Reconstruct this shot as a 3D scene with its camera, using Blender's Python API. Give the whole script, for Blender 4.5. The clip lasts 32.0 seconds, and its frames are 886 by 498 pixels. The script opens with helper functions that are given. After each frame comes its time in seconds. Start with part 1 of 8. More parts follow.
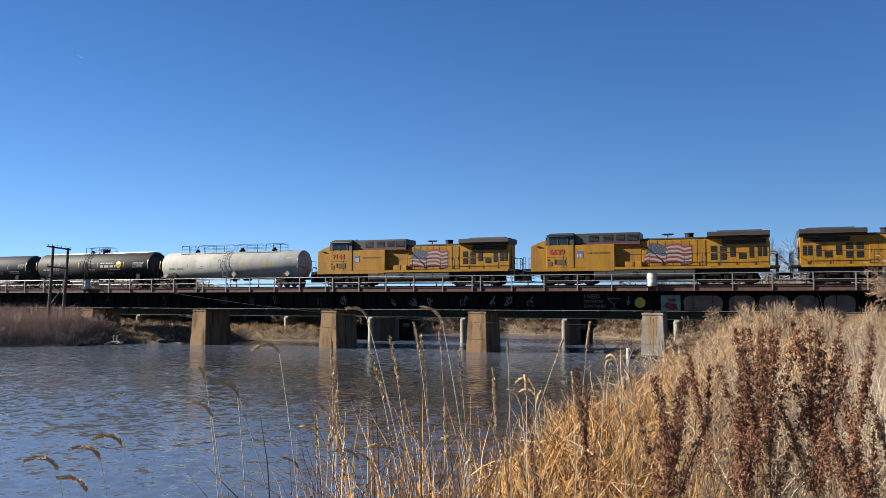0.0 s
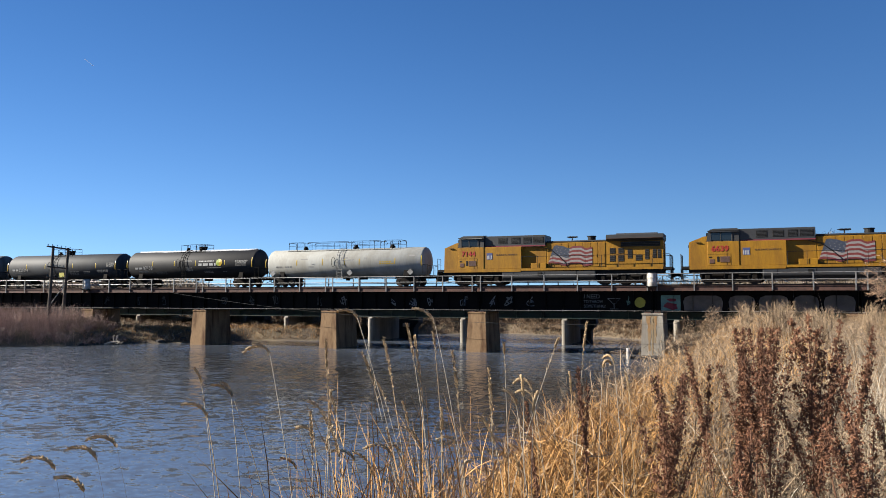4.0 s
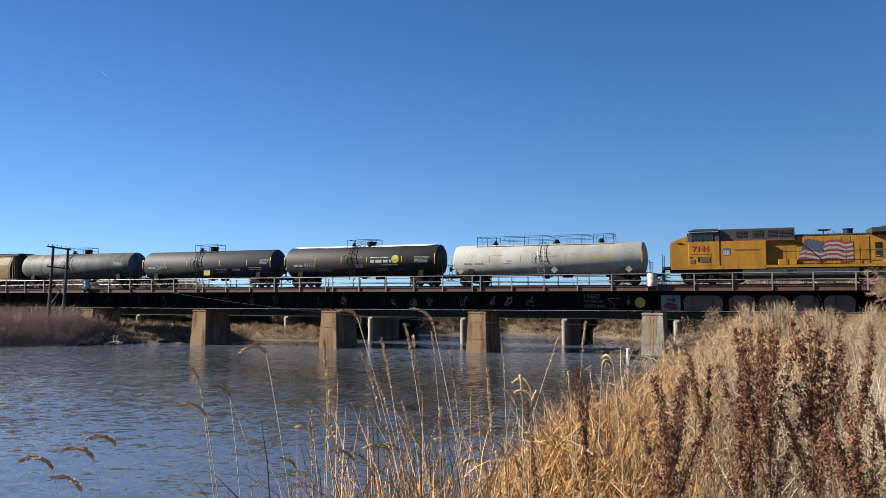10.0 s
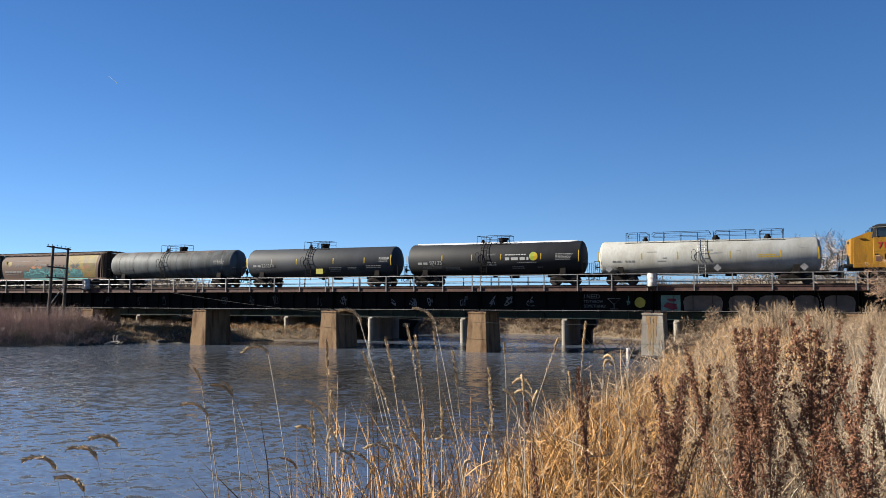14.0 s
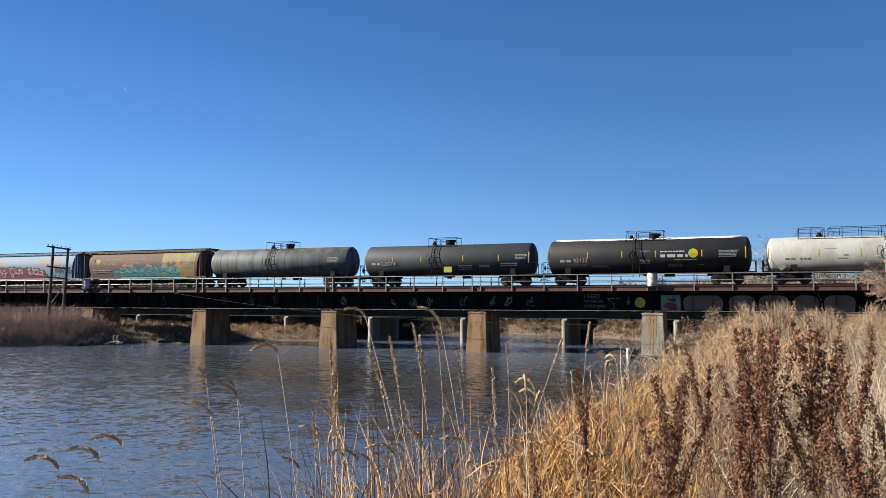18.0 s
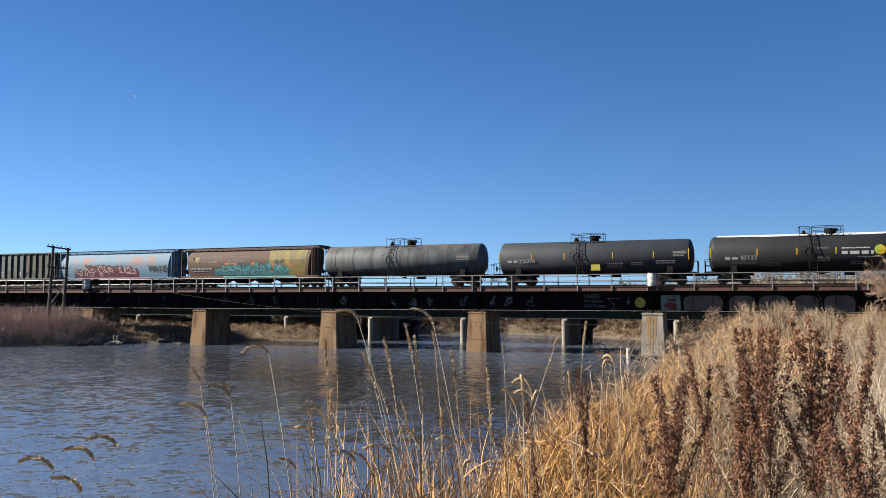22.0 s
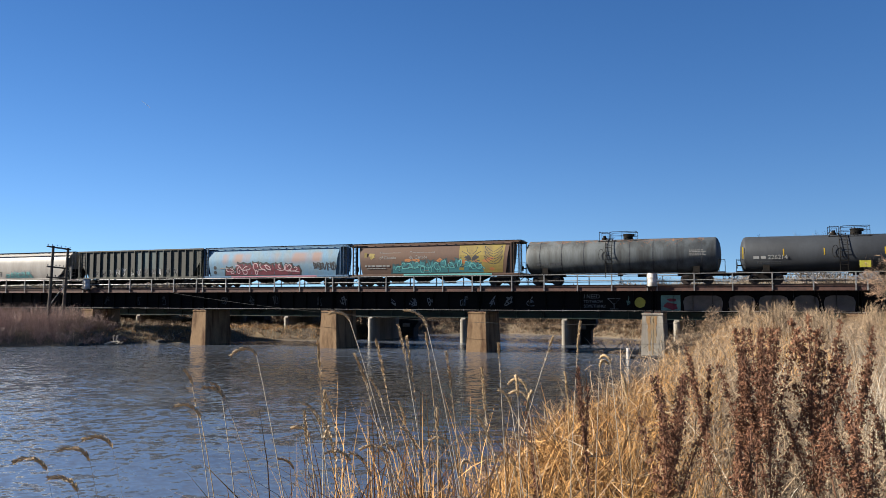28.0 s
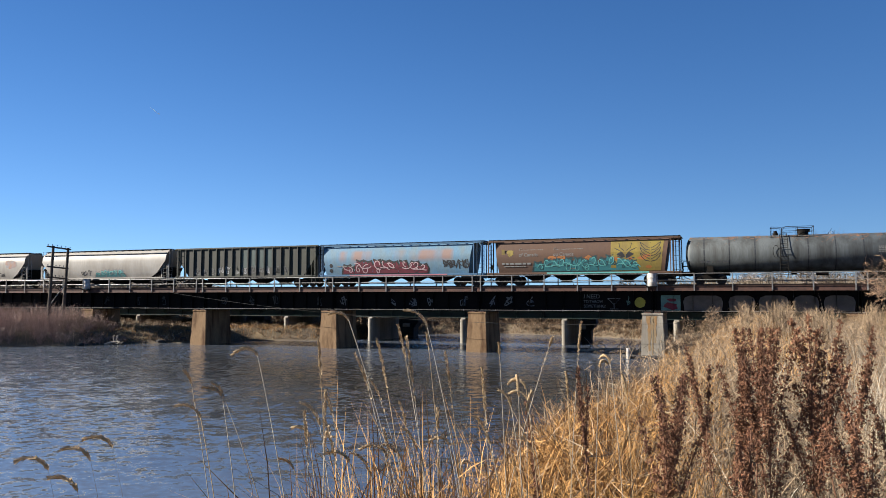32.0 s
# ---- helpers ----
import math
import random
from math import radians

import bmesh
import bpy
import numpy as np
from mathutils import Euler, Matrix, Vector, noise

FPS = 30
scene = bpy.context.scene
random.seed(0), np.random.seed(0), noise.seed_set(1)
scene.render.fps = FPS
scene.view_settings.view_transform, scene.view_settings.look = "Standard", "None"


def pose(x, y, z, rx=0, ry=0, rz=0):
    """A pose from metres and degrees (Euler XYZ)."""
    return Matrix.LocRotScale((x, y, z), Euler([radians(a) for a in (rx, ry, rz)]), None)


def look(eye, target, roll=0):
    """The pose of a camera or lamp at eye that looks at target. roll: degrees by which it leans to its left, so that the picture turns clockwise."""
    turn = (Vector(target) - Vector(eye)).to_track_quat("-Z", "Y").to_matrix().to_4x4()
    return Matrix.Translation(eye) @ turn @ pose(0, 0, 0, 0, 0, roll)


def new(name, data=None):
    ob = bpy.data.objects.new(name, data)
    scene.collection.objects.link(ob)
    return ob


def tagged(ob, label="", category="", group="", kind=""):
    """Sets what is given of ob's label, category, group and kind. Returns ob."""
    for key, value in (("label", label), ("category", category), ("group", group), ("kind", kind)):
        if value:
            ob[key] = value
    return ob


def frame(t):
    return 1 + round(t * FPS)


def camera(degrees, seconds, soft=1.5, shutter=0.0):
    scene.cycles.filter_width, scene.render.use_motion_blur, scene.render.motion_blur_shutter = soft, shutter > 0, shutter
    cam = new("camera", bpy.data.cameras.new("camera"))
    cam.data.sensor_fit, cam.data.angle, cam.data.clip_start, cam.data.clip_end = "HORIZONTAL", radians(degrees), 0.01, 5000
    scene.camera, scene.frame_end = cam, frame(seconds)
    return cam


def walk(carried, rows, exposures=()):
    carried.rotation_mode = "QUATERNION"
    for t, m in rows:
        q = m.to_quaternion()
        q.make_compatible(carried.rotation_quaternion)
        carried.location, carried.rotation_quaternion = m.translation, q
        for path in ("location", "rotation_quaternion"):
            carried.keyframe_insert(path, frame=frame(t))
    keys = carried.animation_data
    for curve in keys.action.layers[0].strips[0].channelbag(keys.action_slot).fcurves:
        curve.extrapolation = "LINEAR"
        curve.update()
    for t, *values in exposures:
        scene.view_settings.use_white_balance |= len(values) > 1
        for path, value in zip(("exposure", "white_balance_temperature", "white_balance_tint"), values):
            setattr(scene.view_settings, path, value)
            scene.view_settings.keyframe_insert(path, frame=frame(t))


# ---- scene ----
# ---------------- camera: it stands still on the bank ----------------
CLIP = 32.0
cam = camera(60.66, CLIP, soft=0.75)
EYE = pose(0, 0, 5.03, 93.69, 0, 20.774)
walk(cam, [(0, EYE), (CLIP, EYE)], exposures=[(0, 1.8), (CLIP, 1.8)])

# ---------------- world, sun ----------------
SUN_EL, SUN_AZ = radians(30), radians(70)     # height, and turn to the left from the line towards the bridge
to_sun = Vector((-math.sin(SUN_AZ) * math.cos(SUN_EL), -math.cos(SUN_AZ) * math.cos(SUN_EL), math.sin(SUN_EL)))
world = bpy.data.worlds.new("world")
scene.world = world
world.use_nodes = True
wn = world.node_tree
sky = wn.nodes.new("ShaderNodeTexSky")
sky.sky_type, sky.sun_disc = "NISHITA", False
sky.sun_elevation = SUN_EL
sky.sun_rotation = -math.atan2(to_sun.x, to_sun.y)
sky.altitude, sky.air_density, sky.dust_density, sky.ozone_density = 1600, 1.0, 0.0, 3.0
# the sky lookup is raised and squeezed to fit its gradient in the camera's view
high = wn.nodes.new("ShaderNodeMapping")
high.inputs["Location"].default_value, high.inputs["Scale"].default_value = (0, 0, 0.07), (1, 1, 0.8)
wn.links.new(wn.nodes.new("ShaderNodeTexCoord").outputs["Generated"], high.inputs[0])
wn.links.new(high.outputs[0], sky.inputs[0])
deep = wn.nodes.new("ShaderNodeHueSaturation")
deep.inputs["Hue"].default_value = 0.508
deep.inputs["Saturation"].default_value = 1.25
wn.links.new(sky.outputs[0], deep.inputs["Color"])
wn.links.new(deep.outputs[0], wn.nodes["Background"].inputs[0])
wn.nodes["Background"].inputs[1].default_value = 0.037
sun = new("sun", bpy.data.lights.new("sun", "SUN"))
sun.data.energy, sun.data.angle, sun.data.color = 5.0, radians(0.53), (1.0, 0.93, 0.82)
sun.matrix_world = look(to_sun * 50, (0, 0, 0))


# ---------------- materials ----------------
DARKEN = 0.44   # every base colour is scaled down, to deepen shade under the raised exposure


def mat(name, color, rough=0.6, metal=0.0, vary=0.25, scale=3.0, tint=None, bump=0.0, bump_scale=40.0,
        streak=0.0, spec=0.5, random_objects=0.0, islands=0.0, placed=False, edge=(0.38, 0.66)):
    """A surface with two scales of variation: broad stains towards tint, fine grain, optional run-down streaks."""
    m = bpy.data.materials.new(name)
    m.use_nodes = True
    nt = m.node_tree
    N, L = nt.nodes, nt.links
    b = N["Principled BSDF"]
    b.inputs["Roughness"].default_value = rough
    b.inputs["Metallic"].default_value = metal
    b.inputs["Specular IOR Level"].default_value = spec
    co = N.new("ShaderNodeNewGeometry" if placed else "ShaderNodeTexCoord")
    where = co.outputs["Position" if placed else "Object"]
    big = N.new("ShaderNodeTexNoise")
    big.inputs["Scale"].default_value, big.inputs["Detail"].default_value = scale, 5
    fine = N.new("ShaderNodeTexNoise")
    fine.inputs["Scale"].default_value, fine.inputs["Detail"].default_value = scale * 9, 3
    if streak:
        mp = N.new("ShaderNodeMapping")
        mp.inputs["Scale"].default_value = (1, 1, streak)
        L.new(where, mp.inputs[0])
        L.new(mp.outputs[0], big.inputs["Vector"])
        L.new(mp.outputs[0], fine.inputs["Vector"])
    else:
        L.new(where, big.inputs["Vector"])
        L.new(where, fine.inputs["Vector"])
    ramp = N.new("ShaderNodeMapRange")
    ramp.inputs["From Min"].default_value, ramp.inputs["From Max"].default_value = edge
    L.new(big.outputs["Fac"], ramp.inputs["Value"])
    mix = N.new("ShaderNodeMix")
    mix.data_type = "RGBA"
    t = tuple(c * DARKEN for c in (tint or tuple(c * (1 - vary) for c in color)))
    color = tuple(c * DARKEN for c in color)
    mix.inputs["A"].default_value, mix.inputs["B"].default_value = (*color, 1), (*t, 1)
    L.new(ramp.outputs[0], mix.inputs["Factor"])
    hsv = N.new("ShaderNodeHueSaturation")
    L.new(mix.outputs["Result"], hsv.inputs["Color"])
    v = N.new("ShaderNodeMapRange")
    v.inputs["To Min"].default_value, v.inputs["To Max"].default_value = 1 - vary * 0.8, 1 + vary * 0.8
    L.new(fine.outputs["Fac"], v.inputs["Value"])
    last = v.outputs[0]
    for amount, node, socket in ((random_objects, "ShaderNodeObjectInfo", "Random"), (islands, "ShaderNodeNewGeometry", "Random Per Island")):
        if amount:
            src = N.new(node)
            r = N.new("ShaderNodeMapRange")
            r.inputs["To Min"].default_value, r.inputs["To Max"].default_value = 1 - amount, 1 + amount
            L.new(src.outputs[socket], r.inputs["Value"])
            mul = N.new("ShaderNodeMath")
            mul.operation = "MULTIPLY"
            L.new(last, mul.inputs[0])
            L.new(r.outputs[0], mul.inputs[1])
            last = mul.outputs[0]
    L.new(last, hsv.inputs["Value"])
    L.new(hsv.outputs[0], b.inputs["Base Color"])
    if bump:
        bn = N.new("ShaderNodeTexNoise")
        bn.inputs["Scale"].default_value, bn.inputs["Detail"].default_value = bump_scale, 4
        L.new(where, bn.inputs["Vector"])
        bp = N.new("ShaderNodeBump")
        bp.inputs["Strength"].default_value, bp.inputs["Distance"].default_value = bump, 0.02
        L.new(bn.outputs["Fac"], bp.inputs["Height"])
        L.new(bp.outputs[0], b.inputs["Normal"])
    return m


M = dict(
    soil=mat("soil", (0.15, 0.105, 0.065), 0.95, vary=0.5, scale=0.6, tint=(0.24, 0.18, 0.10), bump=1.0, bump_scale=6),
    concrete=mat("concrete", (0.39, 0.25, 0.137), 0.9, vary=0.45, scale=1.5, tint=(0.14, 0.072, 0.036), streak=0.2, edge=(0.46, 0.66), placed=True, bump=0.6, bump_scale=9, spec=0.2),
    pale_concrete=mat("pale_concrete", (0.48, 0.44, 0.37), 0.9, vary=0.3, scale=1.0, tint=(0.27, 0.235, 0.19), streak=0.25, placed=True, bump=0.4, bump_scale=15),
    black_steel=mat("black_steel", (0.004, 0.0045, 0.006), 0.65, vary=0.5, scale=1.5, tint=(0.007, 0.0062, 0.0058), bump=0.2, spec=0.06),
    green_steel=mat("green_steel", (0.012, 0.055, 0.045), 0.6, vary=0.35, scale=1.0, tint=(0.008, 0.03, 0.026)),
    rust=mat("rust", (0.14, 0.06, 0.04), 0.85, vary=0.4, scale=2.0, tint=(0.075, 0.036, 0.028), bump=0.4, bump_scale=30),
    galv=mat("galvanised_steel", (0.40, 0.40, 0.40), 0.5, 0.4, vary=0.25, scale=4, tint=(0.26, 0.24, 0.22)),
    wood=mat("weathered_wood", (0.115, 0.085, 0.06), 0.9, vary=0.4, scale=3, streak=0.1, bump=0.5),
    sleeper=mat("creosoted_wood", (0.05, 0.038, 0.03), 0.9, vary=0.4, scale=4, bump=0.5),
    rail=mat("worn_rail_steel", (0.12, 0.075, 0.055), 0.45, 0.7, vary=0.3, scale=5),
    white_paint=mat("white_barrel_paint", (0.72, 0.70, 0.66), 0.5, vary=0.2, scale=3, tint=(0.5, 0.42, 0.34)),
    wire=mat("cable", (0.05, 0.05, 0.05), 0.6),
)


# ---------------- mesh helpers ----------------
def part(name, bm, material, parent=None, label="", smooth=False):
    """Links a bmesh as one mesh object, under a thing or under a part."""
    me = bpy.data.meshes.new(name)
    bmesh.ops.recalc_face_normals(bm, faces=bm.faces)
    bm.to_mesh(me)
    bm.free()
    if smooth:
        me.polygons.foreach_set("use_smooth", [True] * len(me.polygons))
        me.set_sharp_from_angle(angle=radians(40))
    for m in material if isinstance(material, (list, tuple)) else [material]:
        me.materials.append(m)
    ob = new(name, me)
    if parent is not None:
        ob.parent = parent
    if label:
        ob["label"] = label
    return ob


def again(ob, m, parent):
    """A piece that shares its mesh with ob, at the pose m under parent."""
    o = new(ob.name.split(".")[0], ob.data)
    o.parent = parent
    o.matrix_basis = m
    if "label" in ob:
        o["label"] = ob["label"]
    return o


def root(name, x=0, y=0, z=0, **tags):
    ob = new(name)
    ob.empty_display_size = 0.3
    ob.location = (x, y, z)
    return tagged(ob, **tags)


def box(bm, x0, x1, y0, y1, z0, z1, bevel=0.0):
    made = bmesh.ops.create_cube(bm, size=1)["verts"]
    for v in made:
        v.co = Vector(((x0 + x1) / 2 + v.co.x * (x1 - x0), (y0 + y1) / 2 + v.co.y * (y1 - y0), (z0 + z1) / 2 + v.co.z * (z1 - z0)))
    if bevel:
        edges = list({e for v in made for e in v.link_edges})
        bmesh.ops.bevel(bm, geom=edges, offset=bevel, segments=1, affect="EDGES")


def cyl(bm, p, q, r, n=10, r2=None):
    p, q = Vector(p), Vector(q)
    d = q - p
    m = Matrix.Translation((p + q) / 2) @ d.to_track_quat("Z", "Y").to_matrix().to_4x4()
    bmesh.ops.create_cone(bm, cap_ends=True, segments=n, radius1=r, radius2=r if r2 is None else r2, depth=d.length, matrix=m)


def tube(bm, points, r, n=6):
    for p, q in zip(points, points[1:]):
        cyl(bm, p, q, r, n)


def prism(bm, outline, place, depth):
    """An outline [(u, v)] set by place(u, v, w) and carried from w = depth[0] to depth[1]."""
    a = [bm.verts.new(place(u, v, depth[0])) for u, v in outline]
    b = [bm.verts.new(place(u, v, depth[1])) for u, v in outline]
    bm.faces.new(a)
    bm.faces.new(b[::-1])
    for i in range(len(a)):
        j = (i + 1) % len(a)
        bm.faces.new((a[j], a[i], b[i], b[j]))


def xz(u, v, w):
    return Vector((u, w, v))


def yz(u, v, w):
    return Vector((w, u, v))


def lathe_x(bm, profile, cz, n=36, cy=0.0):
    """Turns a profile [(x, r)] round a line along x."""
    rings = []
    for x, r in profile:
        if r < 1e-5:
            rings.append([bm.verts.new((x, cy, cz))])
        else:
            rings.append([bm.verts.new((x, cy + r * math.sin(2 * math.pi * i / n), cz + r * math.cos(2 * math.pi * i / n))) for i in range(n)])
    for a, b in zip(rings, rings[1:]):
        for i in range(n):
            j = (i + 1) % n
            if len(a) == 1:
                bm.faces.new((a[0], b[i], b[j]))
            elif len(b) == 1:
                bm.faces.new((a[i], a[j], b[0]))
            else:
                bm.faces.new((a[i], a[j], b[j], b[i]))


def mesh_of(name, verts, faces, material):
    me = bpy.data.meshes.new(name)
    me.from_pydata(verts, [], faces)
    for m in material if isinstance(material, (list, tuple)) else [material]:
        me.materials.append(m)
    return me


# ---------------- ground, one sheet, with the river bed in it ----------------
RIVER = np.array([(-5.6, 67), (-4.4, 40), (-4.2, 20), (-4.8, 6), (-8, -10), (-14, -40), (-40, -120), (-300, -400), (-900, -250), (-160, 10), (-95, 42),
                  (-70, 57.5), (-64.6, 61), (-62.6, 66), (-57.2, 69.6), (-54.6, 75), (-46, 78.4), (-42.3, 81.5), (-42.5, 92), (-40.1, 98), (-34.2, 101), (-30.3, 103.5), (-21.4, 101), (-15, 98.5), (-11, 95), (-8.5, 91), (-6.5, 82)], float)


def river_distance(x, y):
    """Metres from the water's edge, negative in the river."""
    x, y = np.asarray(x, float), np.asarray(y, float)
    best = np.full(x.shape, 1e9)
    inside = np.zeros(x.shape, bool)
    for (ax, ay), (bx, by) in zip(RIVER, np.roll(RIVER, -1, 0)):
        t = np.clip(((x - ax) * (bx - ax) + (y - ay) * (by - ay)) / ((bx - ax) ** 2 + (by - ay) ** 2), 0, 1)
        best = np.minimum(best, np.hypot(x - ax - t * (bx - ax), y - ay - t * (by - ay)))
        cross = ((ay > y) != (by > y)) & (x < (bx - ax) * (y - ay) / (by - ay + 1e-12) + ax)
        inside ^= cross
    return np.where(inside, -best, best)


def step01(t):
    t = np.clip(t, 0, 1)
    return t * t * (3 - 2 * t)


def ground_height(x, y):
    x, y = np.asarray(x, float), np.asarray(y, float)
    d = river_distance(x, y) + 0.5 * np.sin(x * 0.9 + 0.4 * y) * np.cos(y * 0.7) * 0.6
    near = (x > -20) & (y < 72)
    top = np.where(near, 3.35 - 0.22 * step01(x / 4) * step01((y - 7) / 9), 1.3)
    wide = np.where(near, 3.4 + 0.06 * np.clip(y, 0, 70), 2.5)
    h = np.where(d > 0, top * step01(d / wide) + 0.05, np.maximum(-1.5, 0.35 * d))
    h = h + np.where(near, 0, 1.2 * step01((d - 6) / 30))
    # the fill that carries the track beyond the right-hand abutment
    fill = 5.72 * np.maximum(step01((x - 17) / 9), step01((-103 - x) / 12)) * step01(1 - (np.abs(y - 69.2) - 3.5) / 7)
    h = np.where(d > 0, np.maximum(h, fill), h)
    return h + 0.10 * np.sin(x * 1.7 + y * 0.6) * np.sin(y * 1.3 - x * 0.4) * (d > 0.3)


def build_ground():
    def lines(lo, hi, fine_lo, fine_hi, step):
        fine = np.arange(fine_lo, fine_hi + 1e-6, step)
        out = np.geomspace(1, hi - fine_hi + 1, 22)[1:] - 1 + fine_hi
        back = fine_lo - (np.geomspace(1, fine_lo - lo + 1, 22)[1:] - 1)
        return np.concatenate([back[::-1], fine, out])
    xs, ys = lines(-2500, 2500, -100, 30, 0.8), lines(-1500, 3000, -6, 125, 0.8)
    gx, gy = np.meshgrid(xs, ys)
    z = ground_height(gx, gy)
    v = np.stack([gx.ravel(), gy.ravel(), z.ravel()], 1)
    w, h = len(xs), len(ys)
    i = (np.arange(h - 1)[:, None] * w + np.arange(w - 1)[None]).ravel()
    f = np.stack([i, i + 1, i + w + 1, i + w], 1)
    me = mesh_of("ground", v.tolist(), f.tolist(), M["soil"])
    me.polygons.foreach_set("use_smooth", [True] * len(me.polygons))
    tagged(new("ground", me), "dry brown earth of the river banks", "ground", kind="structure")


# along the line across the river: where silt and painted-in light begin and peak
SILT_LIGHT = (8.0, -9.0)
# how steeply the long swell, the chop and the finest ripples tilt the surface
SWELL, CHOP, RIPPLE = 0.14, 0.42, 0.34


def water_material():
    m = bpy.data.materials.new("river_water")
    m.use_nodes = True
    N, L = m.node_tree.nodes, m.node_tree.links
    b = N["Principled BSDF"]
    b.inputs["Roughness"].default_value = 0.07
    b.inputs["IOR"].default_value = 1.33
    co = N.new("ShaderNodeTexCoord")

    def waves(long, short, detail, distortion=0.0, turn=20.0):
        """Noise in metres: crests about long metres from end to end, short metres apart."""
        mp = N.new("ShaderNodeMapping")
        mp.vector_type = "TEXTURE"
        mp.inputs["Rotation"].default_value = (0, 0, radians(turn))
        mp.inputs["Scale"].default_value = (long, short, 1)
        L.new(co.outputs["Object"], mp.inputs[0])
        n = N.new("ShaderNodeTexNoise")
        n.inputs["Scale"].default_value, n.inputs["Detail"].default_value = 1.0, detail
        n.inputs["Distortion"].default_value = distortion
        L.new(mp.outputs[0], n.inputs["Vector"])
        return n

    def times(a, k):
        n = N.new("ShaderNodeMath")
        n.operation = "MULTIPLY"
        L.new(a, n.inputs[0])
        if isinstance(k, float):
            n.inputs[1].default_value = k
        else:
            L.new(k, n.inputs[1])
        return n.outputs[0]

    def plus(a, c):
        n = N.new("ShaderNodeMath")
        n.operation = "ADD"
        L.new(a, n.inputs[0])
        L.new(c, n.inputs[1])
        return n.outputs[0]

    # calm and ruffled patches drift over the river
    patch = N.new("ShaderNodeMapRange")
    patch.inputs["From Min"].default_value, patch.inputs["From Max"].default_value = 0.38, 0.62
    patch.inputs["To Min"].default_value, patch.inputs["To Max"].default_value = 0.7, 1.2
    L.new(waves(26.0, 7.0, 4, 0.9, 12).outputs["Fac"], patch.inputs["Value"])

    def slope(noise_node, k):
        """The tilt of the surface, as a vector, from the colours of a noise."""
        c = N.new("ShaderNodeVectorMath")
        c.operation = "SUBTRACT"
        L.new(noise_node.outputs["Color"], c.inputs[0])
        c.inputs[1].default_value = (0.5, 0.5, 0.5)
        f = N.new("ShaderNodeVectorMath")
        f.operation = "MULTIPLY"
        L.new(c.outputs[0], f.inputs[0])
        f.inputs[1].default_value = (k, k, 0)
        return f.outputs[0]

    def add(u, v):
        n = N.new("ShaderNodeVectorMath")
        n.operation = "ADD"
        L.new(u, n.inputs[0])
        if isinstance(v, tuple):
            n.inputs[1].default_value = v
        else:
            L.new(v, n.inputs[1])
        return n.outputs[0]

    where = N.new("ShaderNodeSeparateXYZ")
    L.new(N.new("ShaderNodeNewGeometry").outputs["Position"], where.inputs[0])
    breeze = N.new("ShaderNodeMapRange")
    breeze.inputs["From Min"].default_value, breeze.inputs["From Max"].default_value = 42.0, 64.0
    breeze.inputs["To Min"].default_value, breeze.inputs["To Max"].default_value = 0.85, 2.0
    L.new(where.outputs[1], breeze.inputs["Value"])
    chop = add(slope(waves(0.62, 0.42, 3, 0.5, 26), CHOP), slope(waves(0.24, 0.17, 2, 0.3, 14), RIPPLE))
    scaled = N.new("ShaderNodeVectorMath")
    scaled.operation = "SCALE"
    L.new(chop, scaled.inputs[0])
    L.new(times(patch.outputs[0], breeze.outputs[0]), scaled.inputs["Scale"])
    unit = N.new("ShaderNodeVectorMath")
    unit.operation = "NORMALIZE"
    L.new(add(add(slope(waves(2.2, 1.7, 2, 0.7), SWELL), scaled.outputs[0]), (0, 0, 1)), unit.inputs[0])
    L.new(unit.outputs[0], b.inputs["Normal"])
    # dark by the near bank; silt and painted-in sky light beyond, in ragged drifts
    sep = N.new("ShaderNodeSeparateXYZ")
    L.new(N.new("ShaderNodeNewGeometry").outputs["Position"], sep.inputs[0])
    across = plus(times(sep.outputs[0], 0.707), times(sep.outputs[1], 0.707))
    silt_light = N.new("ShaderNodeMapRange")
    silt_light.inputs["From Min"].default_value, silt_light.inputs["From Max"].default_value = SILT_LIGHT
    L.new(plus(across, times(waves(30.0, 9.0, 4, 0.8, 12).outputs["Fac"], -9.0)), silt_light.inputs["Value"])
    # a second drift on the far side: sky light put into the colour
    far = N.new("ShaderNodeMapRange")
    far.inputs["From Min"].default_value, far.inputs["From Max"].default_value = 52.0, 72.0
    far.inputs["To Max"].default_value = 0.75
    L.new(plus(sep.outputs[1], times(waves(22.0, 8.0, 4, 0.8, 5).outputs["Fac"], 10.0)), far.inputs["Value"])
    sky_tinted = N.new("ShaderNodeMath")
    sky_tinted.operation = "MAXIMUM"
    L.new(silt_light.outputs[0], sky_tinted.inputs[0])
    L.new(far.outputs[0], sky_tinted.inputs[1])
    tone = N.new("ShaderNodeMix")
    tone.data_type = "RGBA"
    # dark water, and the same brightened and blued by hand
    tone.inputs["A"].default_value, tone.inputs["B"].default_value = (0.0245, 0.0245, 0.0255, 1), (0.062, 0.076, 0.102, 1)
    L.new(sky_tinted.outputs[0], tone.inputs["Factor"])
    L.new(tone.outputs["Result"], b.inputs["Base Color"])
    return m


def build_water():
    bm = bmesh.new()
    bmesh.ops.create_grid(bm, x_segments=8, y_segments=8, size=650)
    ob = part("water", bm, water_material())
    ob.location = (-260, -60, 0)
    return tagged(ob, "slow brown river with small wind ripples", "river", kind="structure")


build_ground()
WATER = build_water()

# ---------------- railway bridge ----------------
TRACK_Y, RAIL_Z = 69.2, 6.2
JOINTS = [-116.0, -100.2, -84.4, -68.6, -52.85, -37.2, -21.85, -6.2, 9.5, 25.2]
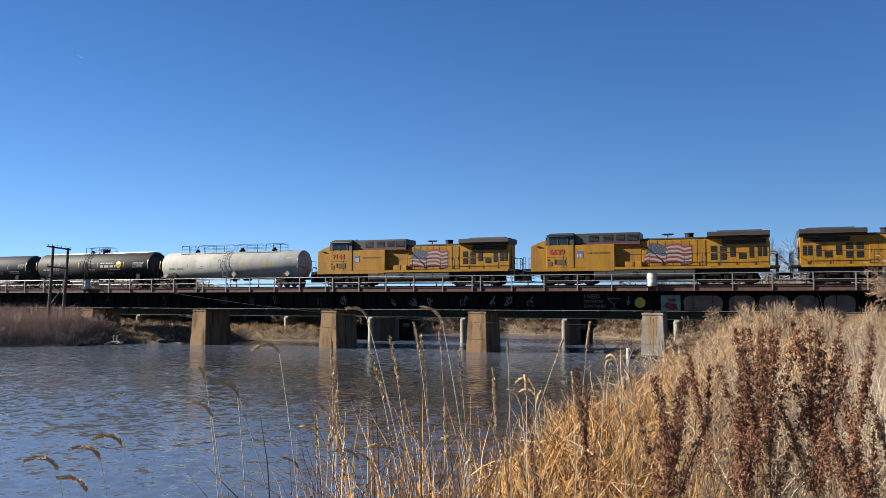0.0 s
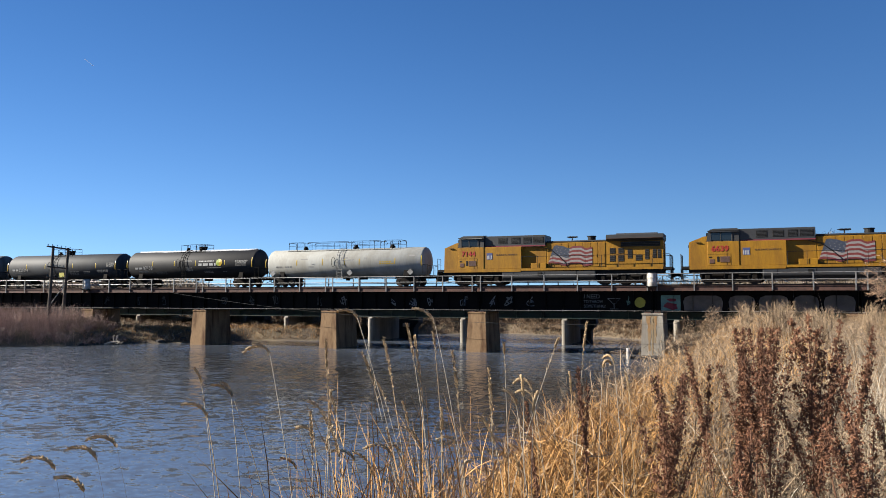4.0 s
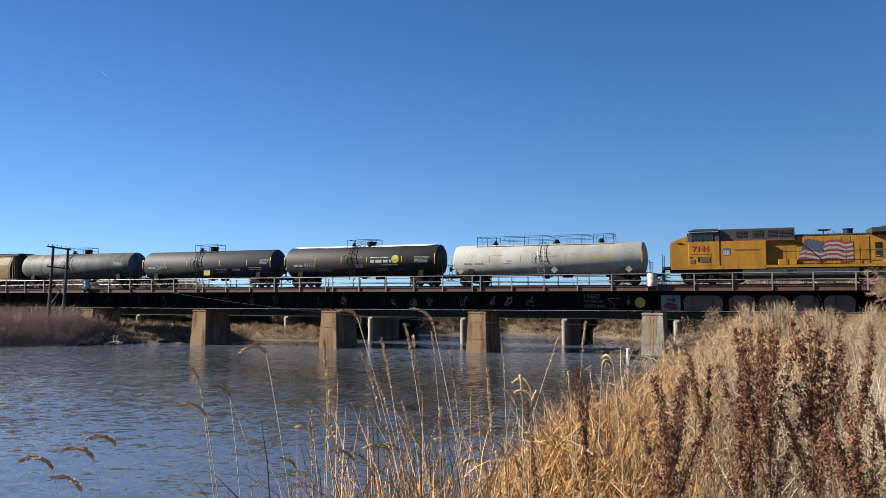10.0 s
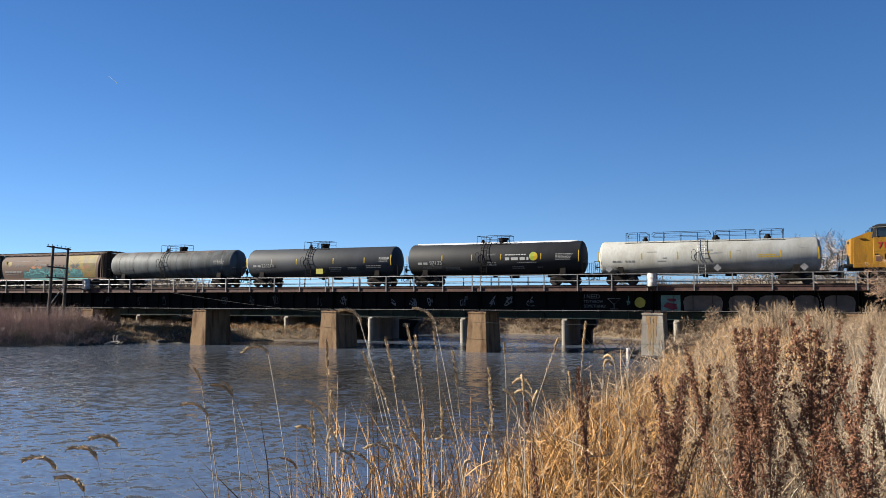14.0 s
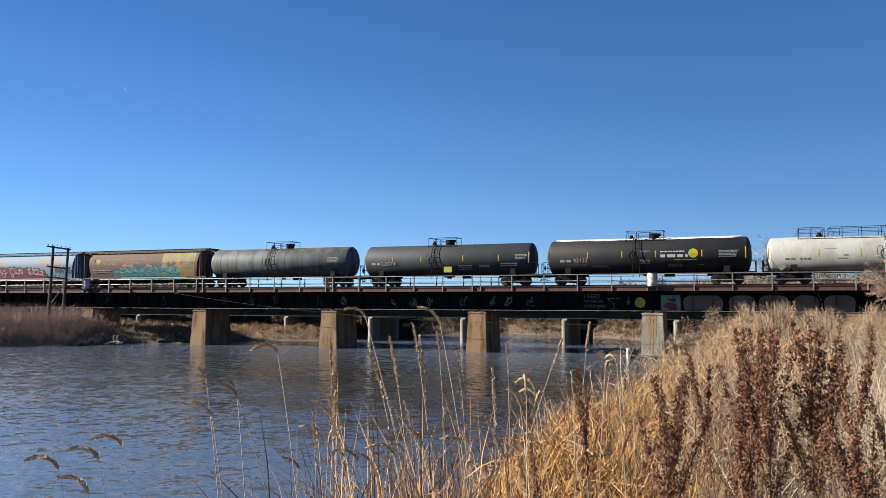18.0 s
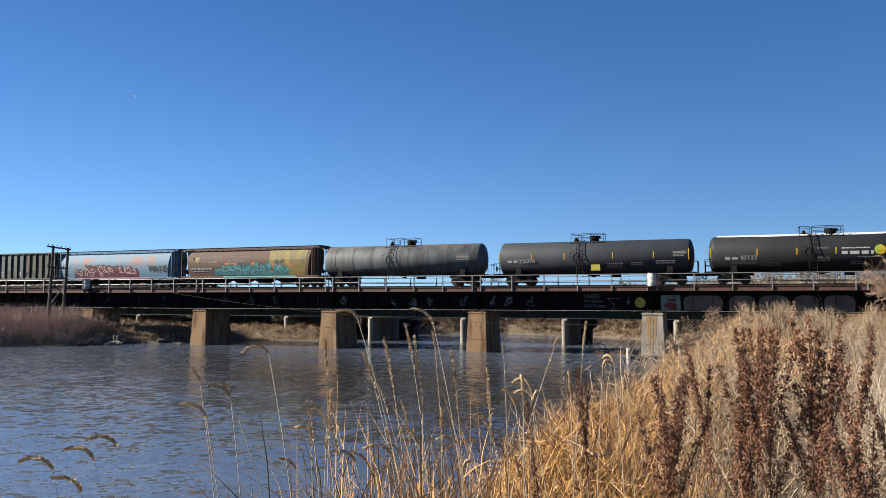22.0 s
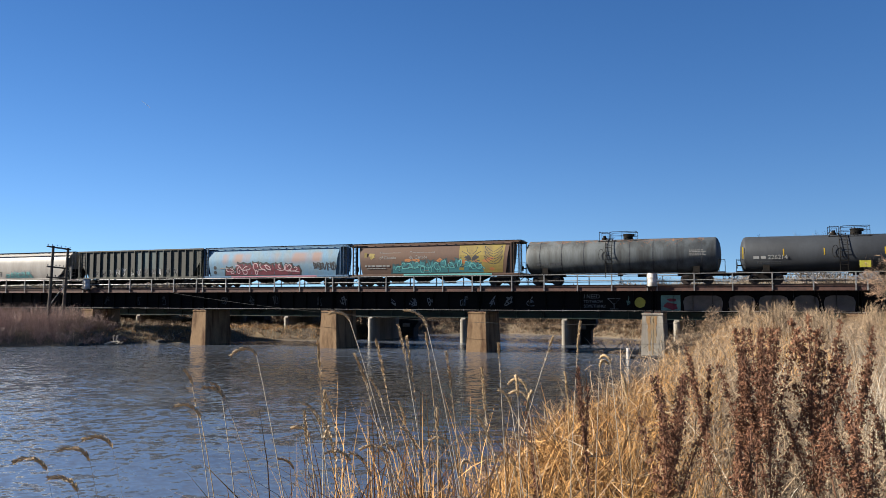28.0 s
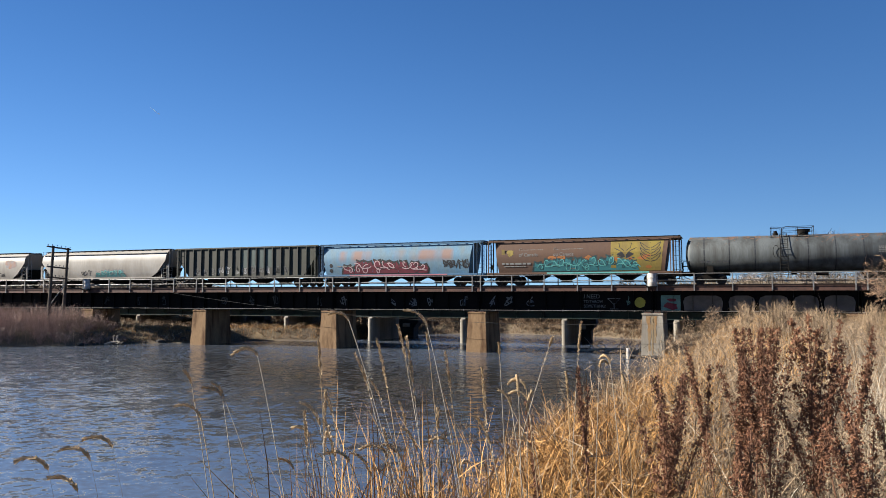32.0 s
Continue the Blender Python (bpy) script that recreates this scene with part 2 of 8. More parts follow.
PIERS = [-100.9, -85.1, -69.2, -53.5, -37.7, -22.1, -6.3, 9.4]


def build_pier(x):
    stone = M["pale_concrete"] if x == -6.3 else M["concrete"]
    r = root("bridge_pier", x, TRACK_Y, 0, label="tall battered concrete bridge pier with rust runs, standing in the river", category="bridge pier", group="railway bridge piers")
    bm = bmesh.new()
    zt, zb = 3.55, -1.6
    a, b = 0.88, 1.10
    vs = []
    for z, hw, hd in ((zb, b, 2.35), (zt, a - 0.02, 2.08)):
        vs.append([bm.verts.new((sx * hw, sy * hd, z)) for sx, sy in ((-1, -1), (1, -1), (1, 1), (-1, 1))])
    bm.faces.new(vs[0])
    bm.faces.new(vs[1])
    for i in range(4):
        j = (i + 1) % 4
        bm.faces.new((vs[0][i], vs[0][j], vs[1][j], vs[1][i]))
    bmesh.ops.bevel(bm, geom=list(bm.edges), offset=0.04, segments=2, affect="EDGES")
    part("shaft", bm, stone, r)
    bm = bmesh.new()
    box(bm, -0.9, 0.9, -2.1, 2.1, 3.553, 3.73, 0.03)
    part("cap", bm, stone, r, "weathered concrete bearing cap")
    for y in (-1.8, 1.8):
        for dx in (-0.42, 0.42):
            bm = bmesh.new()
            box(bm, dx - 0.28, dx + 0.28, y - 0.3, y + 0.3, 3.732, 3.80, 0.01)
            part("bearing_plate", bm, M["rust"], r)
    return r


def build_span(x0, x1):
    """One span: two plate girders with stiffeners, sleepers, rails, a walkway and railings on both sides."""
    L = x1 - x0
    r = root("bridge_span", x0, TRACK_Y, 0, label="black plate-girder railway bridge span with rust-red walkway edge", category="bridge span", group="railway bridge spans")
    g0, g1 = 3.80, 5.72
    for y in (-1.85, 1.85):
        bm = bmesh.new()
        box(bm, 0.04, L - 0.04, y - 0.012, y + 0.012, g0, g1)
        web = part("girder_web", bm, M["black_steel"], r)
        for z in (g0, g1 - 0.04):
            bm = bmesh.new()
            box(bm, 0.04, L - 0.04, y - 0.22, y + 0.22, z, z + 0.04)
            part("flange", bm, M["black_steel"], web)
        n = 11
        for i in range(n):
            bm = bmesh.new()
            xx = 0.12 + (L - 0.24) * i / (n - 1)
            for s in (-1, 1):
                box(bm, xx - 0.01, xx + 0.01, y + s * 0.012, y + s * 0.16, g0 + 0.041, g1 - 0.041)
            part("stiffener", bm, M["black_steel"], web)
    # added pale rod with clips, imitating the highlight on the flange edge
    bm = bmesh.new()
    cyl(bm, (0.05, -2.10, 3.90), (L - 0.05, -2.10, 3.90), 0.022, 6)
    part("conduit", bm, M["galv"], r, "thin grey rod added as the highlight of the lower flange edge")
    for i in range(5):
        bm = bmesh.new()
        xx = L * (i + 0.5) / 5
        box(bm, xx - 0.03, xx + 0.03, -2.12, -2.07, 3.84, 3.96)
        part("glint_clip", bm, M["galv"], r)
    # sleepers and rails
    n = int(L / 0.55)
    first = None
    for i in range(n):
        xx = (i + 0.5) * L / n
        if first is None:
            bm = bmesh.new()
            box(bm, -0.11, 0.11, -2.15, 2.15, g1 + 0.002, g1 + 0.28, 0.012)
            first = part("sleeper", bm, M["sleeper"], r)
            first.location.x = xx
        else:
            again(first, pose(xx, 0, 0), r)
    for y in (-0.755, 0.755):
        bm = bmesh.new()
        z = g1 + 0.282
        prism(bm, [(-0.07, z), (0.07, z), (0.012, z + 0.03), (0.012, z + 0.15), (0.036, z + 0.16), (0.036, z + 0.197), (-0.036, z + 0.197), (-0.036, z + 0.16), (-0.012, z + 0.15), (-0.012, z + 0.03)],
              lambda u, v, w, y=y: Vector((w, y + u, v)), (0, L))
        part("running_rail", bm, M["rail"], r)
    for s in (-1, 1):
        # fascia channel in rust paint, walkway grating, posts and rails
        y = 2.85 * s
        bm = bmesh.new()
        box(bm, 0.03, L - 0.03, y - 0.03 * s, y + 0.03 * s, 5.61, 6.02)
        for z in (5.61, 5.99):
            box(bm, 0.03, L - 0.03, *sorted((y + 0.031 * s, y + 0.10 * s)), z, z + 0.03)
        part("fascia", bm, M["rust"], r, "rust-red steel edge channel")
        bm = bmesh.new()
        box(bm, 0.03, L - 0.03, *sorted((2.17 * s, 2.80 * s)), 5.90, 5.96)
        part("walkway", bm, M["black_steel"], r)
        xs = [0.40 + (L - 0.80) * i / 5 for i in range(6)]
        for xx in xs:
            bm = bmesh.new()
            box(bm, xx - 0.04, xx + 0.04, *sorted((2.17 * s, 2.80 * s)), 5.72, 5.89)
            part("bracket", bm, M["black_steel"], r)
            bm = bmesh.new()
            w = 0.045
            box(bm, xx - w, xx + w, y + 0.11 * s - w, y + 0.11 * s + w, 5.62, 7.09)
            part("post", bm, M["galv"], r, "grey steel railing post")
        for z in (6.52, 7.06):
            bm = bmesh.new()
            cyl(bm, (0.02, y + 0.06 * s, z), (L - 0.02, y + 0.06 * s, z), 0.035, 8)
            part("handrail", bm, M["galv"], r)
    return r


def rust_runs(pier):
    """Orange rust washed down the battered front from the bearings, and an old illegible tag."""
    rng = random.Random(23)
    front = lambda u, v: Vector((u, -2.35 + 0.0524 * (v + 1.6) - 0.012, v))
    for x, w, low in ((-0.28, 0.36, 0.5), (0.2, 0.3, 1.2), (-0.02, 0.2, 0.1)):
        bm = bmesh.new()
        n = 10
        left = [(x - w * (0.5 + 0.25 * rng.uniform(-1, 1)) * (1 - 0.5 * i / n), 3.5 - (3.5 - low) * i / n) for i in range(n + 1)]
        right = [(x + w * (0.5 + 0.25 * rng.uniform(-1, 1)) * (1 - 0.5 * i / n), 3.5 - (3.5 - low) * i / n) for i in range(n + 1)]
        for i in range(n):
            bm.faces.new([bm.verts.new(front(*p)) for p in (left[i], left[i + 1], right[i + 1], right[i])])
        part("rust_run", bm, M["rust_wash"], pier, "orange rust stain run down the concrete")
    for k in range(5):
        bm = bmesh.new()
        x = -0.55 + 0.26 * k
        box(bm, x, x + 0.07, -2.135, -2.12, 2.25, 2.55)
        box(bm, x, x + 0.2, -2.135, -2.12, 2.25 + 0.12 * (k % 3), 2.31 + 0.12 * (k % 3))
        part("graffiti", bm, M["wood"], pier, "dark worn tag")


M["rust_wash"] = mat("rust_wash", (0.42, 0.25, 0.12), 0.9, vary=0.5, scale=3.0, tint=(0.40, 0.32, 0.21), streak=0.15, spec=0.1)
for x in PIERS:
    pier = build_pier(x)
    if x == -6.3:
        rust_runs(pier)
SPANS = [build_span(a, b) for a, b in zip(JOINTS, JOINTS[1:])]

# ---------------- materials of the train ----------------
M.update(
    truck=mat("grimy_black_iron", (0.009, 0.0085, 0.008), 0.8, vary=0.5, scale=4, tint=(0.02, 0.015, 0.011), spec=0.1),
    wheel=mat("wheel_steel", (0.07, 0.05, 0.042), 0.6, 0.5, vary=0.4, scale=5),
    yellow=mat("armour_yellow", (0.47, 0.232, 0.010), 0.6, vary=0.35, scale=1.4, tint=(0.32, 0.152, 0.012), streak=0.2, spec=0.25),
    loco_grey=mat("loco_grey", (0.045, 0.047, 0.05), 0.5, vary=0.3, scale=1.5, tint=(0.036, 0.034, 0.034)),
    loco_roof=mat("loco_roof_grey", (0.03, 0.031, 0.034), 0.65, vary=0.4, scale=1.8, tint=(0.022, 0.02, 0.019)),
    loco_dark=mat("loco_black", (0.011, 0.011, 0.011), 0.65, vary=0.4, scale=3, spec=0.2),
    visor_pale=mat("pale_visor", (0.36, 0.36, 0.33), 0.6, vary=0.2, scale=4),
    red=mat("red_paint", (0.50, 0.03, 0.02), 0.45, vary=0.15, scale=3),
    glass=mat("dark_cab_glass", (0.02, 0.028, 0.033), 0.06, spec=0.6, vary=0.1),
    tank_white=mat("dirty_white_tank", (0.52, 0.53, 0.50), 0.8, vary=0.24, scale=0.9, tint=(0.40, 0.39, 0.345), streak=0.25, spec=0.2),
    tank_black=mat("faded_black_tank", (0.019, 0.0205, 0.0245), 0.66, vary=0.3, scale=0.8, tint=(0.030, 0.0305, 0.033), streak=0.2, spec=0.2),
    tank_grey=mat("dark_grey_tank", (0.056, 0.064, 0.076), 0.66, vary=0.25, scale=0.8, tint=(0.042, 0.047, 0.055), streak=0.2, spec=0.2),
    tank_rusty=mat("weathered_grey_tank", (0.155, 0.174, 0.182), 0.66, vary=0.4, scale=1.3, tint=(0.07, 0.074, 0.073), streak=0.08, spec=0.2),
    rust_stain=mat("rusty_top", (0.33, 0.15, 0.07), 0.85, vary=0.4, scale=2, tint=(0.12, 0.08, 0.06)),
    snow=mat("old_snow", (0.8, 0.82, 0.85), 0.8, vary=0.08, scale=4, bump=0.5, bump_scale=8),
    reflector=mat("yellow_reflector", (0.62, 0.42, 0.01), 0.35, vary=0.1),
    letter=mat("white_lettering", (0.55, 0.55, 0.53), 0.6, vary=0.1),
    dim_letter=mat("faded_lettering", (0.28, 0.28, 0.27), 0.7, vary=0.2),
    brown=mat("brown_hopper", (0.145, 0.07, 0.036), 0.8, vary=0.25, scale=0.8, tint=(0.13, 0.066, 0.04), streak=0.3),
    wheat=mat("wheat_yellow", (0.36, 0.265, 0.03), 0.75, vary=0.25, scale=1.2, tint=(0.26, 0.18, 0.035), streak=0.3),
    blue=mat("pale_blue_hopper", (0.135, 0.335, 0.53), 0.75, vary=0.3, scale=0.9, tint=(0.20, 0.32, 0.39), streak=0.4),
    blue_frame=mat("blue_frame", (0.06, 0.20, 0.38), 0.6, vary=0.2, scale=2),
    green=mat("dull_green_hopper", (0.052, 0.058, 0.038), 0.75, vary=0.35, scale=0.7, tint=(0.028, 0.028, 0.022), streak=0.3),
    grey=mat("pale_grey_hopper", (0.50, 0.47, 0.42), 0.6, vary=0.2, scale=0.8, tint=(0.36, 0.32, 0.27), streak=0.3),
    teal=mat("teal_spray", (0.025, 0.24, 0.27), 0.8, vary=0.2, scale=3),
    aqua=mat("aqua_spray", (0.15, 0.58, 0.55), 0.7, vary=0.2, scale=3),
    maroon=mat("maroon_spray", (0.23, 0.016, 0.042), 0.8, vary=0.25, scale=3),
    pink=mat("pink_spray", (0.62, 0.22, 0.28), 0.5, vary=0.2, scale=3),
    black_spray=mat("black_spray", (0.012, 0.012, 0.014), 0.6, vary=0.2),
    pale_spray=mat("white_spray", (0.55, 0.56, 0.56), 0.6, vary=0.15),
    faint_spray=mat("faint_spray", (0.15, 0.155, 0.16), 0.7, vary=0.3),
    yellow_spray=mat("yellow_spray", (0.55, 0.50, 0.04), 0.6, vary=0.15),
    orange_spray=mat("orange_spray", (0.55, 0.19, 0.03), 0.6, vary=0.2),
    salmon=mat("salmon_patch", (0.50, 0.24, 0.15), 0.65, vary=0.25, scale=2, tint=(0.36, 0.36, 0.38)),
    flag_blue=mat("flag_blue", (0.055, 0.07, 0.11), 0.5, vary=0.2),
    flag_red=mat("flag_red", (0.24, 0.04, 0.035), 0.5, vary=0.2),
    flag_white=mat("flag_white", (0.38, 0.34, 0.33), 0.5, vary=0.15),
    emblem=mat("emblem_blue", (0.08, 0.11, 0.30), 0.5, vary=0.1),
    lime=mat("lime_paint", (0.42, 0.52, 0.03), 0.5, vary=0.1),
)


def patchy_blue():
    """Pale blue side with soft faded salmon blocks along its upper half."""
    m = M["blue"]
    N, L = m.node_tree.nodes, m.node_tree.links
    b = N["Principled BSDF"]
    old = b.inputs["Base Color"].links[0].from_socket
    co = N.new("ShaderNodeTexCoord")
    mp = N.new("ShaderNodeMapping")
    mp.inputs["Scale"].default_value = (0.62, 0.0, 0.16)
    L.new(co.outputs["Object"], mp.inputs[0])
    n = N.new("ShaderNodeTexNoise")
    n.inputs["Scale"].default_value, n.inputs["Detail"].default_value = 1.0, 1.5
    L.new(mp.outputs[0], n.inputs["Vector"])
    where = N.new("ShaderNodeMapRange")
    where.inputs["From Min"].default_value, where.inputs["From Max"].default_value = 0.46, 0.66
    L.new(n.outputs["Fac"], where.inputs["Value"])
    sep = N.new("ShaderNodeSeparateXYZ")
    L.new(co.outputs["Object"], sep.inputs[0])
    last = where.outputs[0]
    for lo, hi in ((2.2, 2.7), (3.65, 3.35)):
        r = N.new("ShaderNodeMapRange")
        r.inputs["From Min"].default_value, r.inputs["From Max"].default_value = lo, hi
        L.new(sep.outputs["Z"], r.inputs["Value"])
        k = N.new("ShaderNodeMath")
        k.operation = "MULTIPLY"
        L.new(last, k.inputs[0])
        L.new(r.outputs[0], k.inputs[1])
        last = k.outputs[0]
    k = N.new("ShaderNodeMath")
    k.operation = "MULTIPLY"
    k.inputs[1].default_value = 0.8
    L.new(last, k.inputs[0])
    mix = N.new("ShaderNodeMix")
    mix.data_type = "RGBA"
    mix.inputs["B"].default_value = (0.18, 0.095, 0.066, 1)
    L.new(k.outputs[0], mix.inputs["Factor"])
    L.new(old, mix.inputs["A"])
    L.new(mix.outputs["Result"], b.inputs["Base Color"])


patchy_blue()


def lettering(text, size, material, parent, m, name="lettering", squeeze=1.0, thick=0.0):
    """Flat letters in the built-in font, written along +x and up +z, facing -y, from m's origin."""
    cu = bpy.data.curves.new("text", "FONT")
    cu.body, cu.size, cu.extrude, cu.offset = text, size, 0.003, thick
    tmp = bpy.data.objects.new("text", cu)
    scene.collection.objects.link(tmp)
    bpy.context.view_layer.update()
    me = bpy.data.meshes.new_from_object(tmp.evaluated_get(bpy.context.evaluated_depsgraph_get()))
    bpy.data.objects.remove(tmp)
    bpy.data.curves.remove(cu)
    me.materials.clear()
    me.materials.append(material)
    me.transform(pose(0, 0, 0, 90, 0, 0) @ Matrix.Diagonal((squeeze, 1, 1, 1)))
    ob = new(name, me)
    ob.parent, ob.matrix_basis = parent, m
    return ob


# Cars are built round (0, 0, 0): x along the track, -y the lit side, z = 0 on the rail head.
MOVING, WHEELSETS = [], []


def wheelset(parent, x, r, z=None):
    bm = bmesh.new()
    for s in (-1, 1):
        lo, hi = sorted((0.70 * s, 0.83 * s))
        cyl(bm, (0, lo, 0), (0, hi, 0), r, 28)
        lo, hi = sorted((0.67 * s, 0.70 * s))
        cyl(bm, (0, lo, 0), (0, hi, 0), r + 0.03, 28)
        for k in range(3):
            a = 2 * math.pi * k / 3
            p = Vector((math.cos(a) * 0.07, 1.19 * s, math.sin(a) * 0.07))
            cyl(bm, p, p + Vector((0, 0.02 * s, 0)), 0.02, 6)
        lo, hi = sorted((0.83 * s, 1.19 * s))
        cyl(bm, (0, lo, 0), (0, hi, 0), 0.11, 12)
    cyl(bm, (0, -0.68, 0), (0, 0.68, 0), 0.085, 10)
    ob = part("wheelset", bm, M["wheel"], parent, "worn steel wheelset")
    ob.location = (x, 0, r if z is None else z)
    WHEELSETS.append((ob, x, r, parent))
    return ob


def freight_truck(car, x):
    t = part("truck", truck_frame(), M["truck"], car, "black cast-steel truck")
    t.location = (x, 0, 0)
    for dx in (-0.89, 0.89):
        wheelset(t, dx, 0.42)
    for s in (-1, 1):
        for dx in (-0.16, 0.0, 0.16):
            bm = bmesh.new()
            for k in range(5):
                cyl(bm, (dx, 1.0 * s, 0.30 + 0.07 * k), (dx, 1.0 * s, 0.335 + 0.07 * k), 0.07, 8)
            part("spring", bm, M["rust"], t)
    return t


def truck_frame():
    bm = bmesh.new()
    out = [(-1.15, 0.62), (-1.15, 0.40), (-0.62, 0.40), (-0.38, 0.20), (0.38, 0.20), (0.62, 0.40), (1.15, 0.40), (1.15, 0.62), (0.7, 0.68), (0.4, 0.80), (-0.4, 0.80), (-0.7, 0.68)]
    for s in (-1, 1):
        prism(bm, out, xz, tuple(sorted((0.94 * s, 1.12 * s))))
    box(bm, -0.22, 0.22, -1.0, 1.0, 0.45, 0.78, 0.02)
    for s in (-1, 1):
        for dx in (-0.89, 0.89):
            box(bm, dx - 0.14, dx + 0.14, *sorted((1.13 * s, 1.22 * s)), 0.31, 0.56, 0.02)
    return bm


def coupler(car, x, s):
    bm = bmesh.new()
    box(bm, *sorted((x, x + 0.55 * s)), -0.10, 0.10, 0.72, 0.95, 0.02)
    box(bm, *sorted((x + 0.45 * s, x + 0.75 * s)), -0.17, 0.12, 0.68, 0.99, 0.04)
    tube(bm, [(x, 0.35, 0.85), (x + 0.3 * s, 0.38, 0.55), (x + 0.6 * s, 0.3, 0.45)], 0.03)
    return part("coupler", bm, M["truck"], car)


def ladder(car, x, y, z0, z1, w=0.42, along="x", material="truck"):
    bm = bmesh.new()
    for d in (-w / 2, w / 2):
        a = Vector((x + (d if along == "x" else 0), y + (d if along == "y" else 0), z0))
        cyl(bm, a, a + Vector((0, 0, z1 - z0)), 0.022, 6)
    n = max(2, int((z1 - z0) / 0.38))
    for i in range(n + 1):
        z = z0 + 0.05 + (z1 - z0 - 0.1) * i / n
        d = Vector((w / 2, 0, 0)) if along == "x" else Vector((0, w / 2, 0))
        c = Vector((x, y, z))
        cyl(bm, c - d, c + d, 0.016, 5)
    return part("ladder", bm, M[material], car)


def bars(car, x, y, z, w, h, rows, material, name="lettering", gap=0.5, seed=1):
    """Lines of writing too small to read, as short bars on a plane that faces -y."""
    rng = random.Random(seed)
    bm = bmesh.new()
    for i in range(rows):
        zz = z - h * (i + 0.5) / rows
        xx = x
        while xx < x + w * (0.75 + 0.25 * rng.random()):
            l = h / rows * rng.uniform(0.6, 2.2)
            box(bm, xx, min(xx + l, x + w), y - 0.004, y, zz - h / rows * gap / 2, zz + h / rows * gap / 2)
            xx += l + h / rows * 0.35
    return part(name, bm, material, car)


def on_shell(R, cz, z):
    """The lit side of a round shell: its y at height z."""
    return -math.sqrt(max(R * R - (z - cz) ** 2, 0.0))


def curved_patch(bm, R, cz, x0, x1, z0, z1, lift=0.006, n=5):
    """A patch of paint or tape that follows the shell."""
    a0, a1 = math.asin((z0 - cz) / R), math.asin((z1 - cz) / R)
    rows = []
    for i in range(n + 1):
        a = a0 + (a1 - a0) * i / n
        rows.append([bm.verts.new((x, -(R + lift) * math.cos(a), cz + (R + lift) * math.sin(a))) for x in (x0, x1)])
    for p, q in zip(rows, rows[1:]):
        bm.faces.new((p[0], p[1], q[1], q[0]))


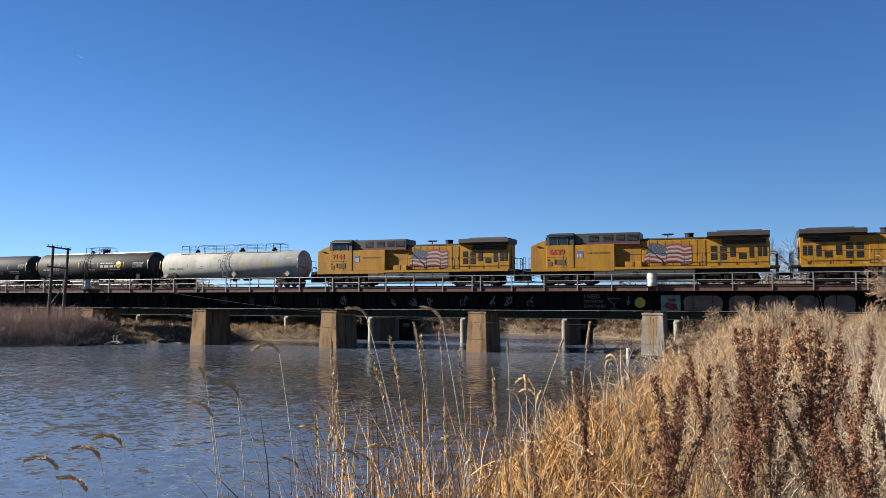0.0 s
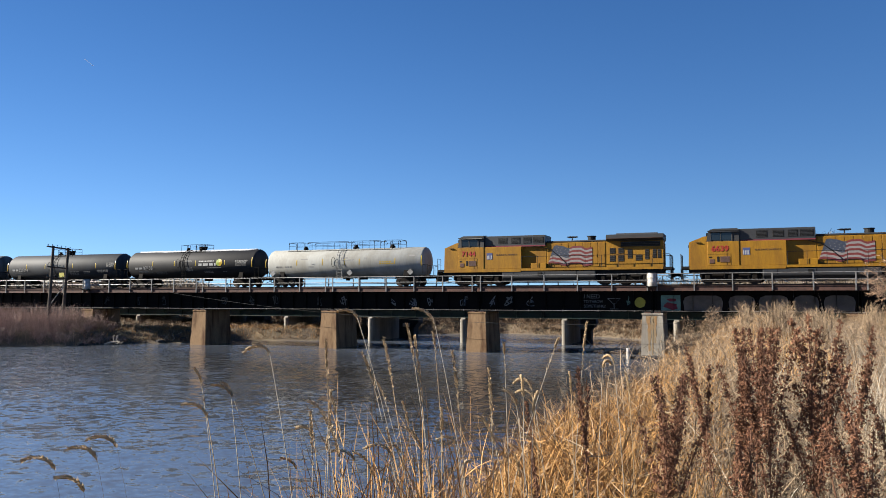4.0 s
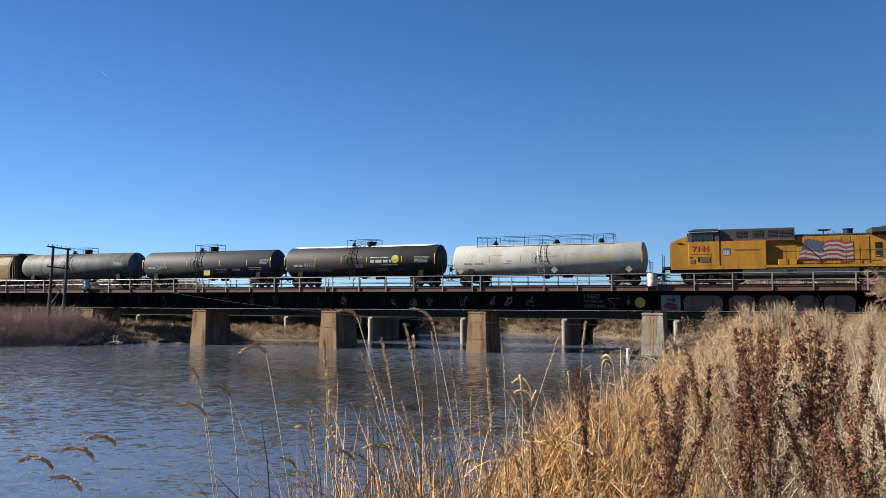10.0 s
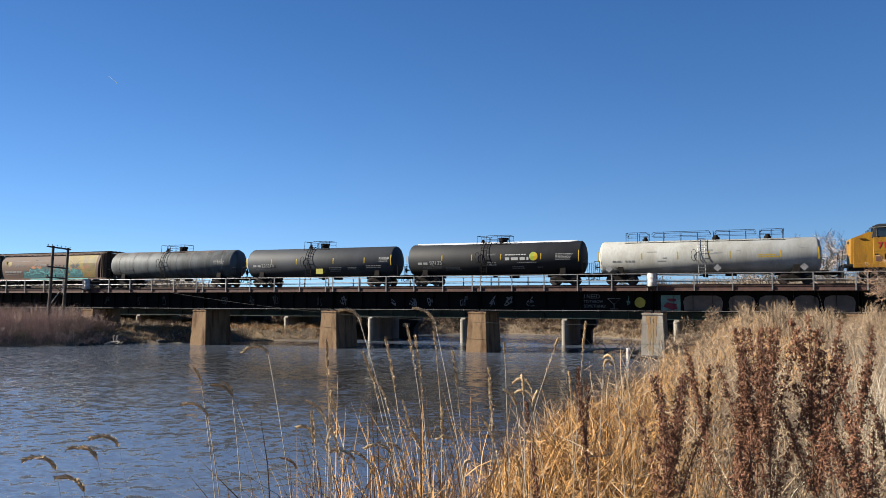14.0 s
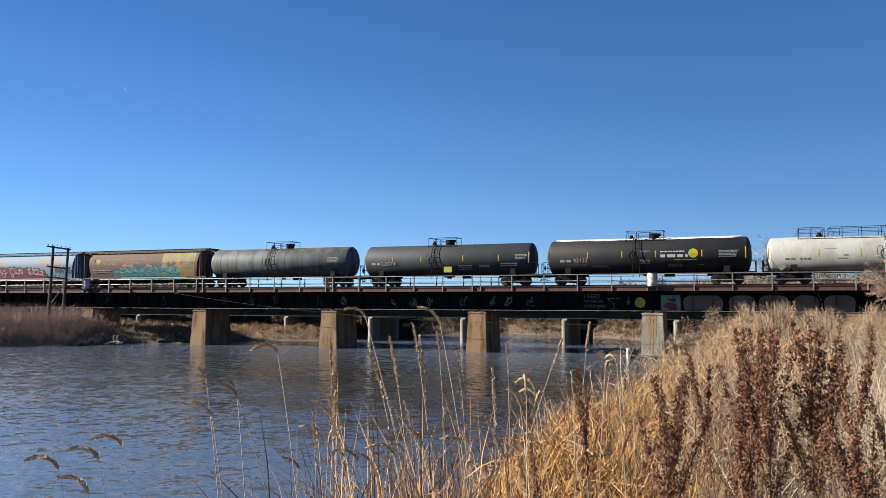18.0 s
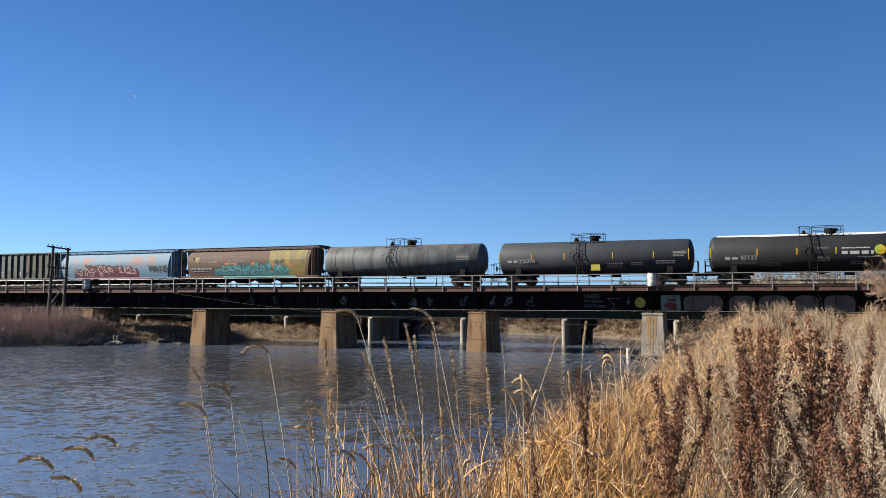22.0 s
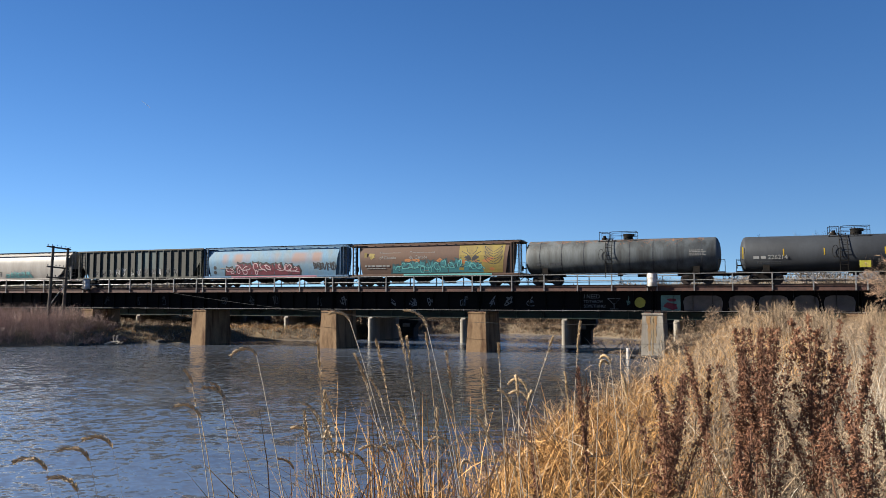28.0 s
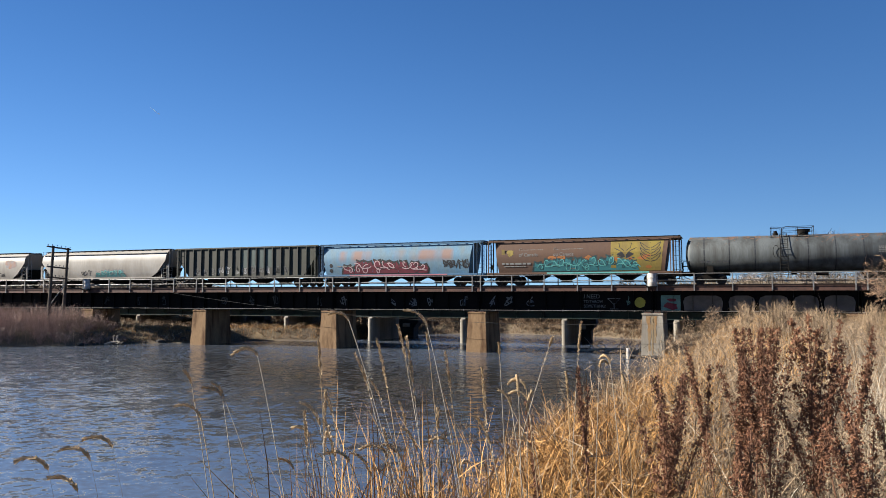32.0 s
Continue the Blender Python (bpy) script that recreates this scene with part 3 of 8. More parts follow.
def tank_car(x, half, cz, R, paint, label, stripes, rail_style, extra=None, car_label_bars="letter"):
    car = root("tank_car", x, TRACK_Y, RAIL_Z, label=label, category="tank car", group="freight train")
    cz -= RAIL_Z
    hd = 0.46
    prof = [(-half, 0)] + [(-half + hd * (1 - math.cos(a)), R * math.sin(a)) for a in (0.25, 0.5, 0.75, 1.0, 1.25)] + [(-half + hd, R)]
    prof += [(half - hd, R)] + [(half - hd * (1 - math.cos(a)), R * math.sin(a)) for a in (1.25, 1.0, 0.75, 0.5, 0.25)] + [(half, 0)]
    bm = bmesh.new()
    lathe_x(bm, prof, cz, 48)
    shell = part("tank_shell", bm, M[paint], car, smooth=True)
    # frame
    sill = half + 0.35
    for s in (-1, 1):
        bm = bmesh.new()
        box(bm, *sorted((s * (half - 3.6), s * sill)), -0.35, 0.35, 0.72, 1.02, 0.02)
        box(bm, *sorted((s * (half - 0.55), s * sill)), -1.45, 1.45, 0.98, 1.05)
        box(bm, *sorted((s * (half - 2.3), s * (half - 1.7))), -1.35, 1.35, 0.80, 1.12, 0.02)
        for sy in (-1, 1):
            prism(bm, [(0.5 * sy, 1.0), (1.35 * sy, 1.1), (1.28 * sy, 1.55), (0.9 * sy, 1.2)], yz, tuple(sorted((s * (half - 2.25), s * (half - 1.75)))))
        part("stub_sill", bm, M["truck"], car)
    tx = half - 2.0
    for s in (-1, 1):
        freight_truck(car, s * tx)
        coupler(car, s * sill, s)
        e = s * (sill - 0.06)
        for sy in (-1, 1):
            bm = bmesh.new()
            tube(bm, [(e - s * 0.5, 1.4 * sy, 1.05), (e - s * 0.5, 1.4 * sy, 2.05), (e, 1.4 * sy, 2.05), (e, 1.4 * sy, 1.0)], 0.02)
            tube(bm, [(e, 1.4 * sy, 1.95), (e, 0.55 * sy, 1.95), (e, 0.55 * sy, 1.02)], 0.02)
            part("end_railing", bm, M["truck"], car)
        for y in (-1.35, 1.35):
            bm = bmesh.new()
            for zz in (0.45, 0.72):
                box(bm, e - 0.2, e + 0.05, y - 0.03, y + 0.03, zz, zz + 0.03)
            box(bm, e - 0.2, e - 0.17, y - 0.03, y + 0.03, 0.45, 1.0)
            box(bm, e + 0.02, e + 0.05, y - 0.03, y + 0.03, 0.45, 1.0)
            part("step", bm, M["truck"], car)
    bm = bmesh.new()
    cyl(bm, (-sill + 0.1, -0.75, 1.55), (-sill + 0.14, -0.75, 1.55), 0.26, 14)
    cyl(bm, (-sill + 0.14, -0.75, 1.55), (-sill + 0.5, -0.75, 1.55), 0.05, 6)
    part("brake_wheel", bm, M["truck"], car)
    bm = bmesh.new()
    cyl(bm, (0, 0, cz - R - 0.25), (0, 0, cz - R + 0.1), 0.22, 12)
    box(bm, -0.5, 0.5, -0.25, 0.25, cz - R - 0.12, cz - R - 0.02, 0.02)
    part("bottom_outlet", bm, M["truck"], car)
    bm = bmesh.new()
    tube(bm, [(-half + 2.5, -0.9, 0.95), (half - 2.5, -0.9, 0.95)], 0.025)
    cyl(bm, (1.6, -0.6, 0.82), (2.5, -0.6, 0.82), 0.16, 10)
    part("brake_rigging", bm, M["truck"], car)
    # top fittings
    top = cz + R
    if rail_style == "long":
        lo, hi, dome, dz = -6.6, 6.2, None, 0.72
        posts = (-6.6, -5.6, -4.7, -3.4, -2.0, -0.6, 0.7, 2.0, 3.3, 4.4, 5.3, 6.2)
    else:
        lo, hi, dome, dz = rail_style[0], rail_style[1], rail_style[2], 0.66
        posts = (lo, lo + (hi - lo) * 0.28, lo + (hi - lo) * 0.62, hi)
    def run(points, r):
        bm = bmesh.new()
        tube(bm, points, r)
        part("top_rail", bm, M["truck"], car)

    for sy in (-0.72, 0.72):
        zt, zz = top - 0.20, top + dz
        for xx in posts:
            bm = bmesh.new()
            cyl(bm, (xx, sy, zt), (xx, sy, zz), 0.022, 6)
            part("rail_post", bm, M["truck"], car)
        if rail_style == "long":
            for a, b in ((-6.6, -4.7), (-4.4, 0.5), (0.8, 4.1), (4.4, 6.2)):
                run([(a, sy, zz - 0.25), (a + 0.15, sy, zz), (b - 0.15, sy, zz), (b, sy, zz - 0.25)], 0.02)
                run([(a, sy, zz - 0.36), (b, sy, zz - 0.36)], 0.014)
        else:
            a, b = lo, lo + (hi - lo) * 0.24
            run([(a, sy, zt), (a, sy, zz), (b, sy, zz - 0.05), (b, sy, zt)], 0.022)
            run([(posts[1], sy, zz - 0.1), (posts[1] + 0.2, sy, zz), (hi, sy, zz)], 0.022)
            run([(posts[1], sy, zz - 0.36), (hi, sy, zz - 0.36)], 0.016)
    for xx in (lo, hi):
        run([(xx, -0.72, top + dz), (xx, 0.72, top + dz)], 0.022)
    bm = bmesh.new()
    for sy in (-1, 1):
        box(bm, lo - 0.1, hi + 0.1, *sorted((0.35 * sy, 0.80 * sy)), top - 0.21, top - 0.17)
    part("platform", bm, M["truck"], car)
    valves = ((-5.0, 0.16), (0.9, 0.2), (5.0, 0.18)) if dome is None else ((lo + 0.35, 0.14),)
    for vx, vr in valves:
        bm = bmesh.new()
        cyl(bm, (vx, 0, top - 0.05), (vx, 0, top + 0.18), vr * 1.6, 14)
        cyl(bm, (vx, 0, top + 0.18), (vx, 0, top + 0.36), vr, 12)
        part("valve", bm, M["truck"], car)
    if dome is not None:
        bm = bmesh.new()
        cyl(bm, (dome, 0, top - 0.1), (dome, 0, top + 0.40), 0.42, 20)
        cyl(bm, (dome, 0, top + 0.40), (dome, 0, top + 0.47), 0.46, 20)
        box(bm, dome + 0.40, dome + 0.55, -0.08, 0.08, top + 0.25, top + 0.48)
        part("manway", bm, M["truck"], car)
    # side ladder up to the platform
    lx = lo + 0.9 if dome is not None else -0.25
    bm = bmesh.new()
    for d in (-0.28, 0.28):
        pts = []
        for k in range(11):
            a = radians(-28 + 108 * k / 10)
            pts.append((lx + d, -(R + 0.13) * math.cos(a), cz + (R + 0.13) * math.sin(a)))
        pts = [(lx + d, pts[0][1], 0.62)] + pts
        tube(bm, pts, 0.028, 6)
    for k in range(11):
        a = radians(-50 + 128 * k / 10)
        z = cz + (R + 0.13) * math.sin(a)
        y = -(R + 0.13) * math.cos(max(a, radians(-28)))
        cyl(bm, (lx - 0.28, y, z), (lx + 0.28, y, z), 0.02, 5)
    part("ladder", bm, M["truck"] if paint != "tank_white" else M["galv"], car)
    bm = bmesh.new()
    for k in range(13):
        a0, a1 = 2 * math.pi * k / 12, 2 * math.pi * (k + 1) / 12
        cyl(bm, (lx - 0.62 + 0.22 * math.cos(a0), -(R + 0.1), cz + 0.1 + 0.5 * math.sin(a0)), (lx - 0.62 + 0.22 * math.cos(a1), -(R + 0.1), cz + 0.1 + 0.5 * math.sin(a1)), 0.02, 5)
    part("safety_hoop", bm, M["truck"], car)
    for sx, tall in stripes:
        bm = bmesh.new()
        curved_patch(bm, R, cz, sx - 0.045, sx + 0.045, cz + 0.10 - tall, cz + 0.10 + tall)
        part("reflector", bm, M["reflector"], car)
    if extra:
        extra(car, cz, R, half)
    MOVING.append(car)
    return car


def shell_bars(car, R, cz, x, z, w, h, rows, material, seed=1):
    rng = random.Random(seed)
    bm = bmesh.new()
    for i in range(rows):
        zz = z - h * (i + 0.5) / rows
        xx = x
        while xx < x + w * (0.75 + 0.25 * rng.random()):
            l = h / rows * rng.uniform(0.5, 1.6)
            curved_patch(bm, R, cz, xx, min(xx + l, x + w), zz - h / rows * 0.28, zz + h / rows * 0.28, n=1)
            xx += l + h / rows * 0.35
    return part("lettering", bm, M[material], car)


def shell_text(car, R, cz, text, x, z, size, material):
    return lettering(text, size, M[material], car, pose(x, on_shell(R, cz, z + size * 0.3) - 0.02, z, -math.degrees(math.asin((z + size * 0.3 - cz) / R)), 0, 0))


def snow_strip(car, R, cz, x0, x1, half_angle, seed):
    """Old snow lying along the crown of a tank."""
    rng = random.Random(seed)
    bm = bmesh.new()
    n, rows = 24, []
    for i in range(n + 1):
        x = x0 + (x1 - x0) * i / n
        w = half_angle * rng.uniform(0.75, 1.15) * (1 if 0 < i < n else 0.2)
        rows.append([bm.verts.new((x, (R + h) * math.sin(a * w), cz + (R + h) * math.cos(a * w))) for a, h in ((-1, 0.0), (-0.85, 0.06), (0, 0.10), (0.85, 0.06), (1, 0.0))])
    for p, q in zip(rows, rows[1:]):
        for k in range(4):
            bm.faces.new((p[k], p[k + 1], q[k + 1], q[k]))
    return part("snow", bm, M["snow"], car, "strip of old white snow", smooth=True)


def soy_extra(car, cz, R, half):
    snow_strip(car, R, cz, -8.0, 7.9, 0.34, 4)
    shell_bars(car, R, cz, -7.4, cz - 0.20, 1.0, 0.38, 1, "letter", 3)
    shell_text(car, R, cz, "97133", -6.2, cz - 0.53, 0.52, "letter")
    shell_bars(car, R, cz, -6.9, cz - 0.66, 2.2, 0.22, 2, "dim_letter", 5)
    shell_bars(car, R, cz, 1.35, cz + 0.38, 2.5, 0.18, 1, "letter", 8)
    shell_bars(car, R, cz, 1.35, cz + 0.15, 2.25, 0.46, 1, "letter", 9)
    shell_bars(car, R, cz, 2.5, cz - 0.36, 2.0, 0.14, 1, "dim_letter", 10)
    bm = bmesh.new()
    for k in range(16):
        t0, t1 = math.pi * 2 * k / 16, math.pi * 2 * (k + 1) / 16
        c = bm.verts.new((4.05, on_shell(R, cz, cz + 0.12) - 0.012, cz + 0.12))
        p = [bm.verts.new((4.05 + 0.40 * math.cos(t), on_shell(R, cz, cz + 0.12 + 0.40 * math.sin(t)) - 0.012, cz + 0.12 + 0.40 * math.sin(t))) for t in (t0, t1)]
        f = bm.faces.new((c, *p))
        f.material_index = 0 if 3 <= k < 12 else 1
    part("emblem", bm, [M["lime"], M["reflector"]], car, "round lime and yellow painted emblem")
    for i, (bx, bz, w, h, n) in enumerate(((-0.4, -0.35, 1.0, 0.4, 3), (-0.4, 0.42, 0.9, 0.16, 2), (2.0, -0.72, 1.2, 0.3, 2), (-4.6, -0.75, 1.6, 0.32, 3), (6.1, 0.35, 1.6, 0.62, 5), (-6.0, -0.35, 0.35, 0.3, 2), (4.4, -0.8, 0.5, 0.14, 1))):
        shell_bars(car, R, cz, bx, cz + bz, w, h, n, "dim_letter", 20 + i)


def gatx_extra(car, cz, R, half):
    shell_bars(car, R, cz, -7.7, cz - 0.10, 0.95, 0.40, 1, "letter", 3)
    shell_text(car, R, cz, "226214", -6.6, cz - 0.45, 0.50, "letter")
    shell_bars(car, R, cz, -7.4, cz - 0.62, 2.0, 0.22, 2, "dim_letter", 5)
    bm = bmesh.new()
    box(bm, 0.05, 0.85, -R - 0.20, -R - 0.18, cz - 1.22, cz - 0.68, 0.008)
    box(bm, 0.1, 0.8, -R - 0.18, -R + 0.6, cz - 1.02, cz - 0.98)
    part("placard", bm, M["yellow_spray"], car, "square bright yellow side placard")
    for i, (bx, bz, w, h, n) in enumerate(((1.4, -0.50, 1.4, 0.5, 3), (3.5, -0.50, 1.0, 0.3, 2), (5.6, -0.35, 1.7, 0.36, 2), (7.0, 0.42, 1.1, 0.5, 4))):
        shell_bars(car, R, cz, bx, cz + bz, w, h, n, "dim_letter", 30 + i)


def rusty_extra(car, cz, R, half):
    shell_bars(car, R, cz, -7.3, cz - 0.52, 1.0, 0.30, 1, "dim_letter", 3)
    shell_bars(car, R, cz, -6.0, cz - 0.52, 0.9, 0.30, 1, "dim_letter", 13)
    shell_bars(car, R, cz, 6.0, cz + 0.42, 1.5, 0.55, 4, "dim_letter", 7)
    # the weld seams of the shell courses, dark with grime
    for k in range(8):
        x = -7.0 + 2.0 * k
        bm = bmesh.new()
        curved_patch(bm, R, cz, x - 0.045, x + 0.045, cz - 0.95 * R, cz + 0.93 * R, 0.004, 14)
        part("weld_seam", bm, M["tank_grey"], car)
    rng = random.Random(5)
    for k in range(15):
        x = -7.6 + k * 1.05 + rng.uniform(-0.3, 0.3)
        bm = bmesh.new()
        w = rng.uniform(0.25, 0.75)
        pts = 12
        rows = []
        for i in range(pts + 1):
            xx = x - w + 2 * w * i / pts
            low = 0.42 + 0.6 * rng.random() * math.sin(math.pi * i / pts)
            rows.append([bm.verts.new((xx, -(R + 0.005) * math.sin(a), cz + (R + 0.005) * math.cos(a))) for a in (-0.2, 0.1, low * 0.5 + 0.1, low + 0.1)])
        for p, q in zip(rows, rows[1:]):
            for j in range(3):
                bm.faces.new((p[j], p[j + 1], q[j + 1], q[j]))
        part("rust_stain", bm, M["rust_stain"], car, "rust stain along the crown")


def white_extra(car, cz, R, half):
    shell_bars(car, R, cz, -7.7, cz - 0.20, 0.8, 0.28, 1, "dim_letter", 3)
    shell_bars(car, R, cz, -6.6, cz - 0.20, 0.8, 0.28, 1, "dim_letter", 4)
    shell_bars(car, R, cz, 4.2, cz + 0.12, 1.6, 0.34, 2, "reflector", 6)
    for px in (-8.0, 1.0, 7.6):
        bm = bmesh.new()
        prism(bm, [(px - 0.32, 1.35), (px, 1.03), (px + 0.32, 1.35), (px, 1.67)], xz, (-R - 0.12, -R - 0.09))
        cyl(bm, (px, -R - 0.09, 1.35), (px, -R + 0.6, 1.35), 0.03, 6)
        part("placard_holder", bm, M["galv"], car, "diamond-shaped steel placard holder")
    rng = random.Random(11)
    for k in range(9):
        bm = bmesh.new()
        x = rng.uniform(-6, 7.5)
        z = cz + rng.uniform(-0.4, 0.6)
        curved_patch(bm, R, cz, x, x + rng.uniform(0.3, 1.1), z, z + rng.uniform(0.06, 0.16), n=2)
        part("scuff", bm, M["dim_letter"], car, "grey scuff on the shell")


tank_car(-50.5, 9.05, 8.55, 1.50, "tank_white", "long dirty-white tank car with a full-length top railing", [(-8.95, 0.45), (-5.2, 0.3), (-2.2, 0.32), (0.35, 0.32), (2.0, 0.3), (5.9, 0.3), (8.7, 0.5)], "long", white_extra)
tank_car(-69.4, 8.72, 8.72, 1.52, "tank_black", "faded black tank car with old snow along its crown", [(-8.55, 0.42), (-4.9, 0.28), (-1.9, 0.28), (0.95, 0.28), (4.75, 0.28), (8.2, 0.5)], (-1.6, 1.6, 0.75), soy_extra)
tank_car(-88.0, 8.72, 8.66, 1.52, "tank_grey", "dark grey tank car with a yellow side placard", [(-8.5, 0.5), (-5.4, 0.28), (-2.4, 0.28), (1.9, 0.28), (5.4, 0.28), (8.3, 0.5)], (-1.9, 1.0, 0.1), gatx_extra)
tank_car(-106.75, 8.55, 8.74, 1.52, "tank_rusty", "weathered grey tank car with rust along its crown", [], (-1.7, 1.5, 0.75), rusty_extra)


# ---------------- spray paint ----------------
def blob(rng, cx, cz, w, h, n=14, rough=0.22):
    return [(cx + w / 2 * math.cos(2 * math.pi * i / n) * (1 + rng.uniform(-rough, rough)), cz + h / 2 * math.sin(2 * math.pi * i / n) * (1 + rng.uniform(-rough, rough))) for i in range(n)]


def fill(bm, outline, place):
    vs = [bm.verts.new(place(u, v)) for u, v in outline]
    c = bm.verts.new(place(sum(u for u, v in outline) / len(outline), sum(v for u, v in outline) / len(outline)))
    for i in range(len(vs)):
        bm.faces.new((c, vs[i], vs[(i + 1) % len(vs)]))


def stroke(bm, pts, w, place):
    """A brush line of width w through pts."""
    rows = []
    for i, p in enumerate(pts):
        a, b = pts[max(i - 1, 0)], pts[min(i + 1, len(pts) - 1)]
        d = math.hypot(b[0] - a[0], b[1] - a[1]) or 1
        nx, nz = -(b[1] - a[1]) / d * w / 2, (b[0] - a[0]) / d * w / 2
        rows.append([bm.verts.new(place(p[0] + nx, p[1] + nz)), bm.verts.new(place(p[0] - nx, p[1] - nz))])
    for p, q in zip(rows, rows[1:]):
        bm.faces.new((p[0], p[1], q[1], q[0]))


def wild_piece(parent, x0, x1, z0, z1, surface, fillm, edgem, linem, seed, count, line=0.07):
    """A sprayed piece that nobody can read: a jagged mass of paint with a dark border and wild inner lines. surface(z) gives the side's y."""
    rng = random.Random(seed)
    dx = (x1 - x0) / count

    def at(lift):
        return lambda u, v: Vector((u, surface(min(max(v, z0 - 0.15), z1 + 0.3)) - lift, v))

    tops = []
    for i in range(count):
        k = 0.62 if i in (0, count - 1) else rng.uniform(0.8, 1.05)
        tops.append(((i + rng.uniform(0.2, 0.8)) * dx + x0, z0 + (z1 - z0) * k))
    for grow, m, lift, label in ((0.19, edgem, 0.010, "dark sprayed border"), (0.0, fillm, 0.016, "sprayed fill")):
        bm = bmesh.new()
        for (u, top), k in zip(tops, range(count)):
            w = dx * 0.62 + grow
            lean = 0.18 * dx * ((k % 3) - 1)
            h0 = z0 - grow * 0.5
            cols = [(u - w + lean * 0.3, h0), (u + w, h0), (u + w * 0.9 + lean, h0 + (top - h0) * 0.6), (u + w * 0.55 + lean, top + grow), (u + lean, top - 0.12 + grow), (u - w * 0.5 + lean, top + 0.03 + grow), (u - w * 0.95, h0 + (top - h0) * 0.55)]
            fill(bm, cols, at(lift + 0.0008 * (k % 4)))
        part("graffiti", bm, m, parent, label)
    for m, wide, lift, n in ((edgem, line * 0.8, 0.021, 2), (linem, line, 0.024, 2)):
        bm = bmesh.new()
        for u, top in tops:
            for q in range(n):
                a0, turn = rng.uniform(0, 6.28), rng.choice((-1, 1)) * rng.uniform(2.0, 4.6)
                pts = []
                for j in range(9):
                    g = a0 + turn * j / 8
                    r = 0.25 + 0.22 * math.sin(3.1 * j / 8 + a0)
                    pts.append((u + dx * 1.25 * r * math.cos(g) + dx * 0.07 * (j - 4), (z0 + top) / 2 + (top - z0) * 1.05 * r * math.sin(g)))
                stroke(bm, pts, wide, at(lift))
        part("graffiti", bm, m, parent, "sprayed inner lines")


def scribble(parent, x, z, w, h, place, material, seed, width=0.05):
    rng = random.Random(seed)
    for _ in range(rng.randint(2, 3)):
        n = rng.randint(4, 6)
        keys = [(x + w * rng.uniform(-0.5, 0.5), z + h * rng.uniform(-0.5, 0.5)) for _ in range(n)]
        pts = []
        for i in range(len(keys) - 1):
            p0, p1, p2, p3 = keys[max(i - 1, 0)], keys[i], keys[i + 1], keys[min(i + 2, n - 1)]
            for q in range(7):
                t = q / 7
                pts.append(tuple(0.5 * (2 * p1[d] + (p2[d] - p0[d]) * t + (2 * p0[d] - 5 * p1[d] + 4 * p2[d] - p3[d]) * t * t + (3 * p1[d] - p0[d] - 3 * p2[d] + p3[d]) * t ** 3) for d in (0, 1)))
        bm = bmesh.new()
        stroke(bm, pts, width, place)
        part("graffiti", bm, material, parent, "thin sprayed tag")


# ---------------- covered hoppers ----------------
def hopper_running_gear(car, half, tx):
    for s in (-1, 1):
        freight_truck(car, s * tx)
        coupler(car, s * half, s)


def chutes(car, centres, w, material, z0=0.30, z1=1.12):
    for c in centres:
        bm = bmesh.new()
        top, bot = w / 2, 0.32
        vs = []
        for z, hx, hy in ((z1, top, 1.42), (z0 + 0.12, bot, 0.62)):
            vs.append([bm.verts.new((c + a * hx, b * hy, z)) for a, b in ((-1, -1), (1, -1), (1, 1), (-1, 1))])
        bm.faces.new(vs[0])
        bm.faces.new(vs[1])
        for i in range(4):
            j = (i + 1) % 4
            bm.faces.new((vs[0][i], vs[0][j], vs[1][j], vs[1][i]))
        box(bm, c - 0.42, c + 0.42, -0.7, 0.7, z0, z0 + 0.12, 0.01)
        part("discharge_chute", bm, material, car)


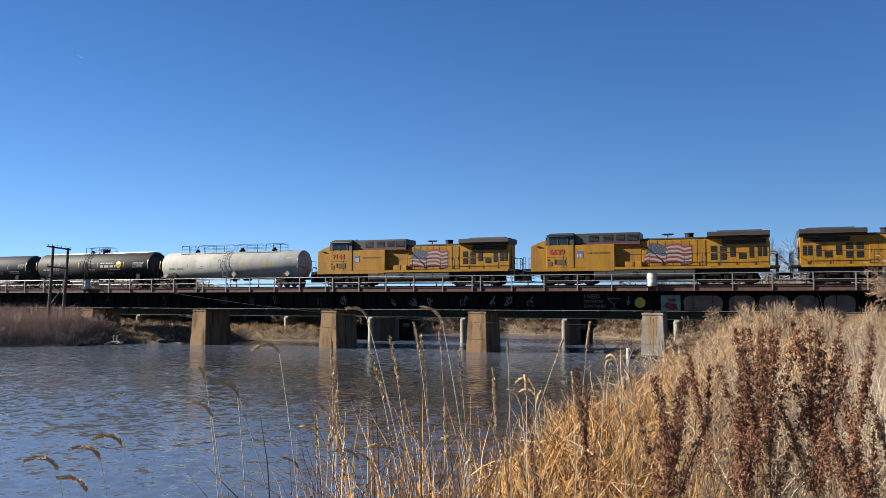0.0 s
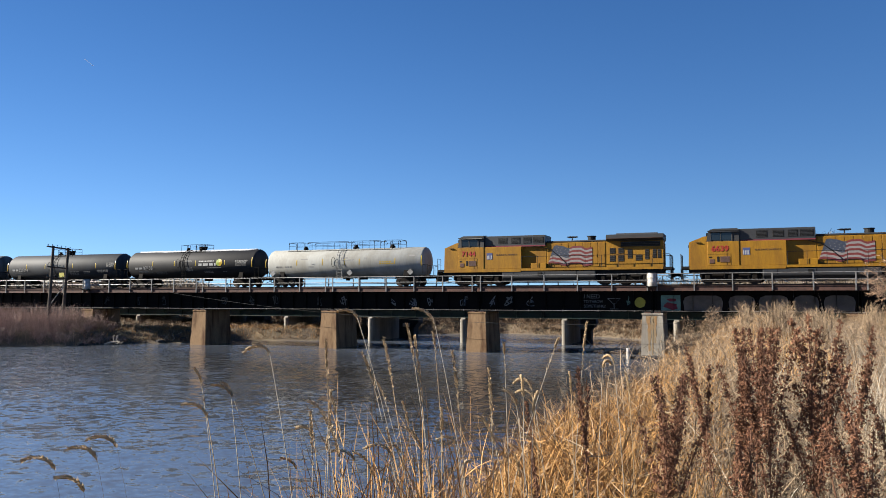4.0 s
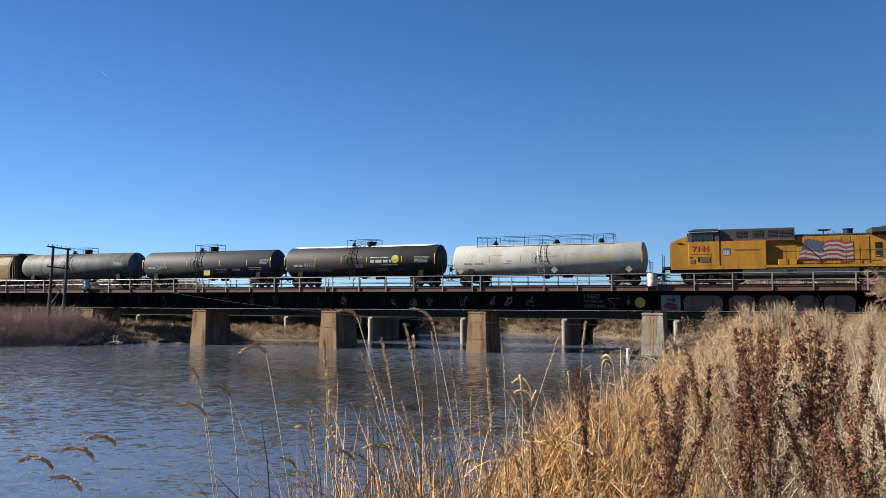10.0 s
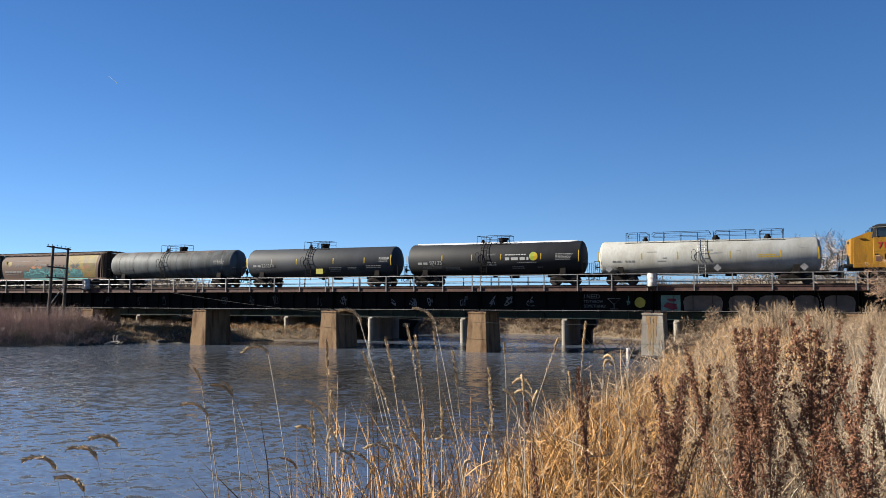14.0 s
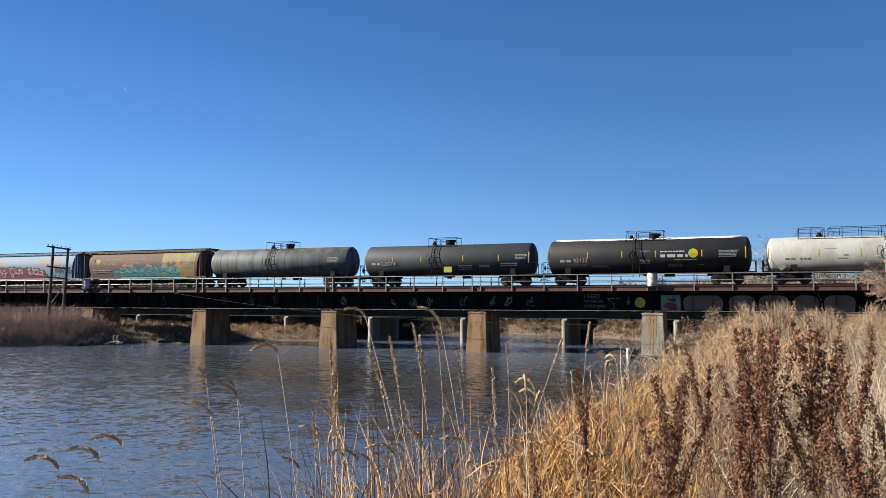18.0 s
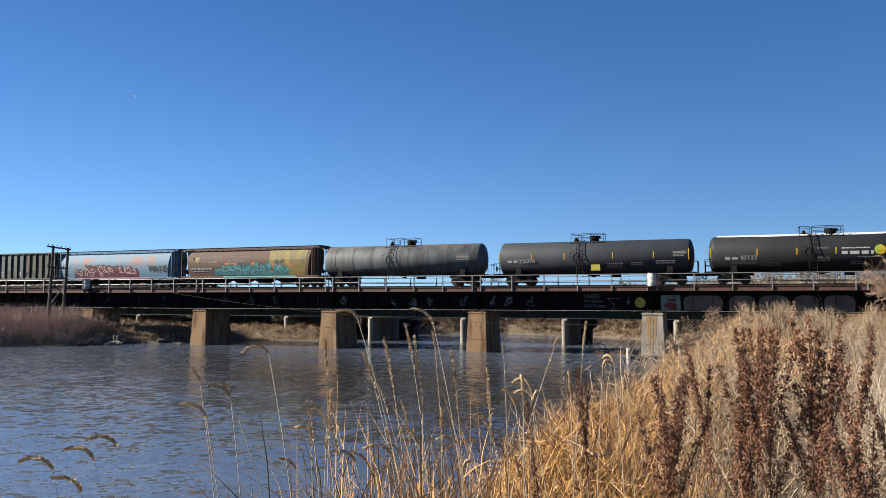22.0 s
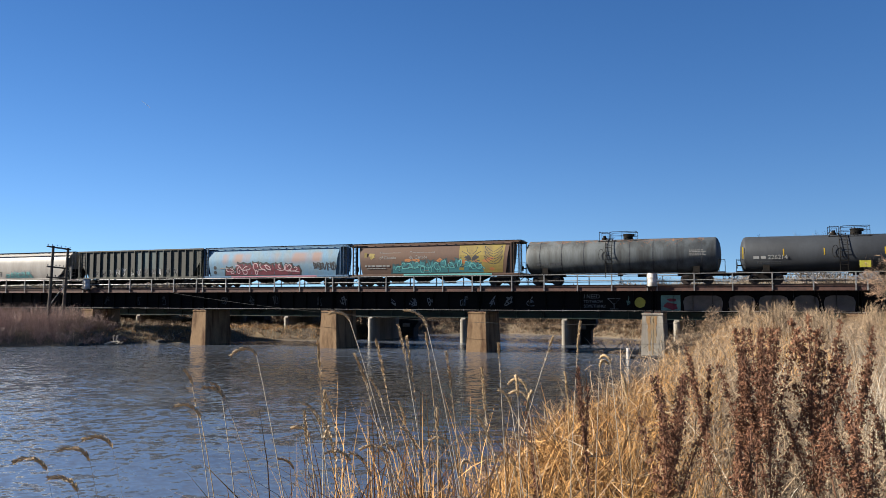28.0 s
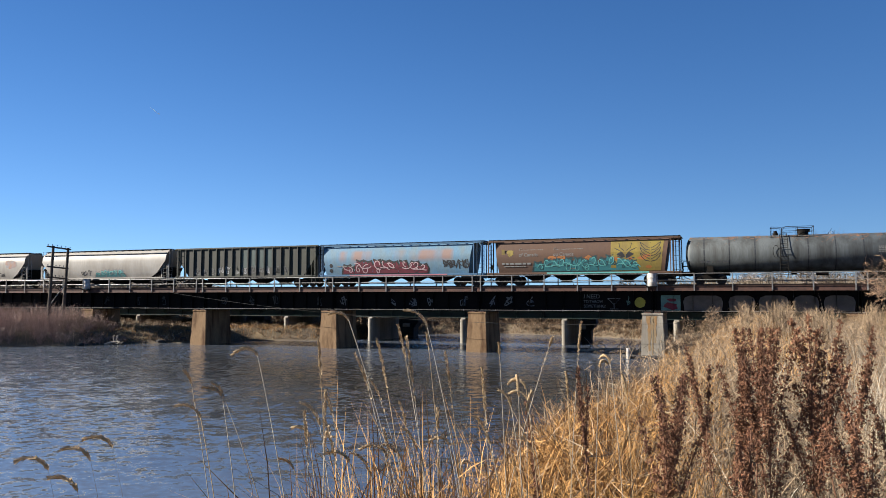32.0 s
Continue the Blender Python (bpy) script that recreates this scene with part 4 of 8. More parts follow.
def round_hopper(x, half, body_l, body_r, paint, frame_paint, label, top_z):
    """A covered hopper with rounded sides, open end frames and a roof walk. body_l, body_r: the ends of the body at its foot."""
    car = root("hopper_car", x, TRACK_Y, RAIL_Z, label=label, category="hopper car", group="freight train")
    zt = top_z - RAIL_Z
    def side(z):
        t = (z - 1.15) / (zt - 0.25 - 1.15)
        return -(1.36 + 0.20 * math.sin(math.pi * min(max(t, 0), 1) ** 0.9 * 0.93) - 0.18 * max(t - 0.6, 0) / 0.4)
    zs = [1.15 + (zt - 0.30 - 1.15) * i / 12 for i in range(13)]
    outline = [(side(z), z) for z in zs] + [(-0.6, zt - 0.12), (0.6, zt - 0.12)] + [(-side(z), z) for z in zs[::-1]]
    bm = bmesh.new()
    n = 10
    rings = []
    for i in range(n + 1):
        xx = body_l + (body_r - body_l) * i / n
        ring = []
        for y, z in outline:
            k = 0.0
            if i in (0, n):
                k = 0.42 * (z - 1.15) / (zt - 1.15)
            ring.append(bm.verts.new((xx + (-k if i == 0 else k if i == n else 0), y, z)))
        rings.append(ring)
    for a, b in zip(rings, rings[1:]):
        for i in range(len(outline)):
            j = (i + 1) % len(outline)
            bm.faces.new((a[i], a[j], b[j], b[i]))
    bm.faces.new(rings[0])
    bm.faces.new(rings[-1])
    part("body", bm, M[paint], car, smooth=True)
    fm = M[frame_paint]
    bm = bmesh.new()
    box(bm, -half, half, -1.50, -1.38, 0.98, 1.145, 0.01)
    box(bm, -half, half, 1.38, 1.50, 0.98, 1.145, 0.01)
    for s in (-1, 1):
        box(bm, *sorted((s * (half - 2.6), s * half)), -0.35, 0.35, 0.75, 1.05)
        box(bm, *sorted((s * (half - 0.15), s * half)), -1.37, 1.37, 0.9, 1.14)
    part("underframe", bm, fm, car)
    bm = bmesh.new()
    for y in (-1.36, 1.36):
        box(bm, -half + 0.1, half - 0.1, y - 0.05, y + 0.05, zt - 0.22, zt - 0.08, 0.01)
    part("top_chord", bm, fm, car)
    for s, bx in ((-1, body_l - 0.42), (1, body_r + 0.42)):
        for y in (-1.42, 1.42):
            for xx in (s * (half - 0.12), s * (half - 0.62), bx + s * 0.1):
                bm = bmesh.new()
                box(bm, xx - 0.04, xx + 0.04, y - 0.05, y + 0.05, 1.146, zt - 0.225)
                part("end_post", bm, fm, car)
        # slope sheet and end wall
        bm = bmesh.new()
        e = body_l if s < 0 else body_r
        prism(bm, [(e, 1.2), (e - s * 1.2, 1.2), (e - s * 0.9, 1.6)], xz, (-1.2, 1.2))
        part("slope_sheet", bm, fm, car)
        ladder(car, s * (half - 0.12), -1.1, 1.1, zt - 0.1, 0.5, "y", "truck")
        ladder(car, s * (half - 0.40), -1.5, 0.4, zt - 0.1, 0.42, "x", "truck")
        bm = bmesh.new()
        box(bm, *sorted((s * (half - 1.1), s * half)), -1.36, 1.36, zt - 0.10, zt - 0.06)
        part("end_platform", bm, fm, car)
    bm = bmesh.new()
    for y in (-0.62, 0.0, 0.62):
        box(bm, -half + 0.1, half - 0.1, y - 0.16, y + 0.16, zt + 0.02, zt + 0.06)
    part("roof_walk", bm, M["truck"], car)
    bm = bmesh.new()
    k = int(2 * half / 0.95)
    for i in range(k + 1):
        xx = -half + 0.2 + (2 * half - 0.4) * i / k
        box(bm, xx - 0.03, xx + 0.03, -1.38, 1.38, zt - 0.075, zt + 0.015)
    part("roof_bracket", bm, M["truck"], car)
    for i in range(9):
        bm = bmesh.new()
        xx = body_l + 1 + (body_r - body_l - 2) * i / 8
        cyl(bm, (xx, 0.0, zt - 0.12), (xx, 0.0, zt + 0.0), 0.5, 16)
        part("hatch", bm, fm, car)
    span = body_r - body_l
    chutes(car, [body_l + span * (0.22 + 0.187 * i) for i in range(4)], span * 0.185, M["truck"])
    hopper_running_gear(car, half, half - 1.9)
    bm = bmesh.new()
    cyl(bm, (-half + 0.2, -0.6, 1.7), (-half + 0.24, -0.6, 1.7), 0.28, 14)
    part("brake_wheel", bm, M["truck"], car)
    MOVING.append(car)
    return car, side


def brown_hopper():
    car, side = round_hopper(-124.3, 8.70, -7.55, 7.30, "brown", "brown", "brown rounded-side grain hopper with a yellow wheat panel and teal graffiti", 10.40)
    def on(u, v):
        return Vector((u, side(v) - 0.008, v))
    def sheet(bm, x0, x1, z0, z1, lift=0.008, lean0=0.0, lean1=0.0):
        rows = [[bm.verts.new((x0 + lean0 * (i / 8), side(z0 + (z1 - z0) * i / 8) - lift, z0 + (z1 - z0) * i / 8)), bm.verts.new((x1 + lean1 * (i / 8), side(z0 + (z1 - z0) * i / 8) - lift, z0 + (z1 - z0) * i / 8))] for i in range(9)]
        for p, q in zip(rows, rows[1:]):
            bm.faces.new((p[0], p[1], q[1], q[0]))
    bm = bmesh.new()
    sheet(bm, 2.75, 7.0, 1.2, 3.86, lean1=0.28)
    part("wheat_panel", bm, M["wheat"], car, "faded yellow wheat-sheaf panel")
    rng = random.Random(3)
    def line_on(u, v):
        return Vector((u, side(v) - 0.014, v))
    for sx in (-1, 1):
        bm = bmesh.new()
        fill(bm, [(4.0 + sx * u, v) for u, v in ((0.06, 2.38), (0.35, 2.40), (0.72, 2.62), (0.98, 3.25), (0.62, 3.10), (0.25, 2.85), (0.06, 2.6))], lambda u, v: Vector((u, side(v) - 0.013, v)))
        part("wheat_leaf", bm, M["black_spray"], car, "dark painted leaf")
        bm = bmesh.new()
        stroke(bm, [(4.0 + sx * 0.12, 2.98), (4.0 + sx * 0.45, 3.25), (4.0 + sx * 0.55, 3.66)], 0.05, line_on)
        part("wheat_leaf", bm, M["black_spray"], car, "thin dark leaf outline")
    bm = bmesh.new()
    stroke(bm, [(6.15, 1.75), (6.15, 3.66)], 0.06, line_on)
    stroke(bm, [(4.0, 1.5), (4.0, 3.3)], 0.05, line_on)
    part("wheat_stem", bm, M["black_spray"], car, "dark painted stalk")
    for k in range(3):
        for sx in (-1, 1):
            bm = bmesh.new()
            zb = 2.0 + 0.48 * k
            stroke(bm, [(6.15 + sx * u, zb + v) for u, v in ((0.04, 0), (0.45, 0.1), (0.75, 0.42), (0.88, 0.75))], 0.06, line_on)
            stroke(bm, [(6.15 + sx * u, zb + v) for u, v in ((0.04, 0.18), (0.35, 0.36), (0.88, 0.75))], 0.05, line_on)
            part("wheat_ear", bm, M["black_spray"], car, "dark outline of a wheat grain")
    wild_piece(car, -4.0, 5.2, 1.25, 2.45, side, M["teal"], M["deep_teal"], M["aqua"], 7, 13)
    bm = bmesh.new()
    box(bm, -3.0, 6.0, -1.515, -1.506, 1.0, 1.13)
    part("graffiti", bm, M["aqua"], car, "aqua sprayed band on the sill")
    bm = bmesh.new()
    for k in range(10):
        c = rng.uniform(-2.8, 6.4)
        fill(bm, blob(rng, c, rng.choice((1.35, 2.3)) + rng.uniform(-0.1, 0.2), rng.uniform(0.4, 0.9), 0.3), lambda u, v: Vector((u, side(v) - 0.009, v)))
    part("graffiti", bm, M["orange_spray"], car, "orange sprayed cloud")
    a = -6
    for text, x, z, s in (("Government", -5.6, 3.05, 0.46), ("of Canada", -5.6, 2.62, 0.46), ("Gouvernement", -2.4, 3.05, 0.46), ("du Canada", -2.4, 2.62, 0.46)):
        lettering(text, s, M["dim_letter"], car, pose(x, side(z + 0.15) - 0.015, z, a, 0, 0), squeeze=0.95)
    bars(car, -7.2, side(2.1) - 0.012, 2.12, 3.2, 0.32, 1, M["dim_letter"], seed=4)
    bars(car, -7.0, side(1.85) - 0.012, 1.78, 2.6, 0.14, 1, M["dim_letter"], seed=5)
    bm = bmesh.new()
    box(bm, -7.25, -6.95, side(2.9) - 0.013, side(2.9) - 0.008, 2.62, 3.3)
    fill(bm, blob(rng, -6.45, 2.98, 0.62, 0.62, 11, 0.3), lambda u, v: Vector((u, side(v) - 0.010, v)))
    part("emblem", bm, M["wheat"], car, "small cream maple-leaf emblem")


M["deep_teal"] = mat("deep_teal_spray", (0.012, 0.07, 0.08), 0.6, vary=0.3, scale=3)
M["pale_pink"] = mat("pale_pink_spray", (0.85, 0.58, 0.60), 0.7, vary=0.2, scale=3)


def blue_hopper():
    car, side = round_hopper(-142.2, 8.85, -7.9, 7.35, "blue", "blue_frame", "pale blue rounded-side grain hopper with salmon patches and maroon graffiti", 10.42)
    rng = random.Random(9)
    wild_piece(car, -5.6, 3.2, 1.25, 2.5, side, M["maroon"], M["black_spray"], M["pale_pink"], 21, 9, 0.085)
    bm = bmesh.new()
    box(bm, -5.2, 5.2, -1.515, -1.506, 1.0, 1.12)
    part("graffiti", bm, M["pink"], car, "pink sprayed band on the sill")
    for k in range(7):
        scribble(car, 5.0 + 0.38 * k, 2.0 + 0.1 * rng.random(), 0.55, 0.9, lambda u, v: Vector((u, side(v) - 0.012, v)), M["black_spray"], 50 + k, 0.07)
    for cz in (1.55, 2.05):
        bm = bmesh.new()
        fill(bm, blob(rng, -7.3, cz, 0.4, 0.4, 14, 0.05), lambda u, v: Vector((u, side(v) - 0.01, v)))
        part("emblem", bm, M["black_spray"], car)
    bars(car, -6.6, side(2.0) - 0.012, 2.1, 1.8, 0.26, 1, M["dim_letter"], seed=14)


def green_hopper():
    """A ribbed hopper with sloping ends."""
    x, half = -160.0, 8.95
    car = root("hopper_car", x, TRACK_Y, RAIL_Z, label="dull green ribbed-side hopper car with faint graffiti along its foot", category="hopper car", group="freight train")
    zt, z0 = 10.40 - RAIL_Z, 1.15
    bm = bmesh.new()
    prism(bm, [(-half + 0.15, zt), (-half + 0.15, zt - 1.0), (-half + 1.7, z0), (half - 1.7, z0), (half - 0.15, zt - 1.0), (half - 0.15, zt)], xz, (-1.44, 1.44))
    part("body", bm, M["green"], car)
    bm = bmesh.new()
    for y in (-1.56, 1.46):
        box(bm, -half, half, y, y + 0.10, zt - 0.12, zt + 0.03, 0.01)
        box(bm, -half, half, y, y + 0.10, 1.0, 1.16, 0.01)
    for s in (-1, 1):
        box(bm, *sorted((s * (half - 2.4), s * half)), -0.35, 0.35, 0.75, 1.0)
    part("side_sill", bm, M["green"], car)
    n = 18
    for s in (-1, 1):
        for i in range(n):
            bm = bmesh.new()
            xx = -half + 0.35 + (2 * half - 0.7) * i / (n - 1)
            box(bm, xx - 0.055, xx + 0.055, *sorted((1.442 * s, 1.57 * s)), 1.162, zt - 0.122, 0.015)
            part("rib", bm, M["green"], car)
    bm = bmesh.new()
    for i in range(n - 1):
        if i in (8, 9, 10, 11):
            xx = -half + 0.35 + (2 * half - 0.7) * (i + 0.5) / (n - 1)
            box(bm, xx - 0.36, xx + 0.36, -1.447, -1.4405, 2.0, zt - 0.2)
    part("paint_patch", bm, mat("blue_green_patch", (0.055, 0.10, 0.095), 0.7, vary=0.3), car, "blue-green repainted panels")
    rng = random.Random(2)
    for i in range(12):
        xx = -half + 0.35 + (2 * half - 0.7) * (2.5 + i) / (n - 1)
        scribble(car, xx, 1.75, 0.75, 0.9, lambda u, v: Vector((u, -1.452, v)), M["pale_spray"] if i in (3, 4, 5, 6, 9) else M["faint_spray"], 70 + i, 0.07)
    chutes(car, (-4.2, -1.4, 1.4, 4.2), 2.2, M["truck"])
    hopper_running_gear(car, half, half - 1.9)
    for s in (-1, 1):
        ladder(car, s * (half - 0.45), -1.6, 0.4, zt - 0.1, 0.45, "x", "green")
        for y in (-1.3, 1.3):
            bm = bmesh.new()
            box(bm, *sorted((s * (half - 0.2), s * half)), y - 0.06, y + 0.06, 1.0, zt - 1.0)
            part("end_post", bm, M["green"], car)
    MOVING.append(car)


def grey_hopper(x, seed):
    half = 9.45
    car = root("hopper_car", x, TRACK_Y, RAIL_Z, label="pale grey covered hopper with sloping dark ends and small graffiti", category="hopper car", group="freight train")
    zt = 10.50 - RAIL_Z
    bm = bmesh.new()
    outline = [(-1.40, 1.15), (-1.56, 1.7), (-1.58, 3.0), (-1.50, 3.5), (-1.30, 3.85), (-0.9, zt - 0.12), (0.9, zt - 0.12), (1.30, 3.85), (1.50, 3.5), (1.58, 3.0), (1.56, 1.7), (1.40, 1.15)]
    rings = []
    for s, inset in ((-1, 0), (-1, 1), (1, 1), (1, 0)):
        ring = []
        for y, z in outline:
            cut = 2.1 * min(max((2.3 - z) / 1.15, 0), 1) if not inset else 0
            xx = s * (half - 0.3 - cut) if not inset else s * (half - 2.6)
            ring.append(bm.verts.new((xx, y, z)))
        rings.append(ring)
    for a, b in zip(rings, rings[1:]):
        for i in range(len(outline)):
            j = (i + 1) % len(outline)
            bm.faces.new((a[i], a[j], b[j], b[i]))
    bm.faces.new(rings[0])
    bm.faces.new(rings[-1])
    part("body", bm, M["grey"], car, smooth=True)
    bm = bmesh.new()
    for y in (-1.55, 1.43):
        box(bm, -half + 0.4, half - 0.4, y, y + 0.12, 1.0, 1.14, 0.01)
        box(bm, -half + 0.3, half - 0.3, y * 0.93 - 0.03, y * 0.93 + 0.1, zt - 0.46, zt - 0.40)
    part("side_sill", bm, M["grey"], car)
    for s in (-1, 1):
        bm = bmesh.new()
        box(bm, *sorted((s * (half - 2.5), s * half)), -0.35, 0.35, 0.75, 1.0)
        for y in (-1.40, 1.34):
            box(bm, *sorted((s * (half - 0.15), s * half)), y, y + 0.06, 1.0, 2.6)
            box(bm, *sorted((s * (half - 1.0), s * (half - 0.9))), y, y + 0.06, 1.0, 2.2)
        box(bm, *sorted((s * (half - 1.2), s * half)), -1.4, 1.4, 1.0, 1.05)
        part("end_frame", bm, M["grey"], car)
        # solid dark wedge that fills the recess under the sloping end
        bm = bmesh.new()
        prism(bm, [(s * (half - 0.32), 2.28), (s * (half - 2.4), 1.16), (s * (half - 0.9), 1.16)], xz, (-1.38, 1.38))
        part("end_wedge", bm, M["truck"], car, "dark wedge filling the end recess")
        ladder(car, s * (half - 0.35), -1.56, 0.4, 2.5, 0.45, "x", "grey")
        ladder(car, s * (half - 0.05), -1.0, 1.0, zt, 0.45, "y", "grey")
    bm = bmesh.new()
    for y in (-0.6, 0.6):
        box(bm, -half + 0.2, half - 0.2, y - 0.2, y + 0.2, zt - 0.02, zt + 0.03)
    for i in range(20):
        xx = -half + 0.4 + (2 * half - 0.8) * i / 19
        box(bm, xx - 0.04, xx + 0.04, -1.0, 1.0, zt - 0.115, zt - 0.025)
    part("roof_walk", bm, M["truck"], car)
    for i in range(5):
        bm = bmesh.new()
        xx = -half + 2.2 + (2 * half - 4.4) * i / 4
        box(bm, xx - 1.2, xx + 1.2, -0.38, 0.38, zt - 0.11, zt + 0.0, 0.02)
        part("hatch", bm, M["grey"], car)
    chutes(car, (-4.6, -1.55, 1.55, 4.6), 2.4, M["truck"])
    hopper_running_gear(car, half, half - 1.9)
    def side(z):
        return -1.40 - 0.16 * (z - 1.15) / 0.55 if z < 1.7 else -1.56 - 0.02 * (z - 1.7) / 1.3
    if seed == 1:
        wild_piece(car, -0.6, 3.6, 1.25, 2.0, side, M["teal"], M["dim_letter"], M["aqua"], 31, 7)
        scribble(car, -2.6, 1.7, 0.9, 0.8, lambda u, v: Vector((u, side(v) - 0.012, v)), M["black_spray"], 90, 0.09)
        scribble(car, -1.7, 1.7, 0.6, 0.7, lambda u, v: Vector((u, side(v) - 0.012, v)), M["black_spray"], 91, 0.08)
    else:
        for k in range(3):
            scribble(car, 4.0 + 0.8 * k, 1.6, 0.8, 0.6, lambda u, v: Vector((u, side(v) - 0.012, v)), M["black_spray"], 95 + k, 0.07)
        bm = bmesh.new()
        rng = random.Random(8)
        for j in range(4):
            fill(bm, blob(rng, 6.6 + 0.2 * j, 2.9, 1.4, 1.0, 14, 0.2), lambda u, v, j=j: Vector((u, side(min(v, 3.0)) - 0.007 - 0.001 * j, v)))
        part("paint_patch", bm, M["salmon"], car, "faded tan stain")
    MOVING.append(car)


brown_hopper()
blue_hopper()
green_hopper()
grey_hopper(-179.5, 1)
grey_hopper(-200.7, 2)


# ---------------- locomotives ----------------
def loco_truck(car, x):
    bm = bmesh.new()
    out = [(-2.3, 0.78), (-2.3, 0.42), (-1.5, 0.40), (-1.2, 0.26), (-0.6, 0.26), (-0.3, 0.40), (0.3, 0.40), (0.6, 0.26), (1.2, 0.26), (1.5, 0.40), (2.3, 0.42), (2.3, 0.78), (1.0, 0.92), (-1.0, 0.92)]
    for s in (-1, 1):
        prism(bm, out, xz, tuple(sorted((1.02 * s, 1.16 * s))))
        for dx in (-1.85, 0, 1.85):
            box(bm, dx - 0.2, dx + 0.2, *sorted((1.165 * s, 1.30 * s)), 0.36, 0.76, 0.03)
            cyl(bm, (dx - 0.5, 1.22 * s, 0.5), (dx - 0.5, 1.22 * s, 0.85), 0.09, 8)
        cyl(bm, (-1.5, 1.25 * s, 0.72), (-0.6, 1.25 * s, 0.72), 0.10, 8)
        cyl(bm, (0.6, 1.25 * s, 0.72), (1.5, 1.25 * s, 0.72), 0.10, 8)
    box(bm, -2.5, 2.5, -1.0, 1.0, 0.62, 0.97)
    t = part("truck", bm, M["truck"], car, "black three-axle locomotive truck")
    t.location.x = x
    for dx in (-1.05, 0.8, 2.35):
        bm = bmesh.new()
        cyl(bm, (dx - 0.05, -0.68, 0.45), (dx - 0.05, 0.68, 0.45), 0.36, 12)
        part("traction_motor", bm, M["truck"], t)
    for s in (-1, 1):
        bm = bmesh.new()
        tube(bm, [(-2.45, 1.2 * s, 0.98), (-1.3, 1.26 * s, 0.93), (0.2, 1.26 * s, 1.0), (1.2, 1.24 * s, 0.9), (2.45, 1.2 * s, 0.96)], 0.04)
        part("brake_pipe", bm, M["wheel"], t)
        bm = bmesh.new()
        tube(bm, [(-2.3, 1.28 * s, 0.24), (-0.9, 1.2 * s, 0.18), (0.9, 1.2 * s, 0.18), (2.3, 1.28 * s, 0.24)], 0.03)
        part("brake_pipe", bm, M["wheel"], t)
        for dx in (-2.28, -0.92, 0.92, 2.28):
            bm = bmesh.new()
            box(bm, dx - 0.1, dx + 0.1, *sorted((0.72 * s, 1.0 * s)), 0.18, 0.66, 0.03)
            part("brake_shoe", bm, M["wheel"], t)
    for dx in (-1.85, 0, 1.85):
        wheelset(t, dx, 0.53)


